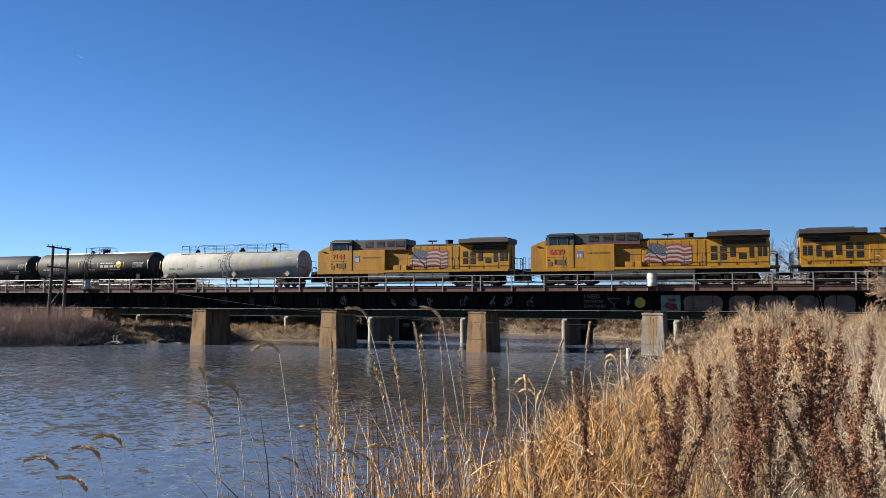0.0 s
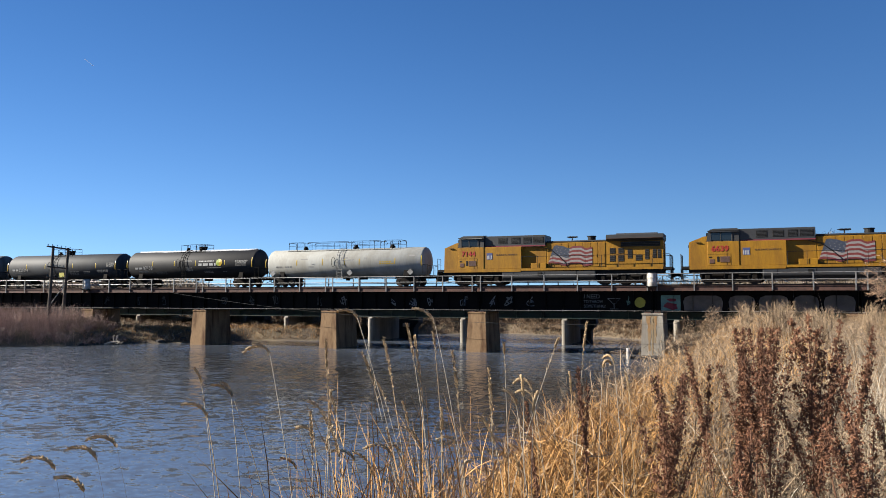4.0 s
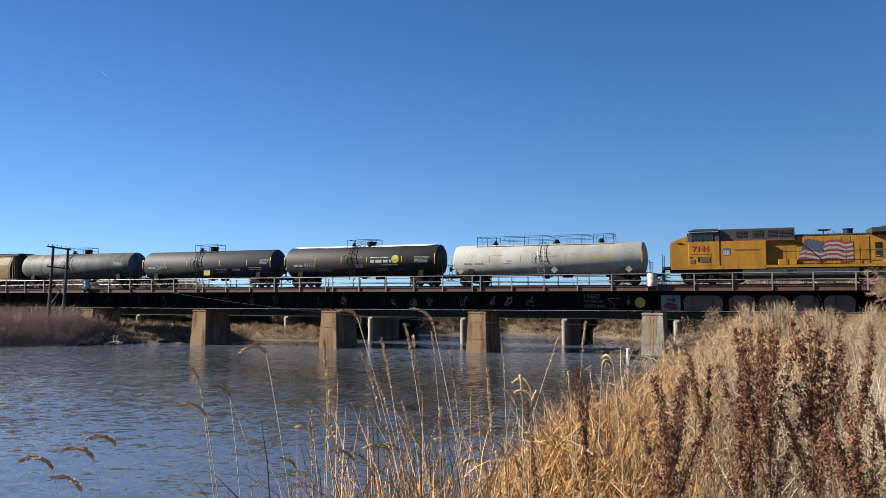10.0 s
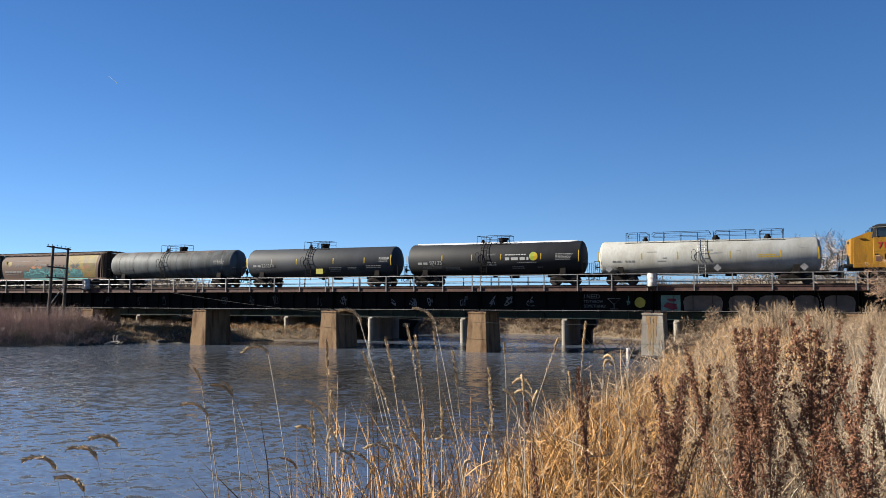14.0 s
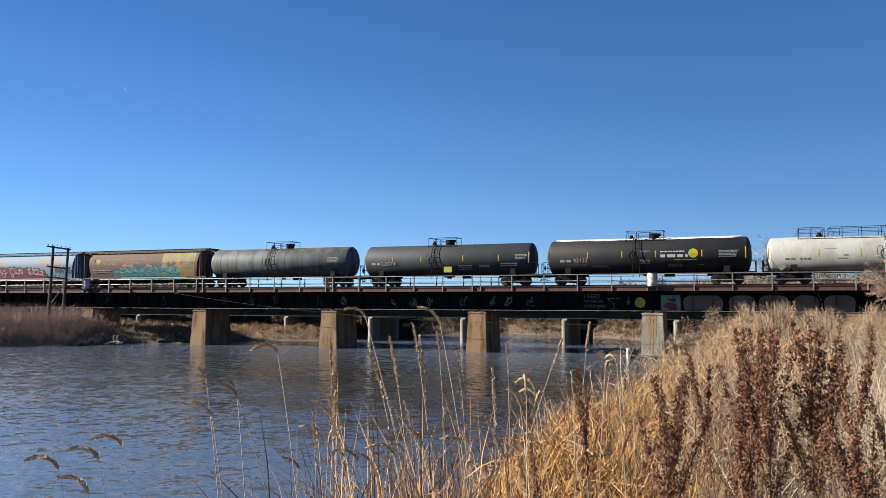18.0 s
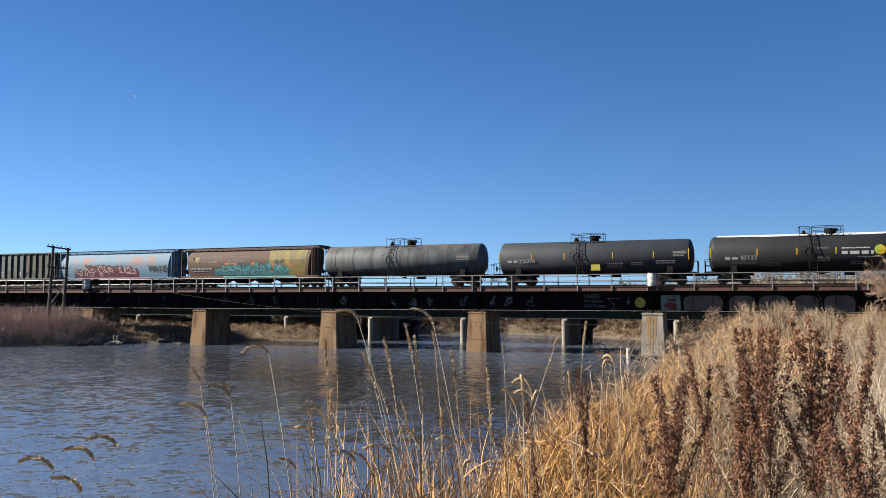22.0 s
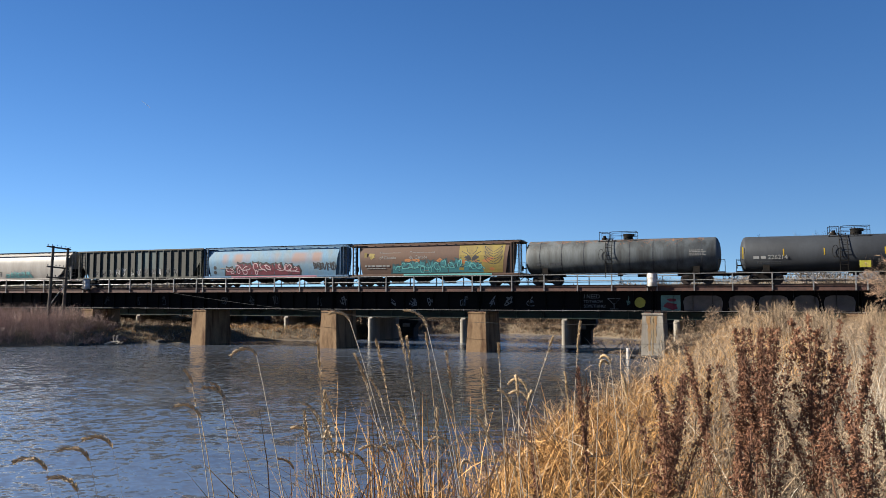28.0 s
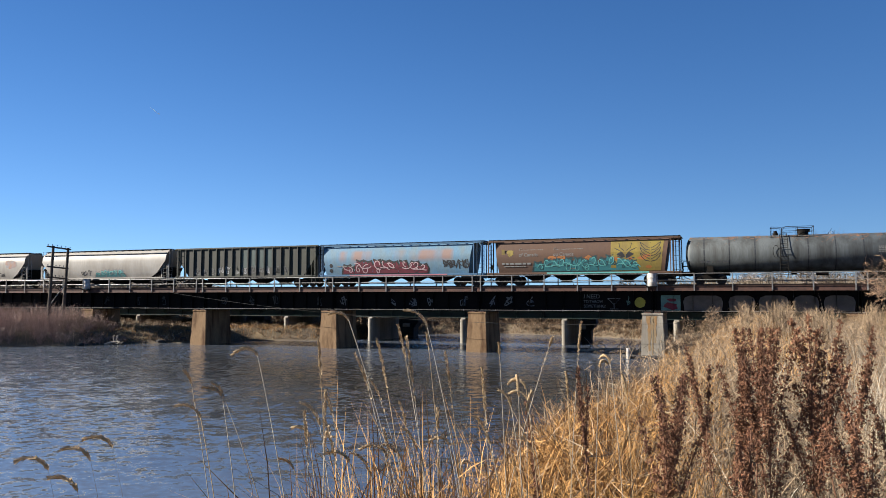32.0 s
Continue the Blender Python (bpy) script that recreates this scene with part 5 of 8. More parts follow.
def locomotive(x, number, label):
    """Nose to -x, cab behind it, long hood to +x."""
    car = root("locomotive", x, TRACK_Y, RAIL_Z, label=label, category="locomotive", group="freight train")
    h = 10.12
    Y = M["yellow"]
    bm = bmesh.new()
    box(bm, -h - 0.55, h + 0.75, -1.52, 1.52, 1.30, 1.50, 0.02)
    box(bm, -h, h, -1.3, 1.3, 0.98, 1.30)
    part("frame", bm, M["loco_dark"], car)
    bm = bmesh.new()
    for s in (-1, 1):
        box(bm, -h + 4.0, h, *sorted((1.44 * s, 1.535 * s)), 1.32, 1.53)
    part("sill_stripe", bm, Y, car)
    for s in (-1, 1):
        bm = bmesh.new()
        box(bm, -h + 0.1, -h + 7.6, *sorted((1.47 * s, 1.545 * s)), 1.22, 1.528, 0.01)
        part("side_skirt", bm, Y, car, "yellow skirt below the cab")
    # nose: broad, with chamfered top
    bm = bmesh.new()
    n0, n1 = -h, -h + 1.55
    prism(bm, [(n0, 1.53), (n1, 1.53), (n1, 4.05), (n1 - 0.25, 4.05), (n0 + 0.05, 3.55)], xz, (-1.45, 1.45))
    bmesh.ops.bevel(bm, geom=[e for e in bm.edges if abs(e.verts[0].co.y - e.verts[1].co.y) < 1e-4 and e.verts[0].co.x < n1 - 0.1 and e.verts[1].co.x < n1 - 0.1], offset=0.14, segments=2, affect="EDGES")
    part("nose", bm, Y, car)
    # cab
    c0, c1 = -h + 1.553, -h + 4.05
    bm = bmesh.new()
    box(bm, c0, c1, -1.55, 1.55, 1.53, 3.58, 0.02)
    cab = part("cab", bm, Y, car)
    bm = bmesh.new()
    prism(bm, [(c0 - 0.08, 3.583), (c1, 3.583), (c1, 4.66), (c0 + 0.35, 4.66), (c0 + 0.1, 4.5)], xz, (-1.54, 1.54))
    bmesh.ops.bevel(bm, geom=[e for e in bm.edges if e.verts[0].co.z > 4.4 and e.verts[1].co.z > 4.4], offset=0.09, segments=2, affect="EDGES")
    part("cab_top", bm, M["loco_roof"], car, "grey upper cab and roof")
    for s in (-1, 1):
        y0, y1 = sorted((1.545 * s, 1.565 * s))
        for wx0, wx1 in ((c0 + 0.32, c0 + 1.02), (c0 + 1.1, c0 + 1.9)):
            bm = bmesh.new()
            box(bm, wx0, wx1, y0, y1, 3.68, 4.30, 0.008)
            part("side_window", bm, M["glass"], car)
        bm = bmesh.new()
        box(bm, c0 + 0.1, c1 - 0.1, *sorted((1.56 * s, 1.72 * s)), 4.36, 4.41)
        part("sun_visor", bm, M["visor_pale"] if number == "7144" else M["loco_grey"], car, "metal sun visor over the cab windows")
        for wx in (c0 + 0.27, c0 + 1.06, c0 + 1.95):
            bm = bmesh.new()
            box(bm, wx - 0.035, wx + 0.035, *sorted((1.566 * s, 1.60 * s)), 3.64, 4.34, 0.008)
            part("window_frame", bm, M["loco_grey"], car)
    bm = bmesh.new()
    for y in (-0.78, 0.78):
        box(bm, c0 - 0.10, c0 + 0.05, y - 0.6, y + 0.6, 3.70, 4.32, 0.01)
    part("windscreen", bm, M["glass"], car)
    bm = bmesh.new()
    box(bm, c0 - 0.02, c1, -1.556, -1.545, 4.42, 4.50)
    part("number_board", bm, M["loco_dark"], car)
    lettering(number, 0.66, M["red"], cab, pose(-h + 1.85, -1.572, 2.74, 0, 0, 0), name="road_number", squeeze=1.05, thick=0.012)
    bm = bmesh.new()
    box(bm, n1 - 0.95, n1 - 0.5, -1.562, -1.452, 3.50, 3.52)
    part("grab_bar", bm, M["loco_dark"], car)
    # shield emblem, doors and lower panels of the cab side
    bm = bmesh.new()
    ex = -h + 4.6
    for z0, z1, k in ((2.80, 3.0, 0), (2.40, 2.797, 1)):
        box(bm, ex - 0.28, ex + 0.28, -1.516, -1.502, z0, z1)
    part("emblem", bm, M["emblem"], car, "small blue and white painted shield")
    bm = bmesh.new()
    for k in range(4):
        box(bm, ex - 0.24 + 0.13 * k, ex - 0.17 + 0.13 * k, -1.522, -1.517, 2.42, 2.78)
    part("emblem_stripe", bm, M["pale_spray"], car)
    for wx, w, z, hh, m in ((c0 + 0.15, 0.4, 1.72, 0.36, "rust"), (c0 + 0.75, 0.16, 1.85, 0.45, "loco_dark"), (c0 + 1.0, 0.75, 1.8, 0.5, "rust"), (c0 + 0.1, 0.22, 2.2, 0.1, "loco_dark")):
        bm = bmesh.new()
        box(bm, wx, wx + w, -1.575, -1.553, z, z + hh, 0.01)
        part("access_panel", bm, M[m], car)
    bm = bmesh.new()
    for a, b in (((c0 + 0.05, 2.5), (c0 + 1.85, 2.5)), ((c0 + 1.85, 1.6), (c0 + 1.85, 2.5)), ((c1 - 0.95, 1.6), (c1 - 0.95, 2.6))):
        box(bm, min(a[0], b[0]) - 0.01, max(a[0], b[0]) + 0.01, -1.558, -1.551, a[1] - 0.01, b[1] + 0.01)
    part("panel_seam", bm, M["loco_dark"], car)
    # auxiliary cab: full-width box behind the cab, grey above
    a0, a1 = c1 + 0.003, c1 + 3.60
    bm = bmesh.new()
    box(bm, a0, a1, -1.50, 1.50, 1.53, 3.56, 0.02)
    part("equipment_box", bm, Y, car)
    lettering("BUILDING AMERICA", 0.20, M["brown"], car, pose(a0 + 1.2, -1.51, 2.75), squeeze=1.12)
    bm = bmesh.new()
    box(bm, a0, a1 + 2.20, -1.25, 1.25, 3.563, 4.60, 0.05)
    part("grey_hood", bm, M["loco_grey"], car, "grey upper hood with dark grilles")
    for gx, gw in ((a0 + 1.35, 0.85), (a0 + 2.6, 0.85), (a0 + 3.75, 0.75), (a1 + 1.05, 1.0)):
        bm = bmesh.new()
        box(bm, gx, gx + gw, -1.268, -1.252, 3.85, 4.42, 0.005)
        g = part("grille", bm, M["loco_dark"], car)
        bm = bmesh.new()
        for k in range(5):
            box(bm, gx + 0.05, gx + gw - 0.05, -1.285, -1.269, 3.9 + 0.11 * k, 3.93 + 0.11 * k)
        part("louvre", bm, M["loco_grey"], g)
    bm = bmesh.new()
    for s in (-1, 1):
        box(bm, a0, a1 + 2.2, *sorted((1.252 * s, 1.275 * s)), 3.565, 3.68)
    part("red_line", bm, M["maroon"], car, "thin dull red stripe below the roof line")
    # walkway bay, engine hood with doors
    b0, b1 = a1 + 0.003, a1 + 2.25
    bm = bmesh.new()
    box(bm, b0, b1, -1.02, 1.02, 1.53, 3.558)
    part("engine_hood", bm, Y, car)
    bm = bmesh.new()
    box(bm, b0 + 0.9, b0 + 2.3, -1.42, -1.03, 1.53, 2.0, 0.02)
    part("walkway_box", bm, Y, car, "yellow equipment box on the walkway")
    e0, e1 = b1 + 0.003, h - 4.85
    bm = bmesh.new()
    box(bm, e0, h, -1.0, 1.0, 1.53, 3.85, 0.02)
    part("engine_hood", bm, Y, car)
    bm = bmesh.new()
    box(bm, e0, e1, -0.98, 0.98, 3.853, 4.03, 0.06)
    part("hood_top", bm, M["loco_roof"], car)
    n = 8
    for s in (-1, 1):
        for i in range(n):
            bm = bmesh.new()
            dx0 = e0 + 0.1 + (e1 - e0 - 0.2) * i / n
            dx1 = dx0 + (e1 - e0 - 0.2) / n - 0.05
            box(bm, dx0, dx1, *sorted((1.002 * s, 1.035 * s)), 1.62, 3.78, 0.012)
            box(bm, dx1 - 0.12, dx1 - 0.06, *sorted((1.036 * s, 1.06 * s)), 2.5, 2.75)
            part("hood_door", bm, Y, car)
    # flag painted on the doors
    fx0, fx1 = -h + 10.05, -h + 14.1
    def wave(u):
        return 0.10 * math.sin((u - fx0) * 3.1) + 0.03 * math.sin((u - fx0) * 7.0) - 0.03 * (u - fx0)
    def on(u, v):
        return Vector((u, -1.064, v))
    bms = {"flag_red": bmesh.new(), "flag_white": bmesh.new(), "flag_blue": bmesh.new()}
    for k in range(9):
        key = "flag_red" if k % 2 == 0 else "flag_white"
        for i in range(30):
            u0, u1 = fx0 + (fx1 - fx0) * i / 30, fx0 + (fx1 - fx0) * (i + 1) / 30
            za, zb = 1.90 + 0.18 * k, 1.90 + 0.18 * (k + 1)
            bk = key
            if k >= 4 and (u0 - fx0) / (fx1 - fx0) < 0.42:
                bk = "flag_blue"
            b = bms[bk]
            b.faces.new([b.verts.new(on(u + 0.34 * (v - 1.9) * (fx1 - u) / (fx1 - fx0), v + wave(u))) for u, v in ((u0, za), (u1, za), (u1, zb), (u0, zb))])
    for key, b in bms.items():
        part("flag_paint", b, M[key], car, {"flag_red": "red stripes of a painted waving flag", "flag_white": "pale stripes of a painted waving flag", "flag_blue": "blue field of a painted waving flag"}[key])
    bm = bmesh.new()
    for r in range(4):
        for c in range(4):
            u, v = fx0 + 0.42 + 0.4 * c + 0.12 * (r % 2), 2.78 + 0.19 * r
            v += wave(u)
            u += 0.34 * (v - 1.9) * (fx1 - u) / (fx1 - fx0)
            fill(bm, [(u + (0.06 if q % 2 == 0 else 0.025) * math.sin(math.pi * q / 5), v + (0.06 if q % 2 == 0 else 0.025) * math.cos(math.pi * q / 5)) for q in range(10)], lambda a, b: Vector((a, -1.068, b)))
    tagged(part("flag_paint", bm, M["flag_white"], car, "small pale stars of the painted flag"), kind="stuff")
    # radiator section with overhanging roof
    r0 = e1 + 0.003
    bm = bmesh.new()
    prism(bm, [(-1.0, 3.853), (1.0, 3.853), (1.58, 4.05), (1.58, 4.34), (1.45, 4.42), (-1.45, 4.42), (-1.58, 4.34), (-1.58, 4.05)], yz, (r0, h + 0.05))
    part("radiator_roof", bm, M["loco_roof"], car, "dark grey overhanging radiator roof")
    bm = bmesh.new()
    for s in (-1, 1):
        box(bm, r0, h + 0.05, *sorted((1.582 * s, 1.595 * s)), 4.05, 4.08)
    part("red_line", bm, M["rust"], car)
    for s in (-1, 1):
        for gx, gw, z0, z1 in ((r0 + 1.2, 3.4, 3.35, 3.8), (r0 + 0.25, 0.5, 2.75, 3.25), (r0 + 0.25, 0.5, 2.05, 2.6), (r0 + 1.0, 0.5, 2.75, 3.25), (r0 + 1.0, 0.5, 2.05, 2.6), (r0 + 1.8, 0.42, 2.3, 3.1), (r0 + 2.5, 0.55, 2.1, 2.6), (r0 + 3.3, 0.35, 2.2, 3.1), (r0 + 3.95, 0.3, 2.3, 3.1), (r0 + 4.35, 0.3, 2.3, 3.1)):
            bm = bmesh.new()
            box(bm, gx, gx + gw, *sorted((1.002 * s, 1.02 * s)), z0, z1, 0.006)
            g = part("grille", bm, M["loco_dark"], car)
            bm = bmesh.new()
            k = max(2, int((z1 - z0) / 0.14))
            for i in range(k):
                zz = z0 + (z1 - z0) * (i + 0.5) / k
                box(bm, gx + 0.03, gx + gw - 0.03, *sorted((1.021 * s, 1.035 * s)), zz - 0.02, zz + 0.01)
            part("louvre", bm, M["loco_grey"], g)
    bm = bmesh.new()
    cyl(bm, (e1 - 1.5, 0, 4.0), (e1 - 1.5, 0, 4.40), 0.36, 16)
    cyl(bm, (e1 - 1.5, 0, 4.40), (e1 - 1.5, 0, 4.46), 0.42, 16)
    part("exhaust_stack", bm, M["loco_dark"], car)
    bm = bmesh.new()
    hx = -h + 12.1
    cyl(bm, (hx, 0, 4.0), (hx, 0, 4.36), 0.05, 6)
    box(bm, hx - 0.35, hx + 0.35, -0.05, 0.05, 4.32, 4.37)
    for k in (-0.3, 0, 0.3):
        cyl(bm, (hx + k - 0.22, 0.06 * k, 4.42), (hx + k + 0.18, 0.06 * k, 4.42), 0.03, 8, 0.08)
    part("horn", bm, M["loco_dark"], car)
    bm = bmesh.new()
    for k, rx in enumerate((c0 + 0.6, c0 + 1.5, c0 + 2.1)):
        cyl(bm, (rx, 0.3 * (k - 1), 4.655), (rx, 0.3 * (k - 1), 4.72 + 0.04 * k), 0.12, 10)
    part("roof_antenna", bm, M["loco_dark"], car)
    # fuel tank, air reservoirs
    bm = bmesh.new()
    prism(bm, [(-1.25, 0.35), (1.25, 0.35), (1.50, 0.70), (1.50, 1.25), (-1.50, 1.25), (-1.50, 0.70)], yz, (-4.3, 4.3))
    bmesh.ops.bevel(bm, geom=list(bm.edges), offset=0.05, segments=1, affect="EDGES")
    part("fuel_tank", bm, M["loco_grey"], car)
    bm = bmesh.new()
    for k in (-3.2, -0.3, 2.6):
        box(bm, k - 0.03, k + 0.03, -1.515, -1.502, 0.75, 1.22)
    part("tank_strap", bm, M["loco_dark"], car)
    bm = bmesh.new()
    box(bm, -0.95, -0.55, -1.56, -1.505, 0.85, 1.15, 0.02)
    part("fuel_gauge", bm, M["loco_dark"], car)
    bm = bmesh.new()
    prism(bm, [(-0.9, 4.422), (0.9, 4.422), (0.8, 4.56), (-0.8, 4.56)], yz, (r0 + 0.8, h - 0.5))
    part("radiator_fan_deck", bm, M["loco_roof"], car)
    for s in (-1, 1):
        bm = bmesh.new()
        cyl(bm, (h - 5.4, 1.1 * s, 1.12), (h - 3.6, 1.1 * s, 1.12), 0.16, 12)
        part("air_reservoir", bm, M["loco_dark"], car)
    loco_truck(car, -6.75)
    loco_truck(car, 6.75)
    for s in (-1, 1):
        coupler(car, s * (h + 0.6), s)
        e = s * (h + 0.62)
        bm = bmesh.new()
        box(bm, e - 0.04, e + 0.04, -1.4, 1.4, 0.35, 1.30, 0.01)
        part("pilot_plate", bm, M["loco_dark"], car)
        for y in (-1.3, 1.3):
            bm = bmesh.new()
            for k in range(4):
                box(bm, *sorted((e - s * 0.35 * 0.2, e - s * 0.4)), y - 0.2, y + 0.2, 0.35 + 0.28 * k, 0.39 + 0.28 * k)
            box(bm, e - 0.03, e + 0.03, y - 0.22, y - 0.18, 0.3, 1.3)
            box(bm, e - 0.03, e + 0.03, y + 0.18, y + 0.22, 0.3, 1.3)
            part("step", bm, M["loco_dark"], car)
        for y0, y1 in ((-1.45, -0.6), (0.6, 1.45)):
            bm = bmesh.new()
            for y in (y0, y1):
                cyl(bm, (e, y, 1.3), (e, y, 2.55), 0.025, 6)
            cyl(bm, (e, y0, 2.55), (e, y1, 2.55), 0.022, 6)
            cyl(bm, (e, y0, 2.0), (e, y1, 2.0), 0.018, 6)
            part("end_railing", bm, M["loco_dark"], car)
    for s in (-1, 1):
        bm = bmesh.new()
        y = 1.48 * s
        xs = [b0 + 0.05 + (h + 0.5 - b0) * i / 9 for i in range(10)]
        for xx in xs:
            cyl(bm, (xx, y, 1.5), (xx, y, 2.62), 0.022, 6)
        cyl(bm, (xs[0], y, 2.62), (xs[-1], y, 2.62), 0.022, 6)
        part("handrail", bm, M["loco_dark"], car)
    bm = bmesh.new()
    tube(bm, [(b1 - 0.6, -1.29, 3.5), (b1 + 0.4, -1.1, 3.25), (b1 + 1.2, -1.1, 2.6), (b1 + 1.9, -1.12, 1.9)], 0.03)
    part("cable", bm, M["loco_dark"], car)
    bm = bmesh.new()
    box(bm, h + 0.02, h + 0.08, -0.35, 0.35, 1.6, 3.6)
    part("end_door", bm, Y, car)
    bm = bmesh.new()
    for y in (-0.14, 0.14):
        cyl(bm, (-h + 0.0, y, 3.3), (-h - 0.06, y, 3.3), 0.11, 12)
    part("headlight", bm, M["glass"], car)
    MOVING.append(car)
    return car


locomotive(-29.36, "7144", "yellow and grey diesel locomotive with a painted flag, number 7144")
locomotive(-7.04, "6639", "yellow and grey diesel locomotive with a painted flag, number 6639")
lead = locomotive(15.5, "", "yellow and grey diesel locomotive leading the train, long hood trailing")
lead.rotation_euler.z = math.pi


# ---------------- spray paint on the near girders ----------------
def span_at(x):
    for s, a, b in zip(SPANS, JOINTS, JOINTS[1:]):
        if a <= x < b:
            return s, a


def on_girder(a):
    return lambda u, v: Vector((u - a, -1.85 - 0.020, v))


def girder_paint():
    rng = random.Random(12)
    for i, x in enumerate((-75.0, -66.5, -62.0, -58.5, -50.5, -47.0, -44.2, -38.9, -36.2, -30.8, -28.6, -26.9, -23.4, -20.6, -19.1, -17.0)):
        s, a = span_at(x)
        strong = x > -37
        # tags left of x = -37 get the dimmer paint
        scribble(s, x, 4.72, 0.8, 1.0, on_girder(a), M["tag_white"] if strong else M["tag_dim"], 200 + i, 0.06)
    s, a = span_at(-10)
    for text, z, size in (("I NEED", 4.98, 0.52), ("TO THROW", 4.58, 0.34), ("SOMETHING!", 4.18, 0.36)):
        lettering(text, size, M["tag_white"], s, pose(-12.2 - a, -1.872, z), name="graffiti", squeeze=0.9)
    bm = bmesh.new()
    P = on_girder(a)
    stroke(bm, [(-10.1, 4.98), (-9.0, 4.98), (-9.55, 4.45), (-10.1, 4.98)], 0.05, P)
    stroke(bm, [(-9.55, 4.45), (-9.55, 4.08)], 0.05, P)
    stroke(bm, [(-9.9, 4.06), (-9.2, 4.06)], 0.05, P)
    part("graffiti", bm, M["tag_white"], s, "thin white cocktail-glass drawing")
    bm = bmesh.new()
    out = blob(rng, -7.35, 4.62, 0.95, 0.9, 16, 0.06)
    fill(bm, out, P)
    part("graffiti", bm, M["yellow_spray"], s, "rounded yellow sprayed patch")
    scribble(s, -8.3, 4.7, 0.4, 1.0, P, M["teal_tag"], 320, 0.05)
    s, a = span_at(-5)
    P = on_girder(a)
    bm = bmesh.new()
    box(bm, -5.6 - a, -4.0 - a, -1.875, -1.865, 3.95, 5.25, 0.0)
    part("graffiti", bm, M["teal_tag"], s, "teal rectangular painted ground")
    bm = bmesh.new()
    fill(bm, blob(rng, -4.8, 4.35, 1.2, 0.6, 9, 0.3), lambda u, v: P(u, v) + Vector((0, -0.008, 0)))
    fill(bm, blob(rng, -4.7, 4.85, 0.8, 0.3, 9, 0.3), lambda u, v: P(u, v) + Vector((0, -0.009, 0)))
    part("graffiti", bm, M["maroon"], s, "crimson sprayed figure shape")
    # grey overpaint between the stiffeners; rounded tops paint in the walkway's shadow edge
    for i, (x0, x1) in enumerate(((-3.8, -0.6), (-0.2, 1.9), (2.1, 4.4), (4.7, 6.6), (6.9, 9.2))):
        bm = bmesh.new()
        n = 12
        out = [(x0 + 0.1, 3.95), (x1 - 0.1, 3.95), (x1 - 0.02, 4.7), (x1 - 0.15, 5.05), (x1 - 0.55, 5.22), (x0 + 0.55, 5.22), (x0 + 0.15, 5.05), (x0 + 0.02, 4.7)]
        fill(bm, out, on_girder(a))
        part("painted_panel", bm, M["panel_grey"], s, "dull grey overpainted panel, its rounded top a painted-in shadow edge")


M.update(tag_white=mat("chalky_tag", (0.24, 0.27, 0.30), 0.7, vary=0.3, scale=6), tag_dim=mat("dim_tag", (0.05, 0.055, 0.06), 0.7, vary=0.4, scale=6),
         teal_tag=mat("teal_tag_paint", (0.16, 0.36, 0.34), 0.7, vary=0.3, scale=3), panel_grey=mat("overpaint_grey", (0.15, 0.14, 0.13), 0.8, vary=0.3, scale=2))
girder_paint()


# ---------------- water barrels on the bridge, cables, poles ----------------
def barrel(x):
    r = root("water_barrel", x, 66.05, 6.0, label="weathered white steel barrel on a bracket outside the railing", category="barrel", group="bridge barrels")
    bm = bmesh.new()
    prof = [(0.0, 0.34), (0.03, 0.36), (0.36, 0.355), (0.38, 0.375), (0.41, 0.355), (0.70, 0.355), (0.72, 0.375), (0.75, 0.355), (1.06, 0.36), (1.09, 0.34)]
    n, rings = 20, []
    for z, q in prof:
        rings.append([bm.verts.new((q * math.cos(2 * math.pi * i / n), q * math.sin(2 * math.pi * i / n), z)) for i in range(n)])
    for a, b in zip(rings, rings[1:]):
        for i in range(n):
            j = (i + 1) % n
            bm.faces.new((a[i], a[j], b[j], b[i]))
    bm.faces.new(rings[0])
    bm.faces.new(rings[-1])
    part("drum", bm, M["white_paint"], r, smooth=True)
    bm = bmesh.new()
    box(bm, -0.42, 0.42, -0.4, 0.55, -0.09, -0.003)
    part("bracket", bm, M["black_steel"], r, "black steel bracket")
    bm = bmesh.new()
    cyl(bm, (0, 0, 1.092), (0, 0, 1.13), 0.36, 20)
    part("lid", bm, M["galv"], r)


barrel(-6.2)
barrel(-68.3)


def cable():
    bm = bmesh.new()
    pts = []
    for i in range(41):
        t = i / 40
        x = -57.5 + 53.5 * t
        pts.append((x, 66.0, 5.75 - 7.6 * t + 4.75 * t * t))
    tube(bm, pts, 0.012, 5)
    tagged(part("cable", bm, M["wire"]), "thin dark cable sagging along the bridge", "cable")


cable()


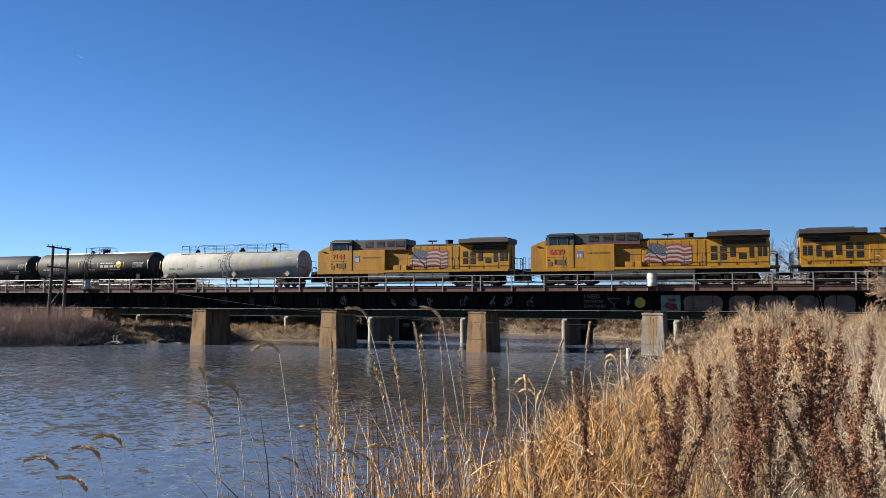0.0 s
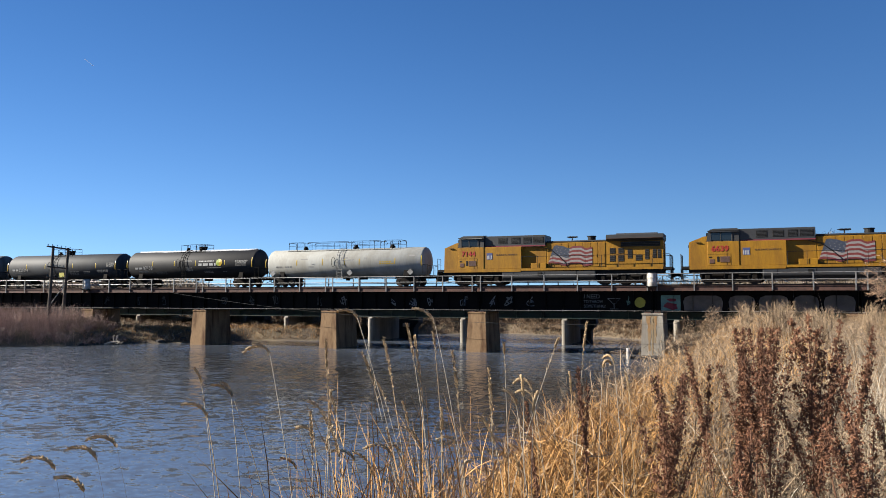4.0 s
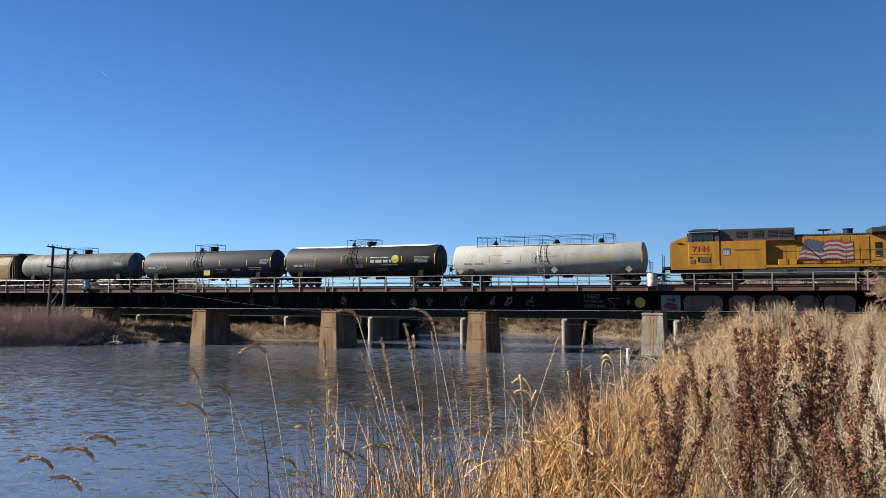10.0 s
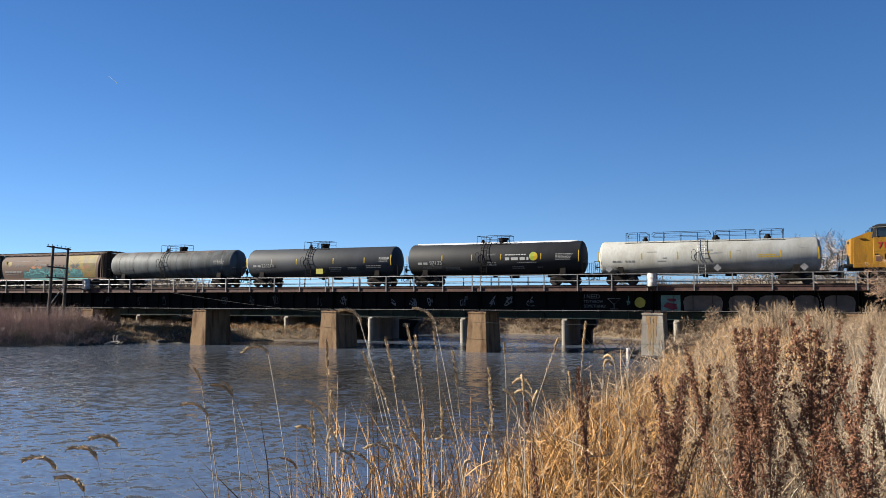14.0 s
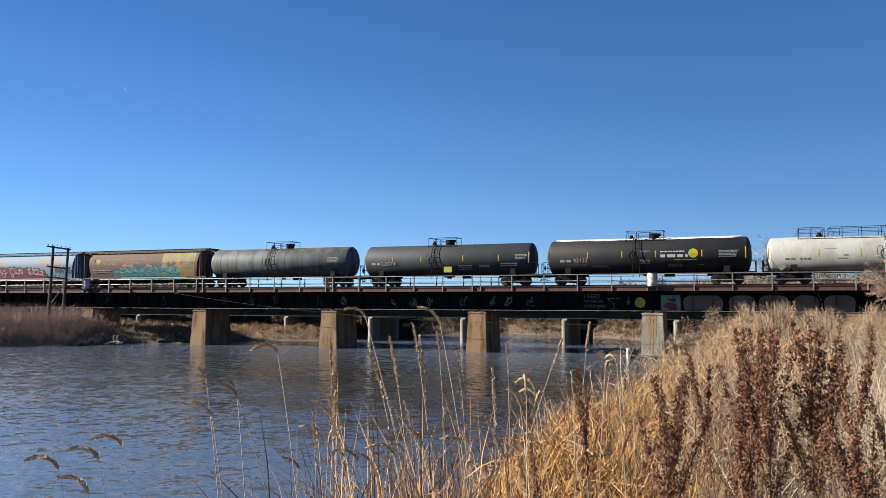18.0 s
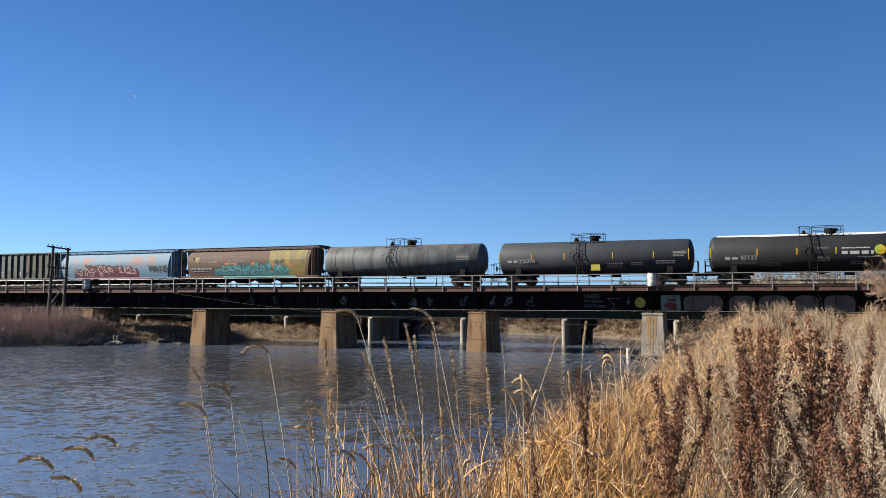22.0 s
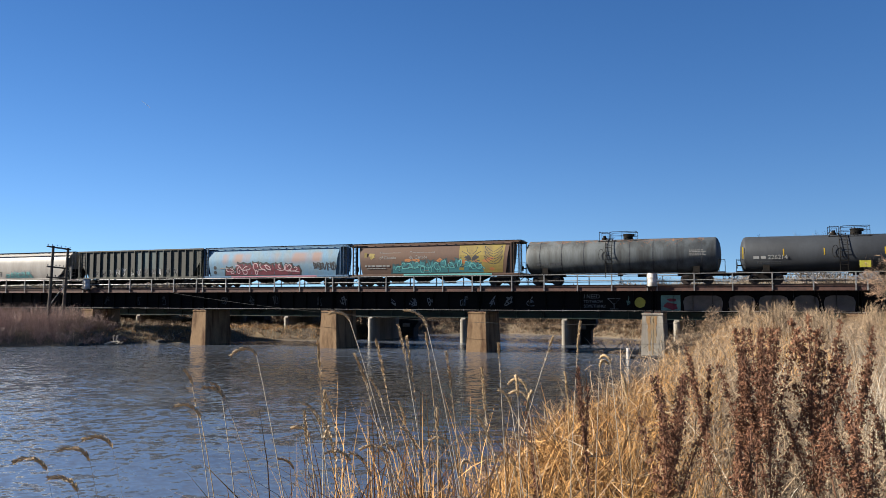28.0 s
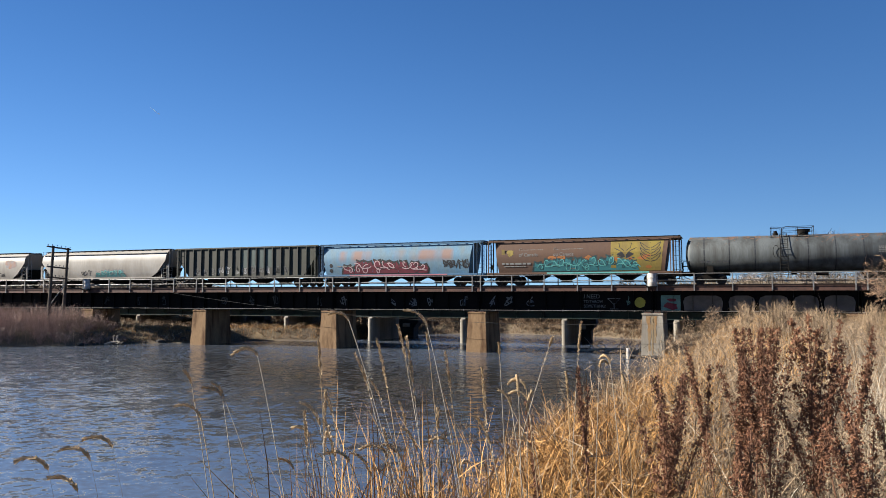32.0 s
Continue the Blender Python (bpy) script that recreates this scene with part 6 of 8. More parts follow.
def pole_pair():
    r = root("utility_pole", -69.7, 62.5, 0, label="weathered wooden twin utility pole with crossarms and braces", category="utility pole")
    g = [float(ground_height(-69.7 + dx, 62.5 + dy)) for dx, dy in ((0, 0), (-0.6, 2.6))]
    a0, a1 = Vector((-0.35, 0, g[0] - 0.3)), Vector((0.15, 0, 10.75))
    b0, b1 = Vector((-1.05, 2.6, g[1] - 0.3)), Vector((-0.5, 2.6, 10.68))
    for p, q in ((a0, a1), (b0, b1)):
        bm = bmesh.new()
        cyl(bm, p, q, 0.19, 12, 0.14)
        part("pole", bm, M["wood"], r)
    def at(t, k):
        return (a0.lerp(a1, t) if k == 0 else b0.lerp(b1, t))
    for t, over in ((0.985, 0.30), (0.76, 0.22), (0.64, 0.2)):
        p, q = at(t, 0), at(t, 1)
        d = (q - p) * over
        bm = bmesh.new()
        cyl(bm, p - d + Vector((0, -0.2, 0)), q + d + Vector((0, -0.2, 0)), 0.085, 4)
        arm = part("crossarm", bm, M["wood"], r)
        for k in range(6):
            bm = bmesh.new()
            c = (p - d).lerp(q + d, 0.04 + 0.184 * k) + Vector((0, -0.2, 0.06))
            cyl(bm, c, c + Vector((0, 0, 0.12)), 0.02, 6)
            cyl(bm, c + Vector((0, 0, 0.12)), c + Vector((0, 0, 0.24)), 0.06, 8, 0.035)
            part("insulator", bm, M["glass"], arm)
    bm = bmesh.new()
    tube(bm, [at(0.30, 0) + Vector((0, -0.15, 0)), at(0.56, 1) + Vector((0, -0.15, 0))], 0.05)
    part("brace", bm, M["galv"], r, "pale diagonal brace")
    bm = bmesh.new()
    tube(bm, [at(0.40, 1) + Vector((0, 0.15, 0)), at(0.60, 0) + Vector((0, 0.15, 0))], 0.04)
    part("brace", bm, M["wood"], r)


pole_pair()


# ---------------- road bridge behind ----------------
def road_bridge():
    r = root("road_bridge", 0, 84.4, 0, label="green steel-girder road bridge on pale concrete piers behind the railway", category="road bridge")
    for y in (-3.6, 0.0, 3.6):
        bm = bmesh.new()
        box(bm, -140, 60, y - 0.012, y + 0.012, 2.85, 3.95)
        g = part("girder", bm, M["green_steel"], r)
        for z in (2.808, 3.952):
            bm = bmesh.new()
            box(bm, -140, 60, y - 0.2, y + 0.2, z, z + 0.04)
            part("flange", bm, M["green_steel"], g)
        if y < -3:
            for i in range(66):
                bm = bmesh.new()
                xx = -139 + 3 * i
                box(bm, xx - 0.01, xx + 0.01, y - 0.16, y - 0.013, 2.87, 3.94)
                part("stiffener", bm, M["green_steel"], g)
    bm = bmesh.new()
    box(bm, -140, 60, -4.4, 4.4, 4.0, 4.25, 0.02)
    part("deck", bm, M["pale_concrete"], r)
    for y in (-4.3, 4.3):
        bm = bmesh.new()
        box(bm, -140, 60, y - 0.12, y + 0.12, 4.253, 4.95, 0.03)
        part("parapet", bm, M["pale_concrete"], r)
    for k in range(14):
        x = -120.2 + 11.5 * k
        bm = bmesh.new()
        n = 8
        out = [(0.32 * math.cos(math.pi + math.pi * i / n), -3.7 + 0.32 * math.sin(math.pi + math.pi * i / n)) for i in range(n + 1)]
        out += [(-u, -v) for u, v in out]
        prism(bm, out, lambda u, v, w, x=x: Vector((x + u, v, w)), (-1.6, 2.62))
        part("pier", bm, M["pale_concrete"], r, "pale concrete wall pier with rounded nose", smooth=True)
        bm = bmesh.new()
        for y in (-3.6, 0.0, 3.6):
            box(bm, x - 0.25, x + 0.25, y - 0.2, y + 0.2, 2.623, 2.805)
        part("bearing", bm, M["white_paint"], r)


road_bridge()


def old_pier(x, y):
    r = root("old_pier", x, y, 0, label="dark hammerhead concrete pier of an older bridge behind", category="bridge pier", group="old bridge piers")
    bm = bmesh.new()
    prism(bm, [(-1.0, -1.5), (1.0, -1.5), (1.0, 1.2), (1.7, 1.9), (1.7, 2.55), (-1.7, 2.55), (-1.7, 1.9), (-1.0, 1.2)], xz, (-0.8, 0.8))
    bmesh.ops.bevel(bm, geom=list(bm.edges), offset=0.05, segments=1, affect="EDGES")
    part("shaft", bm, M["dark_concrete"], r)
    bm = bmesh.new()
    box(bm, -0.5, 0.5, -0.82, -0.803, 1.3, 1.75)
    part("pale_patch", bm, M["white_paint"], r, "small white patch on the pier face")


# darker concrete tone, used for the rear piers and the river stones
M["dark_concrete"] = mat("plain_dark_concrete", (0.10, 0.085, 0.07), 0.95, vary=0.35, scale=1.2, tint=(0.06, 0.05, 0.045), streak=0.3)
for x in (-97, -85.5, -62.5, -51, -39.3, -16.6, -5.5):
    old_pier(x, 91.0)


# ---------------- track beyond the bridge ----------------
def open_track(name, x0, x1):
    bm = bmesh.new()
    prism(bm, [(-2.6, 5.2), (2.6, 5.2), (1.7, 5.88), (-1.7, 5.88)], lambda u, v, w: Vector((w, TRACK_Y + u, v)), (x0, x1))
    bed = tagged(part(name, bm, M["ballast"]), "grey crushed-stone track bed", "track", kind="structure")
    n = int((x1 - x0) / 0.6)
    bm = bmesh.new()
    box(bm, -0.11, 0.11, -1.3, 1.3, -0.02, 0.12)
    first = part("sleeper", bm, M["sleeper"], bed)
    first.location = (x0 + 0.3, TRACK_Y, 5.882)
    for i in range(1, min(n, 290)):
        again(first, pose(x0 + 0.3 + i * (x1 - x0) / n, TRACK_Y, 5.882), bed)
    for y in (-0.755, 0.755):
        bm = bmesh.new()
        box(bm, x0, x1, TRACK_Y + y - 0.035, TRACK_Y + y + 0.035, 6.003, 6.199)
        part("running_rail", bm, M["rail"], bed)


M["ballast"] = mat("ballast", (0.22, 0.20, 0.18), 0.95, vary=0.5, scale=9, bump=1.0, bump_scale=25)
open_track("track_bed_west", -240, -116.05)
open_track("track_bed_east", 25.25, 160)


# ---------------- vapour trail high up ----------------
def vapour_trail():
    m = bpy.data.materials.new("vapour")
    m.use_nodes = True
    b = m.node_tree.nodes["Principled BSDF"]
    b.inputs["Base Color"].default_value = (0.66, 0.66, 0.66, 1)
    b.inputs["Roughness"].default_value = 1.0
    # ice crystals pass the sunlight on
    through_it = m.node_tree.nodes.new("ShaderNodeBsdfTranslucent")
    through_it.inputs["Color"].default_value = (0.26, 0.26, 0.26, 1)
    both = m.node_tree.nodes.new("ShaderNodeAddShader")
    m.node_tree.links.new(b.outputs[0], both.inputs[0])
    m.node_tree.links.new(through_it.outputs[0], both.inputs[1])
    m.node_tree.links.new(both.outputs[0], m.node_tree.nodes["Material Output"].inputs["Surface"])
    bm = bmesh.new()
    rng = random.Random(6)
    pts = [(x, 0, 0.35 * rng.uniform(-1, 1)) for x in np.linspace(-19, 19, 14)]
    for i, (p, q) in enumerate(zip(pts, pts[1:])):
        cyl(bm, p, q, 0.3 + 0.7 * i / 13, 8, 0.3 + 0.7 * (i + 1) / 13)
    ob = part("vapour_trail", bm, m, smooth=True)
    return tagged(ob, "short white vapour trail high in the clear sky", "vapour trail")


TRAIL = vapour_trail()


# ---------------- dry plants ----------------
def leaf_mat(name, a, b, spread=0.35):
    m = mat(name, a, 0.75, vary=0.2, scale=2.5, tint=b, islands=spread, spec=0.3)
    return m


M.update(
    straw=leaf_mat("golden_straw", (0.69, 0.38, 0.13), (0.47, 0.235, 0.068), 0.6),
    pale_straw=leaf_mat("pale_straw", (0.50, 0.36, 0.225), (0.33, 0.22, 0.13), 0.6),
    brush=leaf_mat("grey_brown_stems", (0.47, 0.345, 0.22), (0.26, 0.18, 0.11), 0.6),
    dock=leaf_mat("dock_seed_brown", (0.38, 0.175, 0.092), (0.22, 0.098, 0.053), 0.45),
    dock_stem=leaf_mat("dock_stem", (0.30, 0.15, 0.08), (0.2, 0.1, 0.06), 0.2),
    seed=leaf_mat("grass_seed", (0.80, 0.59, 0.34), (0.60, 0.40, 0.20), 0.4),
    willow=leaf_mat("willow_twigs", (0.66, 0.44, 0.36), (0.40, 0.25, 0.20), 0.5),
    tan_twig=leaf_mat("tan_twigs", (0.50, 0.33, 0.21), (0.38, 0.24, 0.15), 0.35),
    twig=leaf_mat("bare_twigs", (0.62, 0.53, 0.45), (0.48, 0.39, 0.32), 0.3),
    bark=mat("bark", (0.16, 0.12, 0.09), 0.9, vary=0.4, scale=4, bump=0.5),
    pale_brushwood=leaf_mat("pale_brushwood", (0.40, 0.32, 0.23), (0.28, 0.21, 0.15), 0.4),
    bank_straw=leaf_mat("bank_straw", (0.40, 0.27, 0.16), (0.25, 0.16, 0.095), 0.5),
    bleached=leaf_mat("bleached_stems", (0.68, 0.60, 0.48), (0.55, 0.45, 0.32), 0.3),
    woods=leaf_mat("far_woods", (0.25, 0.17, 0.11), (0.18, 0.12, 0.085), 0.35),
    bank_brush=leaf_mat("bank_brush", (0.21, 0.13, 0.085), (0.13, 0.08, 0.05), 0.4),
    drift=mat("driftwood", (0.72, 0.63, 0.50), 0.85, vary=0.3, scale=4, streak=0.3, bump=0.4),
)
RNG = np.random.default_rng(5)


def blades_mesh(name, base, height, lean, width, material, curl=0.35, turn=None):
    """Tapered bending blades. base (n, 3), height (n), lean (n, 2): how far the tip goes sideways, in heights."""
    n = len(base)
    t = np.array([0.0, 0.35, 0.7, 1.0])
    turn = RNG.uniform(0, np.pi, n) if turn is None else turn
    side = np.stack([np.cos(turn), np.sin(turn), np.zeros(n)], 1)
    v = np.zeros((n, 7, 3))
    k = 0
    for i, s in enumerate(t):
        bend = s * (1 - curl) + s * s * curl
        c = base.copy()
        c[:, :2] += lean * (height * bend * s)[:, None]
        c[:, 2] += height * (s - 0.45 * s * s * np.hypot(lean[:, 0], lean[:, 1]))
        if i < 3:
            w = (width * (1 - 0.45 * s) / 2)[:, None]
            v[:, k], v[:, k + 1] = c - side * w, c + side * w
            k += 2
        else:
            v[:, k] = c
    f = np.array([(0, 1, 3), (0, 3, 2), (2, 3, 5), (2, 5, 4), (4, 5, 6)])
    idx = (np.arange(n)[:, None, None] * 7 + f[None]).reshape(-1)
    me = bpy.data.meshes.new(name)
    me.vertices.add(n * 7)
    me.vertices.foreach_set("co", v.ravel())
    me.loops.add(len(idx))
    me.loops.foreach_set("vertex_index", idx.astype(np.int32))
    me.polygons.add(len(idx) // 3)
    me.polygons.foreach_set("loop_start", np.arange(0, len(idx), 3, dtype=np.int32))
    me.update(calc_edges=True)
    me.materials.append(material)
    return me


def scatter(n, x0, x1, y0, y1, keep):
    """About n places in a rectangle where keep(x, y) allows."""
    x, y = RNG.uniform(x0, x1, n), RNG.uniform(y0, y1, n)
    ok = keep(x, y)
    return x[ok], y[ok]


def grass(name, label, x, y, h0, h1, w, lean, material, category="grass", clump=0.0, wind=(0.1, -0.02), curl=0.35, hscale=None):
    n = len(x)
    z = ground_height(x, y) - 0.03
    h = RNG.uniform(h0, h1, n) * (0.72 + 0.4 * np.sin(x * 1.9 + 2 * np.sin(y * 1.1)) ** 2)
    if hscale is not None:
        h = h * hscale(x, y)
    l = RNG.normal(0, lean, (n, 2)) + np.array(wind)
    me = blades_mesh(name, np.stack([x, y, z], 1), h, l, RNG.uniform(0.6, 1.3, n) * w, material, curl)
    return tagged(new(name, me), label, category, kind="stuff")


def curls(name, label, x, y, z, length, width, material, category="grass", flat=0.6, bend=0.7):
    """Crumpled dry leaves and broken stems lying every way through the sward."""
    n = len(x)
    base = np.stack([x, y, ground_height(x, y) + z], 1)
    d = RNG.normal(0, 1, (n, 3)) * np.array([1, 1, flat])
    d /= np.linalg.norm(d, axis=1)[:, None]
    c = RNG.normal(0, bend, (n, 3)) * 0.7
    side = np.cross(d, RNG.normal(0, 1, (n, 3)))
    side /= np.linalg.norm(side, axis=1)[:, None] + 1e-6
    L, w = (length * RNG.uniform(0.5, 1.4, n))[:, None], (width * RNG.uniform(0.6, 1.4, n))[:, None]
    v = np.zeros((n, 7, 3))
    for i, s in enumerate((0.0, 0.35, 0.7, 1.0)):
        p = base + d * L * s + c * L * s * s * 0.6
        if i < 3:
            v[:, 2 * i], v[:, 2 * i + 1] = p - side * w / 2 * (1 - 0.4 * s), p + side * w / 2 * (1 - 0.4 * s)
        else:
            v[:, 6] = p
    f = np.array([(0, 1, 3), (0, 3, 2), (2, 3, 5), (2, 5, 4), (4, 5, 6)])
    idx = (np.arange(n)[:, None, None] * 7 + f[None]).reshape(-1)
    me = bpy.data.meshes.new(name)
    me.vertices.add(n * 7)
    me.vertices.foreach_set("co", v.ravel())
    me.loops.add(len(idx))
    me.loops.foreach_set("vertex_index", idx.astype(np.int32))
    me.polygons.add(len(idx) // 3)
    me.polygons.foreach_set("loop_start", np.arange(0, len(idx), 3, dtype=np.int32))
    me.update(calc_edges=True)
    me.materials.append(material)
    return tagged(new(name, me), label, category, kind="stuff")


def near_bank(x, y):
    return (river_distance(x, y) > 0.25) & (np.hypot(x, y) > 2.3)


def clumpy(x, y, f=1.3, level=0.0):
    return np.sin(x * f + 1.7 * np.sin(y * f * 0.6)) * np.sin(y * f * 1.1 + 1.3 * np.sin(x * f * 0.8)) > RNG.uniform(-1, 1, len(x)) * 0.8 + level


def build_near_grass():
    # golden grass along the edge of the bank
    x, y = scatter(44000, -4.5, 2.0, 3.0, 16, lambda x, y: near_bank(x, y) & (river_distance(x, y) < 4.2) & clumpy(x, y, 1.8, -0.2) & (x < -0.12 * y + 0.6) & (x > -0.31 * y + 0.15))
    grass("golden_grass", "thick golden dry grass on the bank's edge", x, y, 0.35, 0.85, 0.0065, 0.5, M["straw"], curl=0.6)
    # the clump that leans out over the water
    x = np.concatenate([RNG.normal(-1.5, 0.16, 230), RNG.normal(-1.25, 0.2, 300), RNG.normal(-1.75, 0.25, 90)])
    y = np.concatenate([RNG.normal(3.3, 0.2, 230), RNG.normal(3.9, 0.3, 300), RNG.normal(3.3, 0.3, 90)])
    grass("golden_grass", "loose clump of tall golden grass leaning over the water", x, y, 0.6, 1.2, 0.008, 0.26, M["straw"], curl=0.6, wind=(-0.06, 0))
    x = np.concatenate([RNG.normal(-1.42, 0.15, 260), RNG.normal(-1.85, 0.2, 90), RNG.normal(-1.0, 0.2, 200)])
    y = np.concatenate([RNG.normal(3.2, 0.2, 260), RNG.normal(3.1, 0.2, 90), RNG.normal(3.4, 0.25, 200)])
    grass("golden_grass", "broad golden leaves bending over at the foot of the tall stalks", x, y, 0.55, 1.0, 0.013, 0.5, M["straw"], curl=0.9, wind=(-0.1, 0))
    x, y = scatter(22000, -4.2, 1.2, 3.6, 11, lambda x, y: near_bank(x, y) & (x > -0.31 * y + 0.1) & (x < -0.06 * y + 0.3))
    grass("golden_grass", "dense orange-gold dry grass over the bank", x, y, 0.45, 0.95, 0.007, 0.5, M["straw"], curl=0.7, wind=(0.0, -0.1))
    x, y = scatter(36000, -8, 4, 14, 66, lambda x, y: near_bank(x, y) & (river_distance(x, y) < 7) & clumpy(x, y, 1.1, -0.4))
    grass("golden_grass", "golden dry grass farther along the river bank", x, y, 0.4, 0.95, 0.010, 0.5, M["straw"], curl=0.6)
    # pale fine brush over the flat top of the bank
    x, y = scatter(90000, -2.5, 26, 9, 66, lambda x, y: near_bank(x, y) & (river_distance(x, y) > 2.0) & clumpy(x, y, 0.9, -0.55))
    grass("pale_grass", "tall pale beige dry grass covering the flat bank", x, y, 0.35, 1.15, 0.0065, 0.95, M["pale_straw"], curl=0.8)
    x, y = scatter(1500, -1.5, 24, 12, 60, lambda x, y: near_bank(x, y) & (river_distance(x, y) > 3.0) & clumpy(x, y, 0.5, 0.0))
    grass("tall_stems", "thin pale weed stems standing above the grass", x, y, 1.2, 1.75, 0.007, 0.5, M["pale_straw"], "weed stems")
    x, y = scatter(330, -0.5, 4.5, 2.8, 8, lambda x, y: near_bank(x, y))
    grass("tall_stems", "pale bare weed stems among the dock plants", x, y, 0.6, 1.3, 0.009, 0.36, M["bleached"], "weed stems", curl=0.0)
    x, y = scatter(170, 0.7, 3.4, 4.5, 9.5, lambda x, y: near_bank(x, y) & (x > 0.06 * y + 0.2))
    grass("tall_stems", "bleached thin weed stems above the sward", x, y, 1.35, 1.9, 0.006, 0.35, M["bleached"], "weed stems", curl=0.5)
    x, y = scatter(900, -0.2, 1.6, 5.0, 9.5, lambda x, y: near_bank(x, y) & (x > 0.115 * y) & (x < 0.19 * y))
    grass("tall_stems", "tall bleached weed stems fanning out above the dock plants", x, y, 1.25, 1.85, 0.0045, 0.3, M["bleached"], "weed stems", curl=0.4)
    # matted stems close to the camera
    x, y = scatter(26000, -2.2, 6.5, 2.4, 10.5, lambda x, y: near_bank(x, y) & (x > -0.25 * y + 0.2))
    grass("tangled_stems", "matted grey-brown dead stems on the near bank", x, y, 0.35, 1.0, 0.0036, 0.45, M["brush"], "dead stems", wind=(0.05, 0.0), curl=0.1)
    x, y = scatter(15000, -2.2, 7, 2.6, 12, lambda x, y: near_bank(x, y) & (x > -0.28 * y + 0.2) & clumpy(x, y, 2.2, -0.1))
    grass("pale_grass", "pale dry grass between the dock plants", x, y, 0.6, 1.25, 0.0036, 0.28, M["pale_straw"])
    x, y = scatter(150000, -4.4, 0.6, 3.1, 14, lambda x, y: near_bank(x, y) & (x > -0.31 * y + 0.1) & (x < -0.03 * y + 0.1) & (RNG.uniform(0, 1, len(x)) < 6.0 / (y + 1.0)))
    hump = 0.55 + 0.45 * np.sin(x * 2.3 + 1.5 * np.sin(y * 1.4)) ** 2
    curls("crumpled_grass", "crumpled golden leaves and broken stems of dry grass", x, y, RNG.uniform(0, 0.66, len(x)) * hump, 0.24, 0.005, M["straw"], flat=1.5, bend=0.6)
    x, y = scatter(17000, -4.4, 0.6, 3.1, 16, lambda x, y: near_bank(x, y) & (x > -0.31 * y + 0.1) & (x < 0.0 * y + 0.1) & (RNG.uniform(0, 1, len(x)) < 6.0 / (y + 1.0)))
    curls("crumpled_grass", "pale bleached leaves curled among the golden grass", x, y, RNG.uniform(0, 0.85, len(x)), 0.2, 0.006, M["pale_straw"], flat=1.6, bend=0.9)
    x, y = scatter(105000, -0.9, 6.0, 2.5, 10, lambda x, y: near_bank(x, y) & (x > -0.07 * y) & (x < 0.24 * y + 0.6) & (RNG.uniform(0, 1, len(x)) < 5.0 / (y + 1.0)))
    curls("crumpled_stems", "tangle of grey-brown broken stems and curled leaves", x, y, RNG.uniform(0, 0.85, len(x)) ** 0.9, 0.20, 0.0036, M["brush"], "dead stems", flat=1.4, bend=0.45)
    x, y = scatter(85000, -3, 20, 9, 46, lambda x, y: near_bank(x, y) & (river_distance(x, y) > 1.2) & (RNG.uniform(0, 1, len(x)) < 16.0 / (y + 4.0)))
    curls("crumpled_grass", "fluffy pale broken grass over the flat bank", x, y, RNG.uniform(0, 1.1, len(x)) ** 0.8, 0.2, 0.007, M["pale_straw"], flat=1.8, bend=0.5)
    # ground cover behind the camera and to its side, sparse
    x, y = scatter(6000, -6, 14, -14, 3, lambda x, y: near_bank(x, y))
    grass("golden_grass", "short dry grass on the trodden bank", x, y, 0.15, 0.5, 0.008, 0.4, M["straw"])


build_near_grass()


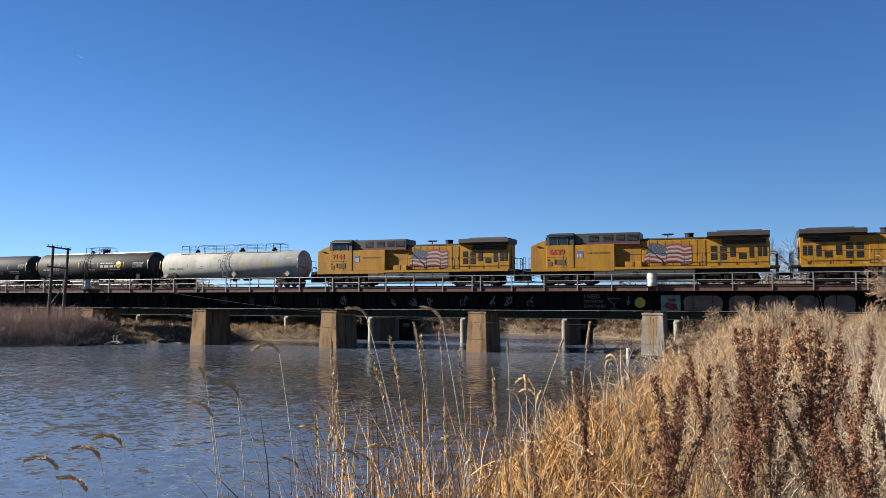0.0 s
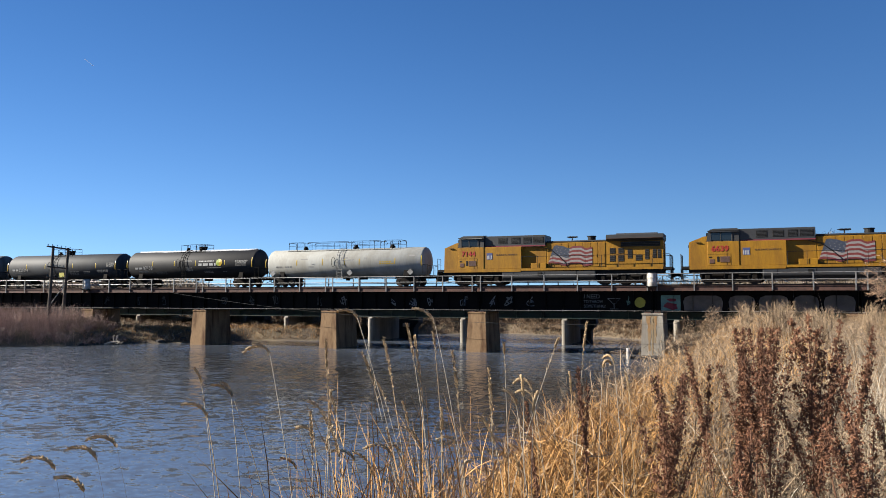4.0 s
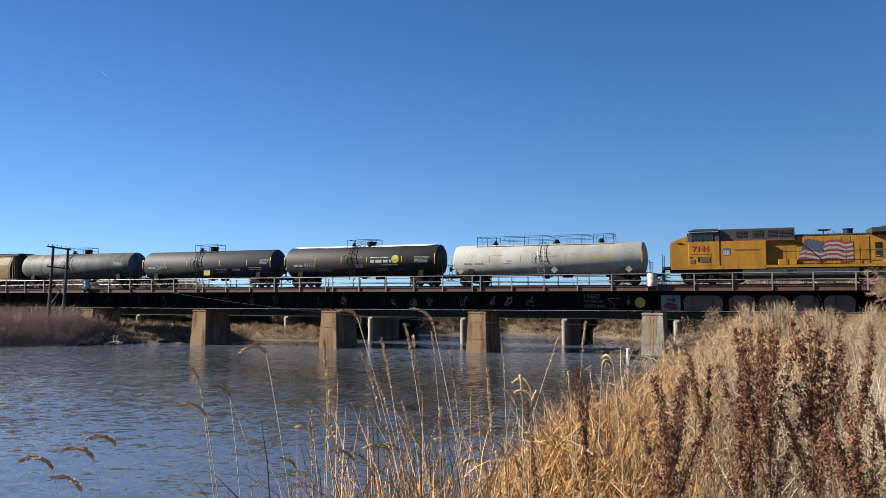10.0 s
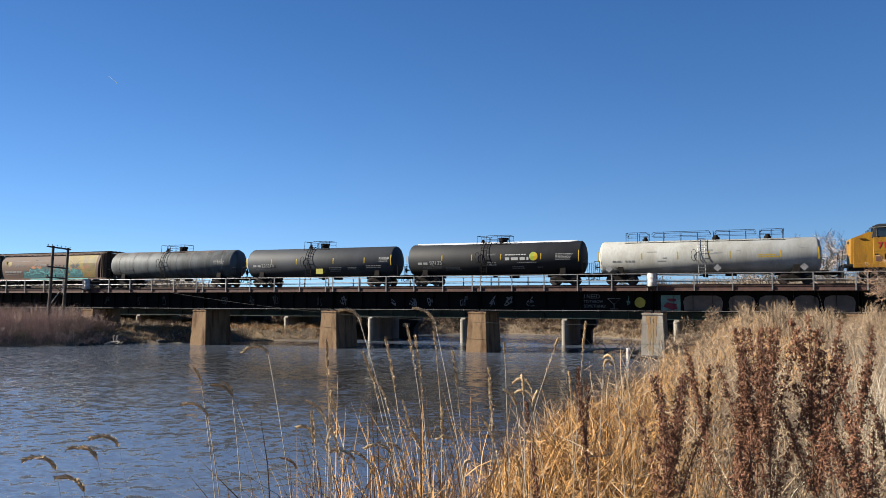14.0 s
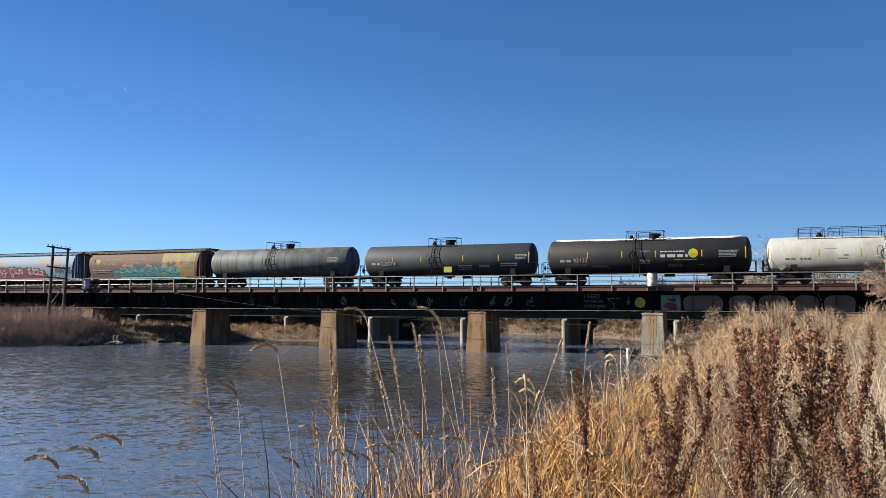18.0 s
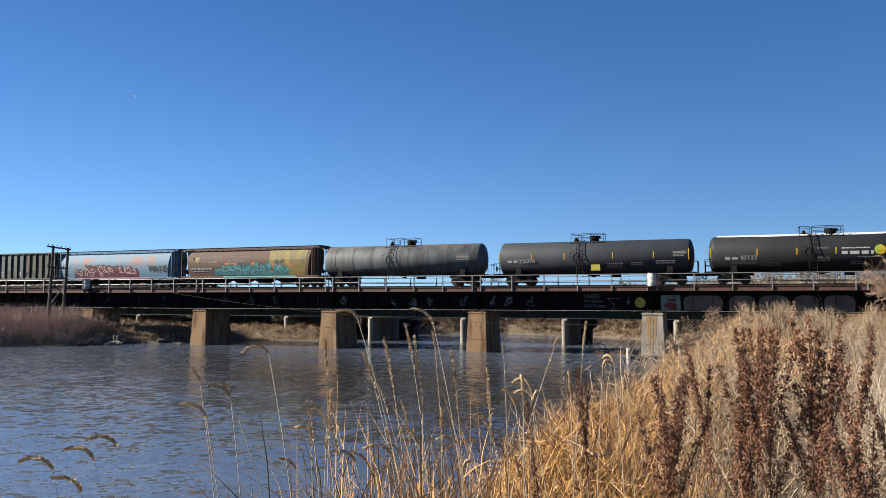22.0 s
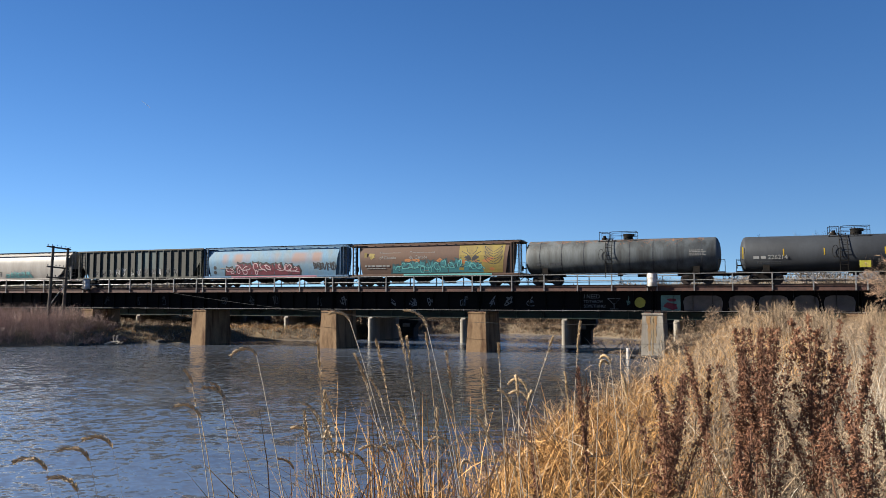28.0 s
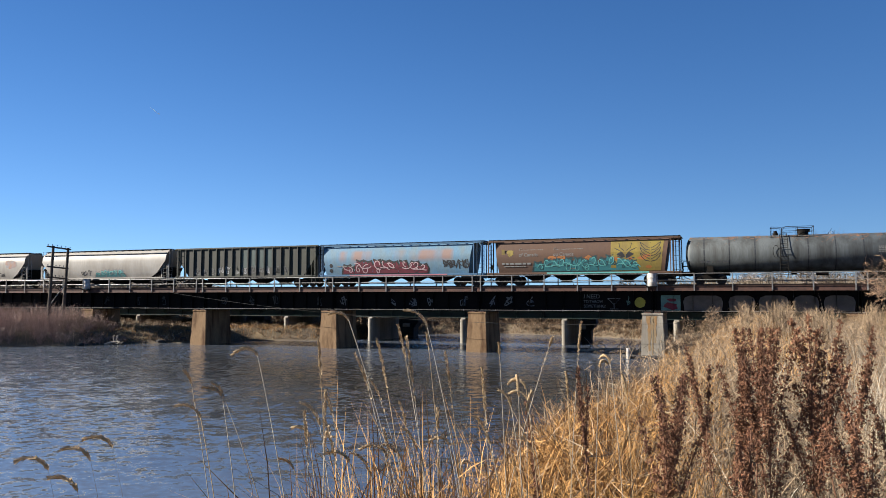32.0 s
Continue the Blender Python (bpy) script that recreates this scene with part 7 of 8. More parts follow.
def stalk(px, py, tip, head, droop, seed, thick=0.0028):
    """A tall grass stalk: a thin bending stem from the ground at (px, py) to tip, with a feathery seed head of given length."""
    rng = random.Random(seed)
    z0 = float(ground_height(px, py))
    r = root("grass_stalk", px, py, z0, label="tall dry grass stalk with a feathery seed head", category="grass stalk", group="tall grass stalks")
    tip = Vector(tip) - Vector((px, py, z0))
    n = 14
    pts = []
    for i in range(n + 1):
        t = i / n
        p = Vector((tip.x * t ** 1.7, tip.y * t ** 1.7, tip.z * t))
        pts.append(p)
    # drooping end
    d = (pts[-1] - pts[-2]).normalized()
    away = Vector((d.x, d.y, 0))
    away = away.normalized() if away.length > 1e-4 else Vector((-1, 0, 0))
    end = []
    p = pts[-1]
    steps = 8
    for i in range(steps):
        d = (d + (away * 0.6 + Vector((0, 0, -1))) * droop / steps * 2.2).normalized()
        p = p + d * head / steps
        end.append(p)
    bm = bmesh.new()
    allp = pts + end
    for i, (a, b) in enumerate(zip(allp, allp[1:])):
        k = 1 - 0.65 * i / len(allp)
        cyl(bm, a, b, thick * k, 5, thick * (k - 0.03))
    part("stem", bm, M["bleached" if seed % 3 else "seed"], r)
    bm = bmesh.new()
    spine = (pts[-1:] if droop > 0.45 else pts[-2:]) + end
    for i in range(int(90 + head * 1100)):
        t = rng.random()
        q = t * (len(spine) - 1)
        k = min(int(q), len(spine) - 2)
        c = spine[k].lerp(spine[k + 1], q - k)
        ax = (spine[k + 1] - spine[k]).normalized()
        fat = head * 0.085 * (1 - abs(2 * t - 0.8) * 0.55)
        o = Vector((rng.gauss(0, 1), rng.gauss(0, 1), rng.gauss(0, 1)))
        o = (o - ax * o.dot(ax)).normalized()
        a = c + o * fat * 0.2
        b = a + (ax * 1.3 + o * 0.75).normalized() * rng.uniform(0.010, 0.018)
        w = ax.cross(o) * 0.0019
        m = (a + b) / 2
        bm.faces.new([bm.verts.new(v) for v in (a, m + w, b, m - w)])
    part("seed_head", bm, M["seed"], r)
    for k in range(rng.randint(1, 3)):
        t = rng.uniform(0.15, 0.6)
        c = pts[int(t * n)]
        a = rng.uniform(0, 6.28)
        bm = bmesh.new()
        l = rng.uniform(0.18, 0.42)
        dx, dy = math.cos(a), math.sin(a)
        rows = []
        for i in range(6):
            s = i / 5
            q = c + Vector((dx * l * s, dy * l * s, l * (0.75 * s - 0.8 * s * s)))
            w = 0.0042 * (1 - s) + 0.0004
            rows.append((bm.verts.new(q + Vector((-dy * w, dx * w, 0))), bm.verts.new(q - Vector((-dy * w, dx * w, 0)))))
        for p0, p1 in zip(rows, rows[1:]):
            bm.faces.new((p0[0], p0[1], p1[1], p1[0]))
        part("leaf", bm, M["straw"], r)
    return r


def sight(px, py, d):
    """The place d metres out along the camera's line through a point of the picture given in half-widths from its centre."""
    half = math.tan(radians(60.66) / 2)
    v = EYE.to_3x3() @ Vector((px * half, py * half, -1)).normalized()
    return EYE.translation + v * d


STALKS = []


def stalk_group(seed, rows, thick=0.0026):
    # where the head begins (across, up), the foot, distance, head length, droop, how much it gives in the wind
    for i, (a, b, foot, d, head, droop, give) in enumerate(rows):
        f = sight(foot, -0.56, d)
        STALKS.append((stalk(f.x, f.y, sight(a, b, d), head, droop, seed + i, thick), give))


# thin stalks that lean out over the water
stalk_group(400, ((-0.548, -0.305, -0.486, 3.3, 0.07, 0.3, 1.0), (-0.48, -0.328, -0.43, 3.2, 0.07, 0.5, 1.0), (-0.533, -0.383, -0.463, 3.1, 0.13, 0.7, 0.8), (-0.395, -0.24, -0.30, 3.0, 0.13, 1.0, 1.1),
                  (-0.477, -0.337, -0.33, 3.2, 0.11, 0.5, 0.9), (-0.264, -0.269, -0.247, 3.2, 0.11, 0.05, 0.8), (-0.258, -0.398, -0.268, 3.1, 0.13, 0.1, 0.7), (-0.264, -0.398, -0.21, 3.0, 0.13, 0.5, 0.7),
                  (-0.292, -0.427, -0.25, 3.0, 0.10, 0.8, 0.6), (-0.296, -0.445, -0.28, 2.9, 0.12, 0.05, 0.6)))
# the tall middle clump
stalk_group(420, ((-0.12, -0.28, -0.05, 3.3, 0.15, 0.05, 0.8), (-0.07, -0.245, 0.0, 3.4, 0.15, 0.06, 0.8), (-0.054, -0.298, -0.01, 3.3, 0.19, 0.03, 0.7), (-0.02, -0.22, 0.02, 3.5, 0.06, 0.03, 0.7),
                  (-0.02, -0.175, 0.085, 3.4, 0.15, 0.55, 0.8), (-0.194, -0.16, -0.04, 3.3, 0.11, 0.65, 0.9), (0.03, -0.317, 0.07, 3.3, 0.16, 0.05, 0.7), (0.106, -0.37, 0.12, 3.2, 0.18, 0.08, 0.6),
                  (-0.16, -0.30, -0.05, 3.2, 0.13, 0.12, 0.8), (-0.20, -0.48, -0.10, 3.0, 0.11, 0.7, 0.6)))
# by the golden clump of the bank
stalk_group(440, ((0.137, -0.24, 0.155, 3.5, 0.05, 0.05, 0.5), (0.198, -0.318, 0.24, 3.5, 0.15, 1.0, 0.5), (0.25, -0.225, 0.10, 3.6, 0.05, 0.02, 0.5), (0.315, -0.226, 0.28, 3.8, 0.13, 0.05, 0.5),
                  (0.288, -0.33, 0.30, 3.7, 0.11, 0.2, 0.4), (0.36, -0.27, 0.34, 4.0, 0.12, 1.0, 0.4), (0.385, -0.26, 0.42, 4.0, 0.12, 0.9, 0.4), (0.42, -0.33, 0.44, 4.0, 0.12, 0.3, 0.4)))
# low drooping heads over the near water
stalk_group(455, ((-0.735, -0.45, -0.62, 2.6, 0.10, 0.75, 0.6), (-0.785, -0.48, -0.67, 2.5, 0.10, 0.7, 0.6), (-0.88, -0.50, -0.76, 2.5, 0.10, 0.75, 0.6), (-0.815, -0.55, -0.70, 2.4, 0.09, 0.6, 0.6)), 0.0007)


def golden_clump():
    """The thick tuft of upright golden leaves that the tall stalks grow from."""
    feet = [sight(a, -0.56, d) for a, d in zip(RNG.normal(-0.05, 0.05, 300), RNG.uniform(2.9, 3.7, 300))]
    x, y = np.array([f.x for f in feet]), np.array([f.y for f in feet])
    grass("golden_grass", "thick tuft of upright golden leaves at the river's edge", x, y, 0.85, 1.3, 0.009, 0.4, M["straw"], curl=0.9, wind=(-0.05, 0))


golden_clump()


def loose_stalks():
    rng = random.Random(62)
    for i in range(22):
        a = rng.uniform(-0.34, 0.22)
        d = rng.uniform(2.9, 3.9)
        tip = sight(a, rng.uniform(-0.52, -0.33), d)
        f = sight(a + rng.uniform(-0.03, 0.12), -0.56, d)
        STALKS.append((stalk(f.x, f.y, tip, rng.uniform(0.07, 0.15), rng.choice((0.1, 0.2, 0.5, 0.9)), 460 + i, 0.0022), rng.uniform(0.4, 0.8)))


loose_stalks()


def dock_plant(px, py, tall, seed, lean=0.0, spikes=4, bushy=1.0):
    """A dead dock: reddish stem, steep side branches, all thick with whorls of brown seeds."""
    rng = random.Random(seed)
    z0 = float(ground_height(px, py))
    r = root("dock_plant", px, py, z0 - 0.02, label="dead dock plant thick with dark brown seeds", category="dock plant", group="dock plants")
    bm = bmesh.new()
    top = Vector((lean * tall, rng.uniform(-0.05, 0.05), tall))
    main = [Vector((top.x * t * t, top.y * t, tall * t)) for t in (0, 0.25, 0.5, 0.75, 1.0)]
    for i, (a, b) in enumerate(zip(main, main[1:])):
        cyl(bm, a, b, 0.006 - 0.001 * i, 5, 0.005 - 0.001 * i)
    tips = [(main[2].lerp(main[3], 0.55), main[3].lerp(main[4], 0.3), 0.026 * bushy), (main[3].lerp(main[4], 0.3), main[4], 0.022 * bushy)]
    for k in range(spikes):
        t = rng.uniform(0.56, 0.84)
        q = t * 4
        c = main[int(q)].lerp(main[int(q) + 1], q - int(q))
        a = rng.uniform(0, 6.28)
        l = min(rng.uniform(0.18, 0.40) * bushy, (1.0 - t) * tall)
        out = rng.uniform(0.12, 0.38)
        e = c + Vector((math.cos(a) * l * out, math.sin(a) * l * out, l))
        cyl(bm, c, e, 0.003, 4, 0.0015)
        tips.append((c.lerp(e, 0.08), e, rng.uniform(0.018, 0.026) * bushy))
    part("stem", bm, M["dock_stem"], r)
    verts, faces = [], []
    for a, b, fat in tips:
        span = (b - a).length
        knots = max(3, int(span / 0.034))
        full = [rng.uniform(0.35, 1.0) for _ in range(knots)]
        for k in range(int(span * 1250)):
            # seeds sit in whorls along the branch, some of them fallen bare
            w = min(int(rng.random() * knots), knots - 1)
            if rng.random() > full[w]:
                continue
            t = (w + rng.gauss(0.5, 0.2)) / knots
            f = fat * (1.1 - 0.7 * t)
            p = a.lerp(b, min(max(t, 0), 1)) + Vector((rng.gauss(0, f * 0.5), rng.gauss(0, f * 0.5), rng.gauss(0, 0.005)))
            s = rng.uniform(0.0044, 0.0082)
            u = Vector((rng.gauss(0, 1), rng.gauss(0, 1), rng.gauss(0, 1))).normalized()
            v = u.orthogonal().normalized()
            n = u.cross(v)
            for side in (v, n):
                i = len(verts)
                verts += [p - u * s, p + side * s * 0.55, p + u * s, p - side * s * 0.55]
                faces.append((i, i + 1, i + 2, i + 3))
    o = new("seed_head", mesh_of("seed_head", [tuple(v) for v in verts], faces, M["dock"]))
    o.parent = r


def build_docks():
    rng = random.Random(77)
    # across, distance, height of the top, side spikes, bushiness
    for i, (a, d, top, spikes, bushy) in enumerate((
            (0.462, 2.9, -0.272, 9, 1.35), (0.338, 3.5, -0.258, 2, 0.8), (0.23, 3.6, -0.335, 1, 0.7), (0.615, 3.3, -0.245, 3, 1.0), (0.638, 3.5, -0.207, 3, 1.0), (0.682, 3.4, -0.22, 4, 1.0),
            (0.722, 3.0, -0.165, 6, 1.2), (0.69, 3.7, -0.168, 3, 1.0), (0.758, 3.2, -0.168, 4, 1.0), (0.663, 2.8, -0.385, 4, 1.0))):
        plant_dock(a, d, top, 500 + i, rng.uniform(-0.14, 0.14), spikes, bushy)
    for i, (a, d, top, spikes, bushy) in enumerate((
            (0.827, 3.0, -0.135, 6, 1.2), (0.872, 3.3, -0.16, 4, 1.1), (0.925, 3.2, -0.145, 5, 1.15), (0.962, 3.1, -0.12, 5, 1.15), (0.99, 2.9, -0.2, 4, 1.1), (0.805, 3.5, -0.25, 3, 1.0),
            (0.93, 2.7, -0.38, 3, 1.0))):
        plant_dock(a, d, top, 530 + i, rng.uniform(-0.14, 0.14), spikes, bushy)


def plant_dock(a, d, top, seed, lean, spikes, bushy):
    p = sight(a, top, d)
    g = float(ground_height(p.x, p.y))
    dock_plant(p.x, p.y, max(0.35, p.z - g), seed, lean, spikes, bushy)


build_docks()


# ---------------- thickets, trees, woods ----------------
def thicket(name, label, category, x, y, h0, h1, w, per, spread, material, wind=(0, 0), hscale=None):
    """Shrubs as sheaves of fine twigs that fan out from each foot."""
    bx, by = np.repeat(x, per), np.repeat(y, per)
    n = len(bx)
    tall = np.repeat(RNG.uniform(h0, h1, len(x)) * (1.0 if hscale is None else hscale(x, y)), per)
    rise = RNG.uniform(0, 0.8, n)
    ang = RNG.uniform(0, 2 * np.pi, n)
    out = spread * RNG.uniform(0.2, 1, n)
    z0 = ground_height(bx, by)
    base = np.stack([bx + np.cos(ang) * out * tall * rise, by + np.sin(ang) * out * tall * rise, z0 + tall * rise * 0.9], 1)
    h = tall * (1.1 - rise) * RNG.uniform(0.35, 0.9, n)
    lean = np.stack([np.cos(ang) * out, np.sin(ang) * out], 1) + RNG.normal(0, 0.4, (n, 2)) + np.array(wind)
    me = blades_mesh(name, base, h, lean, RNG.uniform(0.6, 1.4, n) * w, material, 0.2)
    return tagged(new(name, me), label, category, kind="stuff")


def bare_tree(px, py, tall, seed, fine=1.0, material="twig", spread=0.55, levels=5):
    rng = random.Random(seed)
    z0 = float(ground_height(px, py)) - 0.1
    r = root("bare_tree", px, py, z0, label="leafless winter tree with fine grey-brown twigs", category="tree", group="bare trees")
    wood, twigs = bmesh.new(), ([], [])
    def grow(p, d, l, rad, depth):
        segs = 3
        for i in range(segs):
            d2 = (d + Vector((rng.gauss(0, 0.12), rng.gauss(0, 0.12), rng.gauss(0.03, 0.08)))).normalized()
            q = p + d2 * l / segs
            if depth <= 2:
                cyl(wood, p, q, rad * (1 - 0.2 * i), 6 if depth < 2 else 4, rad * (1 - 0.2 * (i + 1)))
            else:
                s = d2.orthogonal().normalized() * rad
                n = len(twigs[0])
                twigs[0].extend([tuple(p - s), tuple(p + s), tuple(q + s * 0.6), tuple(q - s * 0.6)])
                twigs[1].append((n, n + 1, n + 2, n + 3))
            p, d = q, d2
            if depth < levels and (i > 0 or depth > 0):
                for k in range(2 if depth < 4 else 3):
                    a = rng.uniform(0, 6.28)
                    side = d.orthogonal().normalized()
                    side.rotate(Matrix.Rotation(a, 3, d))
                    nd = (d * 0.75 + side * rng.uniform(0.5, 0.95) * (spread / 0.55) + Vector((0, 0, 0.12))).normalized()
                    grow(p, nd, l * rng.uniform(0.5, 0.68), max(rad * 0.5, 0.006 * fine), depth + 1)
    grow(Vector((0, 0, 0)), Vector((rng.uniform(-0.1, 0.1), rng.uniform(-0.1, 0.1), 1)).normalized(), tall * 0.45, tall * 0.018, 0)
    part("trunk", wood, M["bark"], r, "grey-brown trunk and limbs")
    me = mesh_of("crown", twigs[0], twigs[1], M[material])
    o = new("crown", me)
    o.parent = r


def build_woods():
    # reddish willow thicket on the far left bank
    x, y = scatter(1000, -98, -62, 48, 68, lambda x, y: (river_distance(x, y) > 0.1) & (river_distance(x, y) < 8) & (y < 66.5))
    thicket("willow_thicket", "dense reddish-brown leafless willow thicket at the water's edge", "thicket", x, y, 2.1, 3.9, 0.012, 190, 1.2, M["willow"], hscale=lambda x, y: 0.35 + 0.65 * step01((-63.5 - x) / 7))
    # tawny grass on the left bank and under the bridges
    x, y = scatter(60000, -75, -36, 58, 100, lambda x, y: (river_distance(x, y) > 0.2) & (river_distance(x, y) < 9) & clumpy(x, y, 0.8, -0.9))
    grass("bank_grass", "tawny dry grass on the far bank below the bridges", x, y, 0.25, 0.6, 0.03, 0.35, M["pale_straw"])
    x, y = scatter(130000, -46, 12, 84, 116, lambda x, y: (river_distance(x, y) > 0.0) & (river_distance(x, y) < 9) & clumpy(x, y, 0.9, -0.8))
    grass("bank_grass", "tawny dry grass on the bank behind the bridges", x, y, 0.25, 0.75, 0.04, 0.45, M["bank_straw"])
    x, y = scatter(520, -120, -45, 90, 106, lambda x, y: river_distance(x, y) > 1.5)
    thicket("brush_thicket", "brown leafless brush on the low ground under the road bridge", "thicket", x, y, 1.4, 2.9, 0.035, 110, 0.5, M["bank_brush"])
    x, y = scatter(1500, -58, 10, 94, 116, lambda x, y: river_distance(x, y) > 2.2)
    thicket("brush_thicket", "brown leafless brush behind the bridges", "thicket", x, y, 1.3, 3.0, 0.03, 120, 0.5, M["bank_brush"])
    x, y = scatter(60000, -125, -40, 66, 104, lambda x, y: (river_distance(x, y) > 6) & (np.abs(y - 69.2) > 2))
    grass("bank_grass", "tawny dry grass over the flat ground below the bridges", x, y, 0.3, 0.8, 0.05, 0.4, M["bank_straw"])
    x, y = scatter(1100, -45, 2, 88, 108, lambda x, y: (river_distance(x, y) > 0.5) & (river_distance(x, y) < 5))
    thicket("shore_brush", "low tangled brown brush along the far shore behind the bridges", "brush", x, y, 0.6, 1.5, 0.035, 70, 0.8, M["bank_straw"])
    # a fringe of tall golden grass along the shore beyond the left-hand piers
    x, y = scatter(17000, -67, -42, 63, 86, lambda x, y: (river_distance(x, y) > 0.3) & (river_distance(x, y) < 6) & clumpy(x, y, 1.0, -0.9))
    grass("shore_grass", "tall golden-brown grass along the sandy shore by the piers", x, y, 0.3, 0.75, 0.03, 0.5, M["straw"], curl=0.6)
    x, y = scatter(170, -67, -44, 64, 92, lambda x, y: (river_distance(x, y) > 0.6) & (river_distance(x, y) < 7))
    thicket("tawny_brush", "low golden brush along the sandy shore", "brush", x, y, 0.5, 1.0, 0.02, 110, 1.0, M["pale_straw"])
    x, y = scatter(22, -71, -58, 62, 80, lambda x, y: (river_distance(x, y) > 1.5) & (river_distance(x, y) < 8))
    thicket("tawny_brush", "tawny brush on the bank beside the willow", "brush", x, y, 1.3, 2.2, 0.02, 130, 0.6, M["pale_straw"])
    # woods across the distance, low to the left, taller to the right
    x, y = scatter(300, -330, -22, 128, 260, lambda x, y: river_distance(x, y) > 2)
    thicket("far_woods", "low brown leafless woods along the horizon", "woods", x, y, 2.5, 4.2, 0.14, 60, 0.4, M["woods"])
    x, y = scatter(900, -175, -84, 100, 150, lambda x, y: (x < -0.72 * y) & (x > -1.35 * y))
    thicket("far_brush", "grey-beige leafless trees beyond the railway", "woods", x, y, 6.4, 8.0, 0.06, 90, 0.45, M["pale_brushwood"], hscale=lambda x, y: 0.75 + 0.25 * step01((-0.75 * y - x) / 12))
    x, y = scatter(240, -26, 170, 118, 230, lambda x, y: river_distance(x, y) > 2)
    thicket("far_woods", "brown leafless woods behind the right-hand bank", "woods", x, y, 4.0, 7.5, 0.11, 90, 0.4, M["woods"])
    x, y = scatter(560, -26, 62, 108, 126, lambda x, y: river_distance(x, y) > 2)
    thicket("far_brush", "pale beige leafless brush behind the railway", "brush", x, y, 5.6, 7.0, 0.05, 100, 0.5, M["pale_brushwood"], hscale=lambda x, y: 0.72 + 0.3 * step01((x + 26) / 22))
    for i, (x, y, h) in enumerate(((9.8, 112, 12.5), (13.0, 116, 12.5), (6.6, 117, 11), (17.5, 110, 12), (23.5, 113, 12), (31, 121, 12), (2, 126, 8.5), (12, 124, 13))):
        bare_tree(x, y, h, 600 + i, 4.0, levels=4)
    for i, (x, y, h, sp) in enumerate(((8.9, 50, 5.5, 0.8), (9.6, 53, 6.2, 0.75), (14.4, 84, 9.5, 0.6), (16.6, 88, 10.5, 0.6))):
        bare_tree(x, y, h, 700 + i, 1.5, "tan_twig", sp, 4)
    # a small twiggy shrub in front of the girder, and thin shrubs beside the pier
    for i, (x, y, h) in enumerate(((-2.5, 45, 3.3), (-1.0, 45, 3.0), (-3.4, 58, 3.0))):
        bare_tree(x, y, h, 720 + i, 1.5, "pale_straw", 0.9, 4)
    x, y = scatter(26, 0.5, 7, 26, 46, lambda x, y: river_distance(x, y) > 3)
    thicket("pale_brush", "tall pale brush standing above the grass", "brush", x, y, 1.3, 2.0, 0.012, 170, 0.3, M["pale_straw"])


build_woods()


# ---------------- driftwood and debris ----------------
def driftwood(x, y, length, turn, seed, lift=0.15):
    rng = random.Random(seed)
    r = root("driftwood_log", x, y, 0.0, label="bleached driftwood log with broken limbs, stranded in the river", category="driftwood", group="driftwood")
    d = Vector((math.cos(turn), math.sin(turn), 0))
    bm = bmesh.new()
    p = Vector((0, 0, 0.02))
    for i in range(5):
        q = p + d * length / 5 + Vector((0, 0, rng.uniform(-0.03, lift)))
        cyl(bm, p, q, 0.14 - 0.018 * i, 8, 0.122 - 0.018 * i)
        p = q
    part("log", bm, M["drift"], r)
    for k in range(4):
        bm = bmesh.new()
        c = d * length * rng.uniform(0.2, 0.95) + Vector((0, 0, 0.1))
        for s in range(3):
            e = c + Vector((rng.uniform(-0.5, 0.5), rng.uniform(-0.3, 0.3), rng.uniform(0.1, 0.5)))
            cyl(bm, c, e, 0.05 - 0.012 * s, 6, 0.04 - 0.012 * s)
            c = e
        part("limb", bm, M["drift"], r)


driftwood(-13.6, 72.6, 3.6, -0.15, 1)
driftwood(-11.2, 71.8, 2.6, 0.1, 2)
driftwood(-8.6, 71.0, 2.2, 0.5, 3, 0.3)
driftwood(-60.8, 68.6, 2.2, 0.3, 4)
driftwood(-59.5, 69.3, 1.6, 1.1, 5, 0.3)
driftwood(-63.2, 63.8, 1.8, 0.2, 6)


def stub(x, y):
    bm = bmesh.new()
    cyl(bm, (x, y, -1.2), (x, y, 0.85), 0.17, 12)
    tagged(part("white_post", bm, M["white_paint"]), "short white post standing in the shallow water", "post")


stub(-8.05, 64.6)


def rock(x, y, s, seed):
    rng = random.Random(seed)
    bm = bmesh.new()
    bmesh.ops.create_icosphere(bm, subdivisions=2, radius=s)
    for v in bm.verts:
        v.co *= 1 + 0.25 * noise.noise(v.co * 2.0 / s + Vector((seed, 0, 0)))
        v.co.z *= 0.6
    o = part("rock", bm, M["dark_concrete"])
    o.location = (x, y, max(0.02, float(ground_height(x, y))) + 0.1 * s)
    tagged(o, "dark wet river stone at the waterline", "rock", group="river stones")


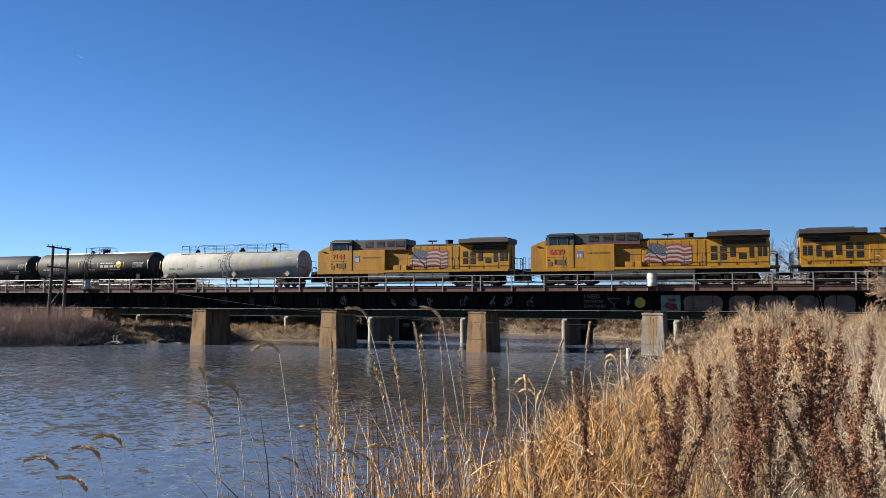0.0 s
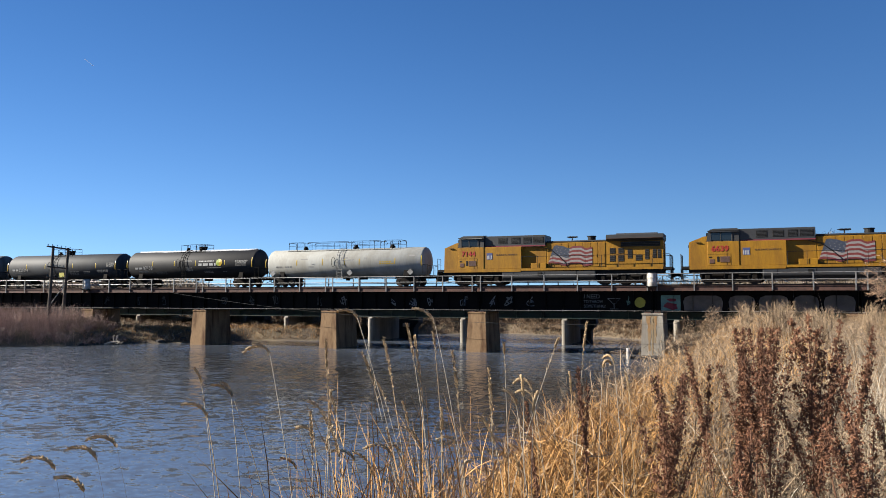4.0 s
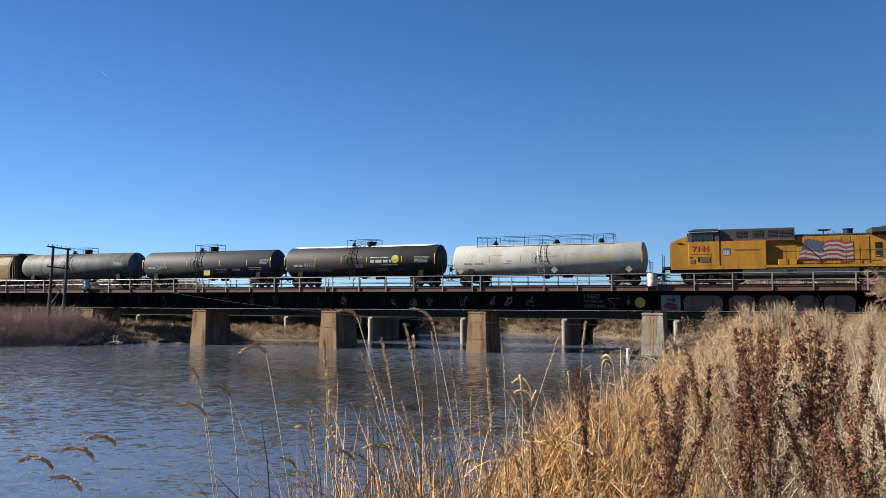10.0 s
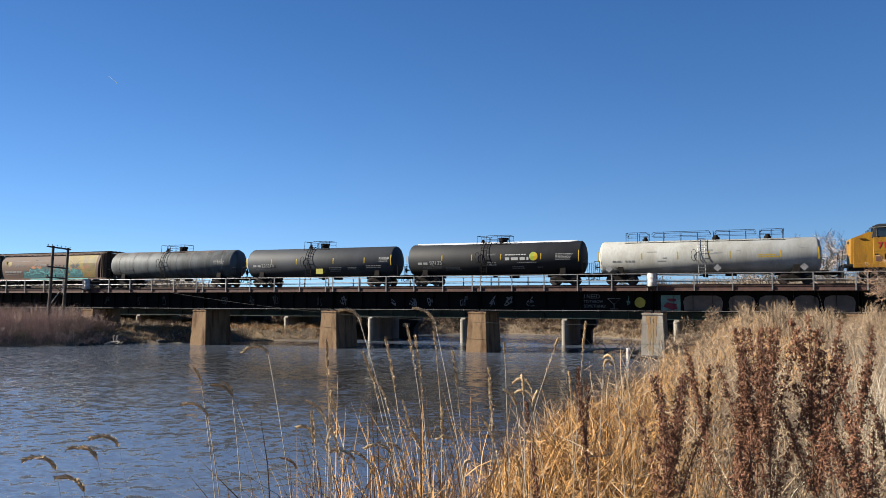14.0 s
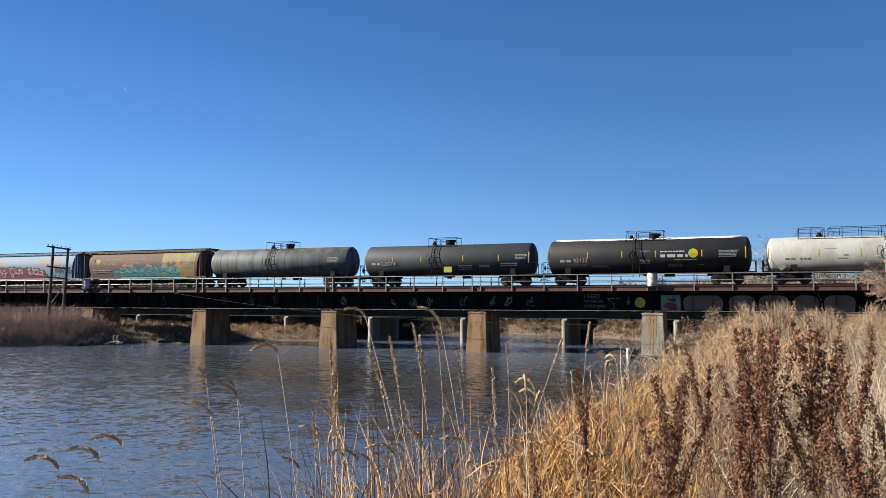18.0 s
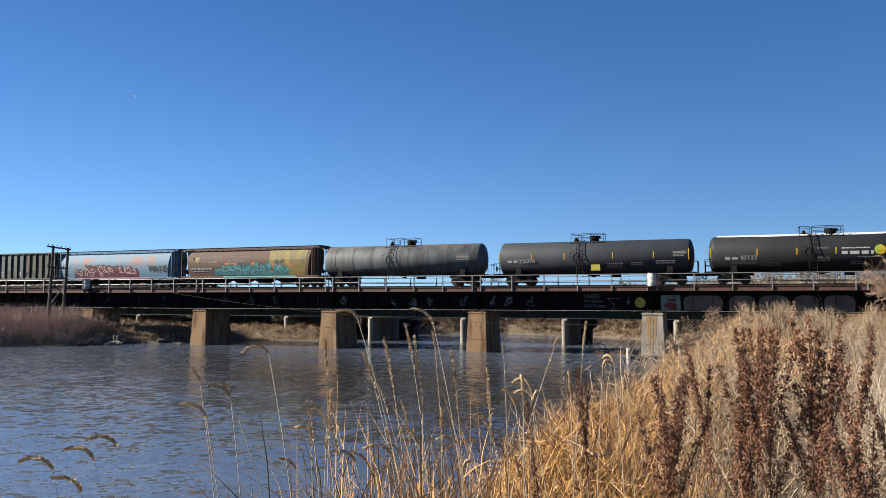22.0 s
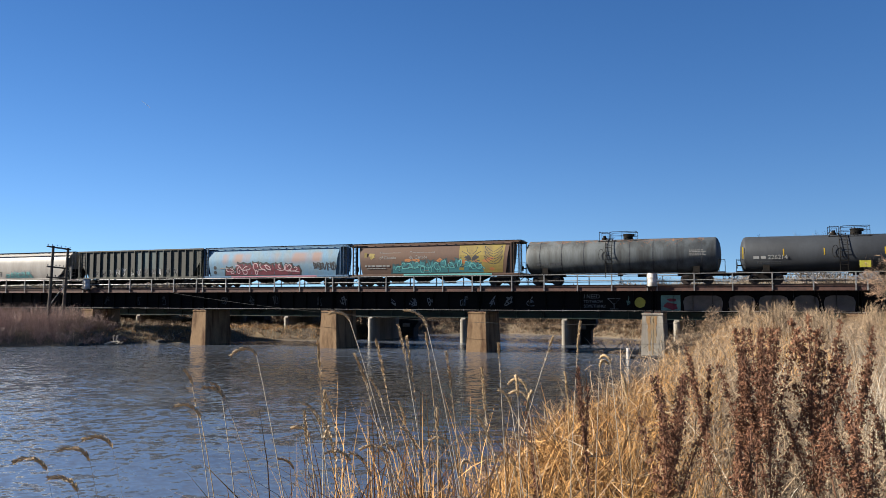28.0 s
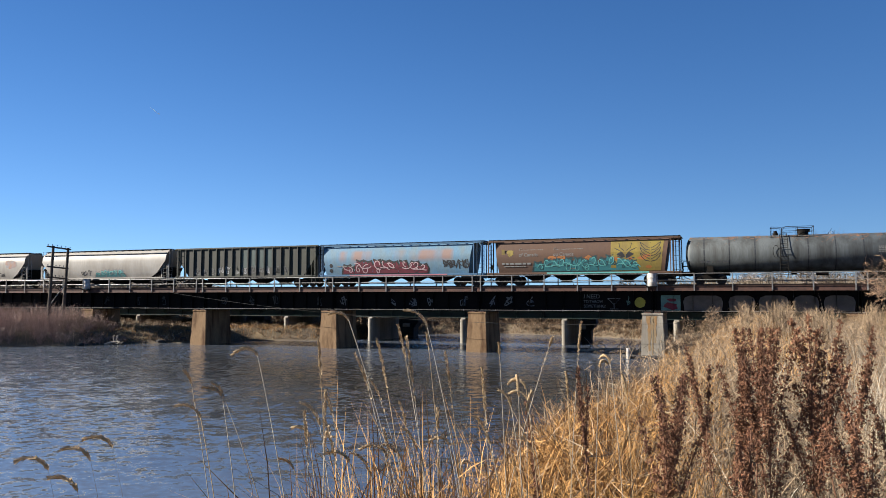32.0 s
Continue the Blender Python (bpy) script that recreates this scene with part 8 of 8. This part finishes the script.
_r = random.Random(44)
for i in range(16):
    rock(-64.5 + 0.55 * i + _r.uniform(-0.4, 0.4), 61.8 + 0.72 * i + _r.uniform(-0.5, 0.5), _r.uniform(0.2, 0.45), i)
for i in range(9):
    rock(-8.4 + 0.3 * i, 65.4 + _r.uniform(-0.8, 0.9), _r.uniform(0.2, 0.4), 30 + i)


# ---------------- what the wind and the high aircraft do ----------------
WIND = ((0, 1.1), (2, 0.6), (4, 0.2), (6, 0.0), (7.5, 0.5), (9, 0.25), (11, -0.2), (13, 0.0), (15, 0.5), (17, 0.8), (19, 1.1), (21, 0.4), (23, -0.1), (25, 0.3), (26.5, -0.4), (28, -1.05), (30, -0.85), (32, -1.05))


def wind_motions():
    for i, (ob, give) in enumerate(STALKS):
        x, y, z = ob.location
        rng = random.Random(900 + i)
        walk(ob, [(t, pose(x, y, z, rng.uniform(-0.2, 0.2), (a + rng.uniform(-0.15, 0.15)) * 1.6 * give, 0)) for t, a in WIND])
    # across, up in half-widths from the centre at 0 s and at 32 s
    rows = []
    for k in range(9):
        t = 4.0 * k
        s = t / 32
        p = sight(-0.823 + 0.173 * s ** 0.97, 0.4376 - 0.126 * s, 3000)
        p2 = sight(-0.823 + 0.173 * s + 0.02, 0.4376 - 0.126 * s - 0.0155, 3000)
        d = (p2 - p).normalized()
        m = d.to_track_quat("X", "Z").to_matrix().to_4x4()
        m.translation = p
        rows.append((t, m))
    walk(TRAIL, rows)


# ---------------- motion ----------------
def travelled(t):
    return 3.465 * t * (1 - 1.74e-4 * t + 1.28e-5 * t * t)


def motions():
    times = [2.0 * i for i in range(17)]
    for car in MOVING:
        x0 = car.location.x
        turn = 180 if car is lead else 0
        walk(car, [(t, pose(x0 + travelled(t), TRACK_Y, RAIL_Z, 0, 0, turn)) for t in times])
    for ob, x, r, frame_of in WHEELSETS:
        way = -1 if frame_of.parent is lead else 1
        rows, step = [], 0.2
        z = ob.location.z
        for i in range(int(CLIP / step) + 1):
            t = i * step
            rows.append((t, pose(x, 0, z, 0, way * math.degrees(travelled(t) / r), 0)))
        walk(ob, rows)
    wx, wy, wz = WATER.location
    walk(WATER, [(t, pose(wx - 0.32 * t, wy - 0.22 * t, wz)) for t in (0, 8, 16, 24, 32)])
    wind_motions()

motions()
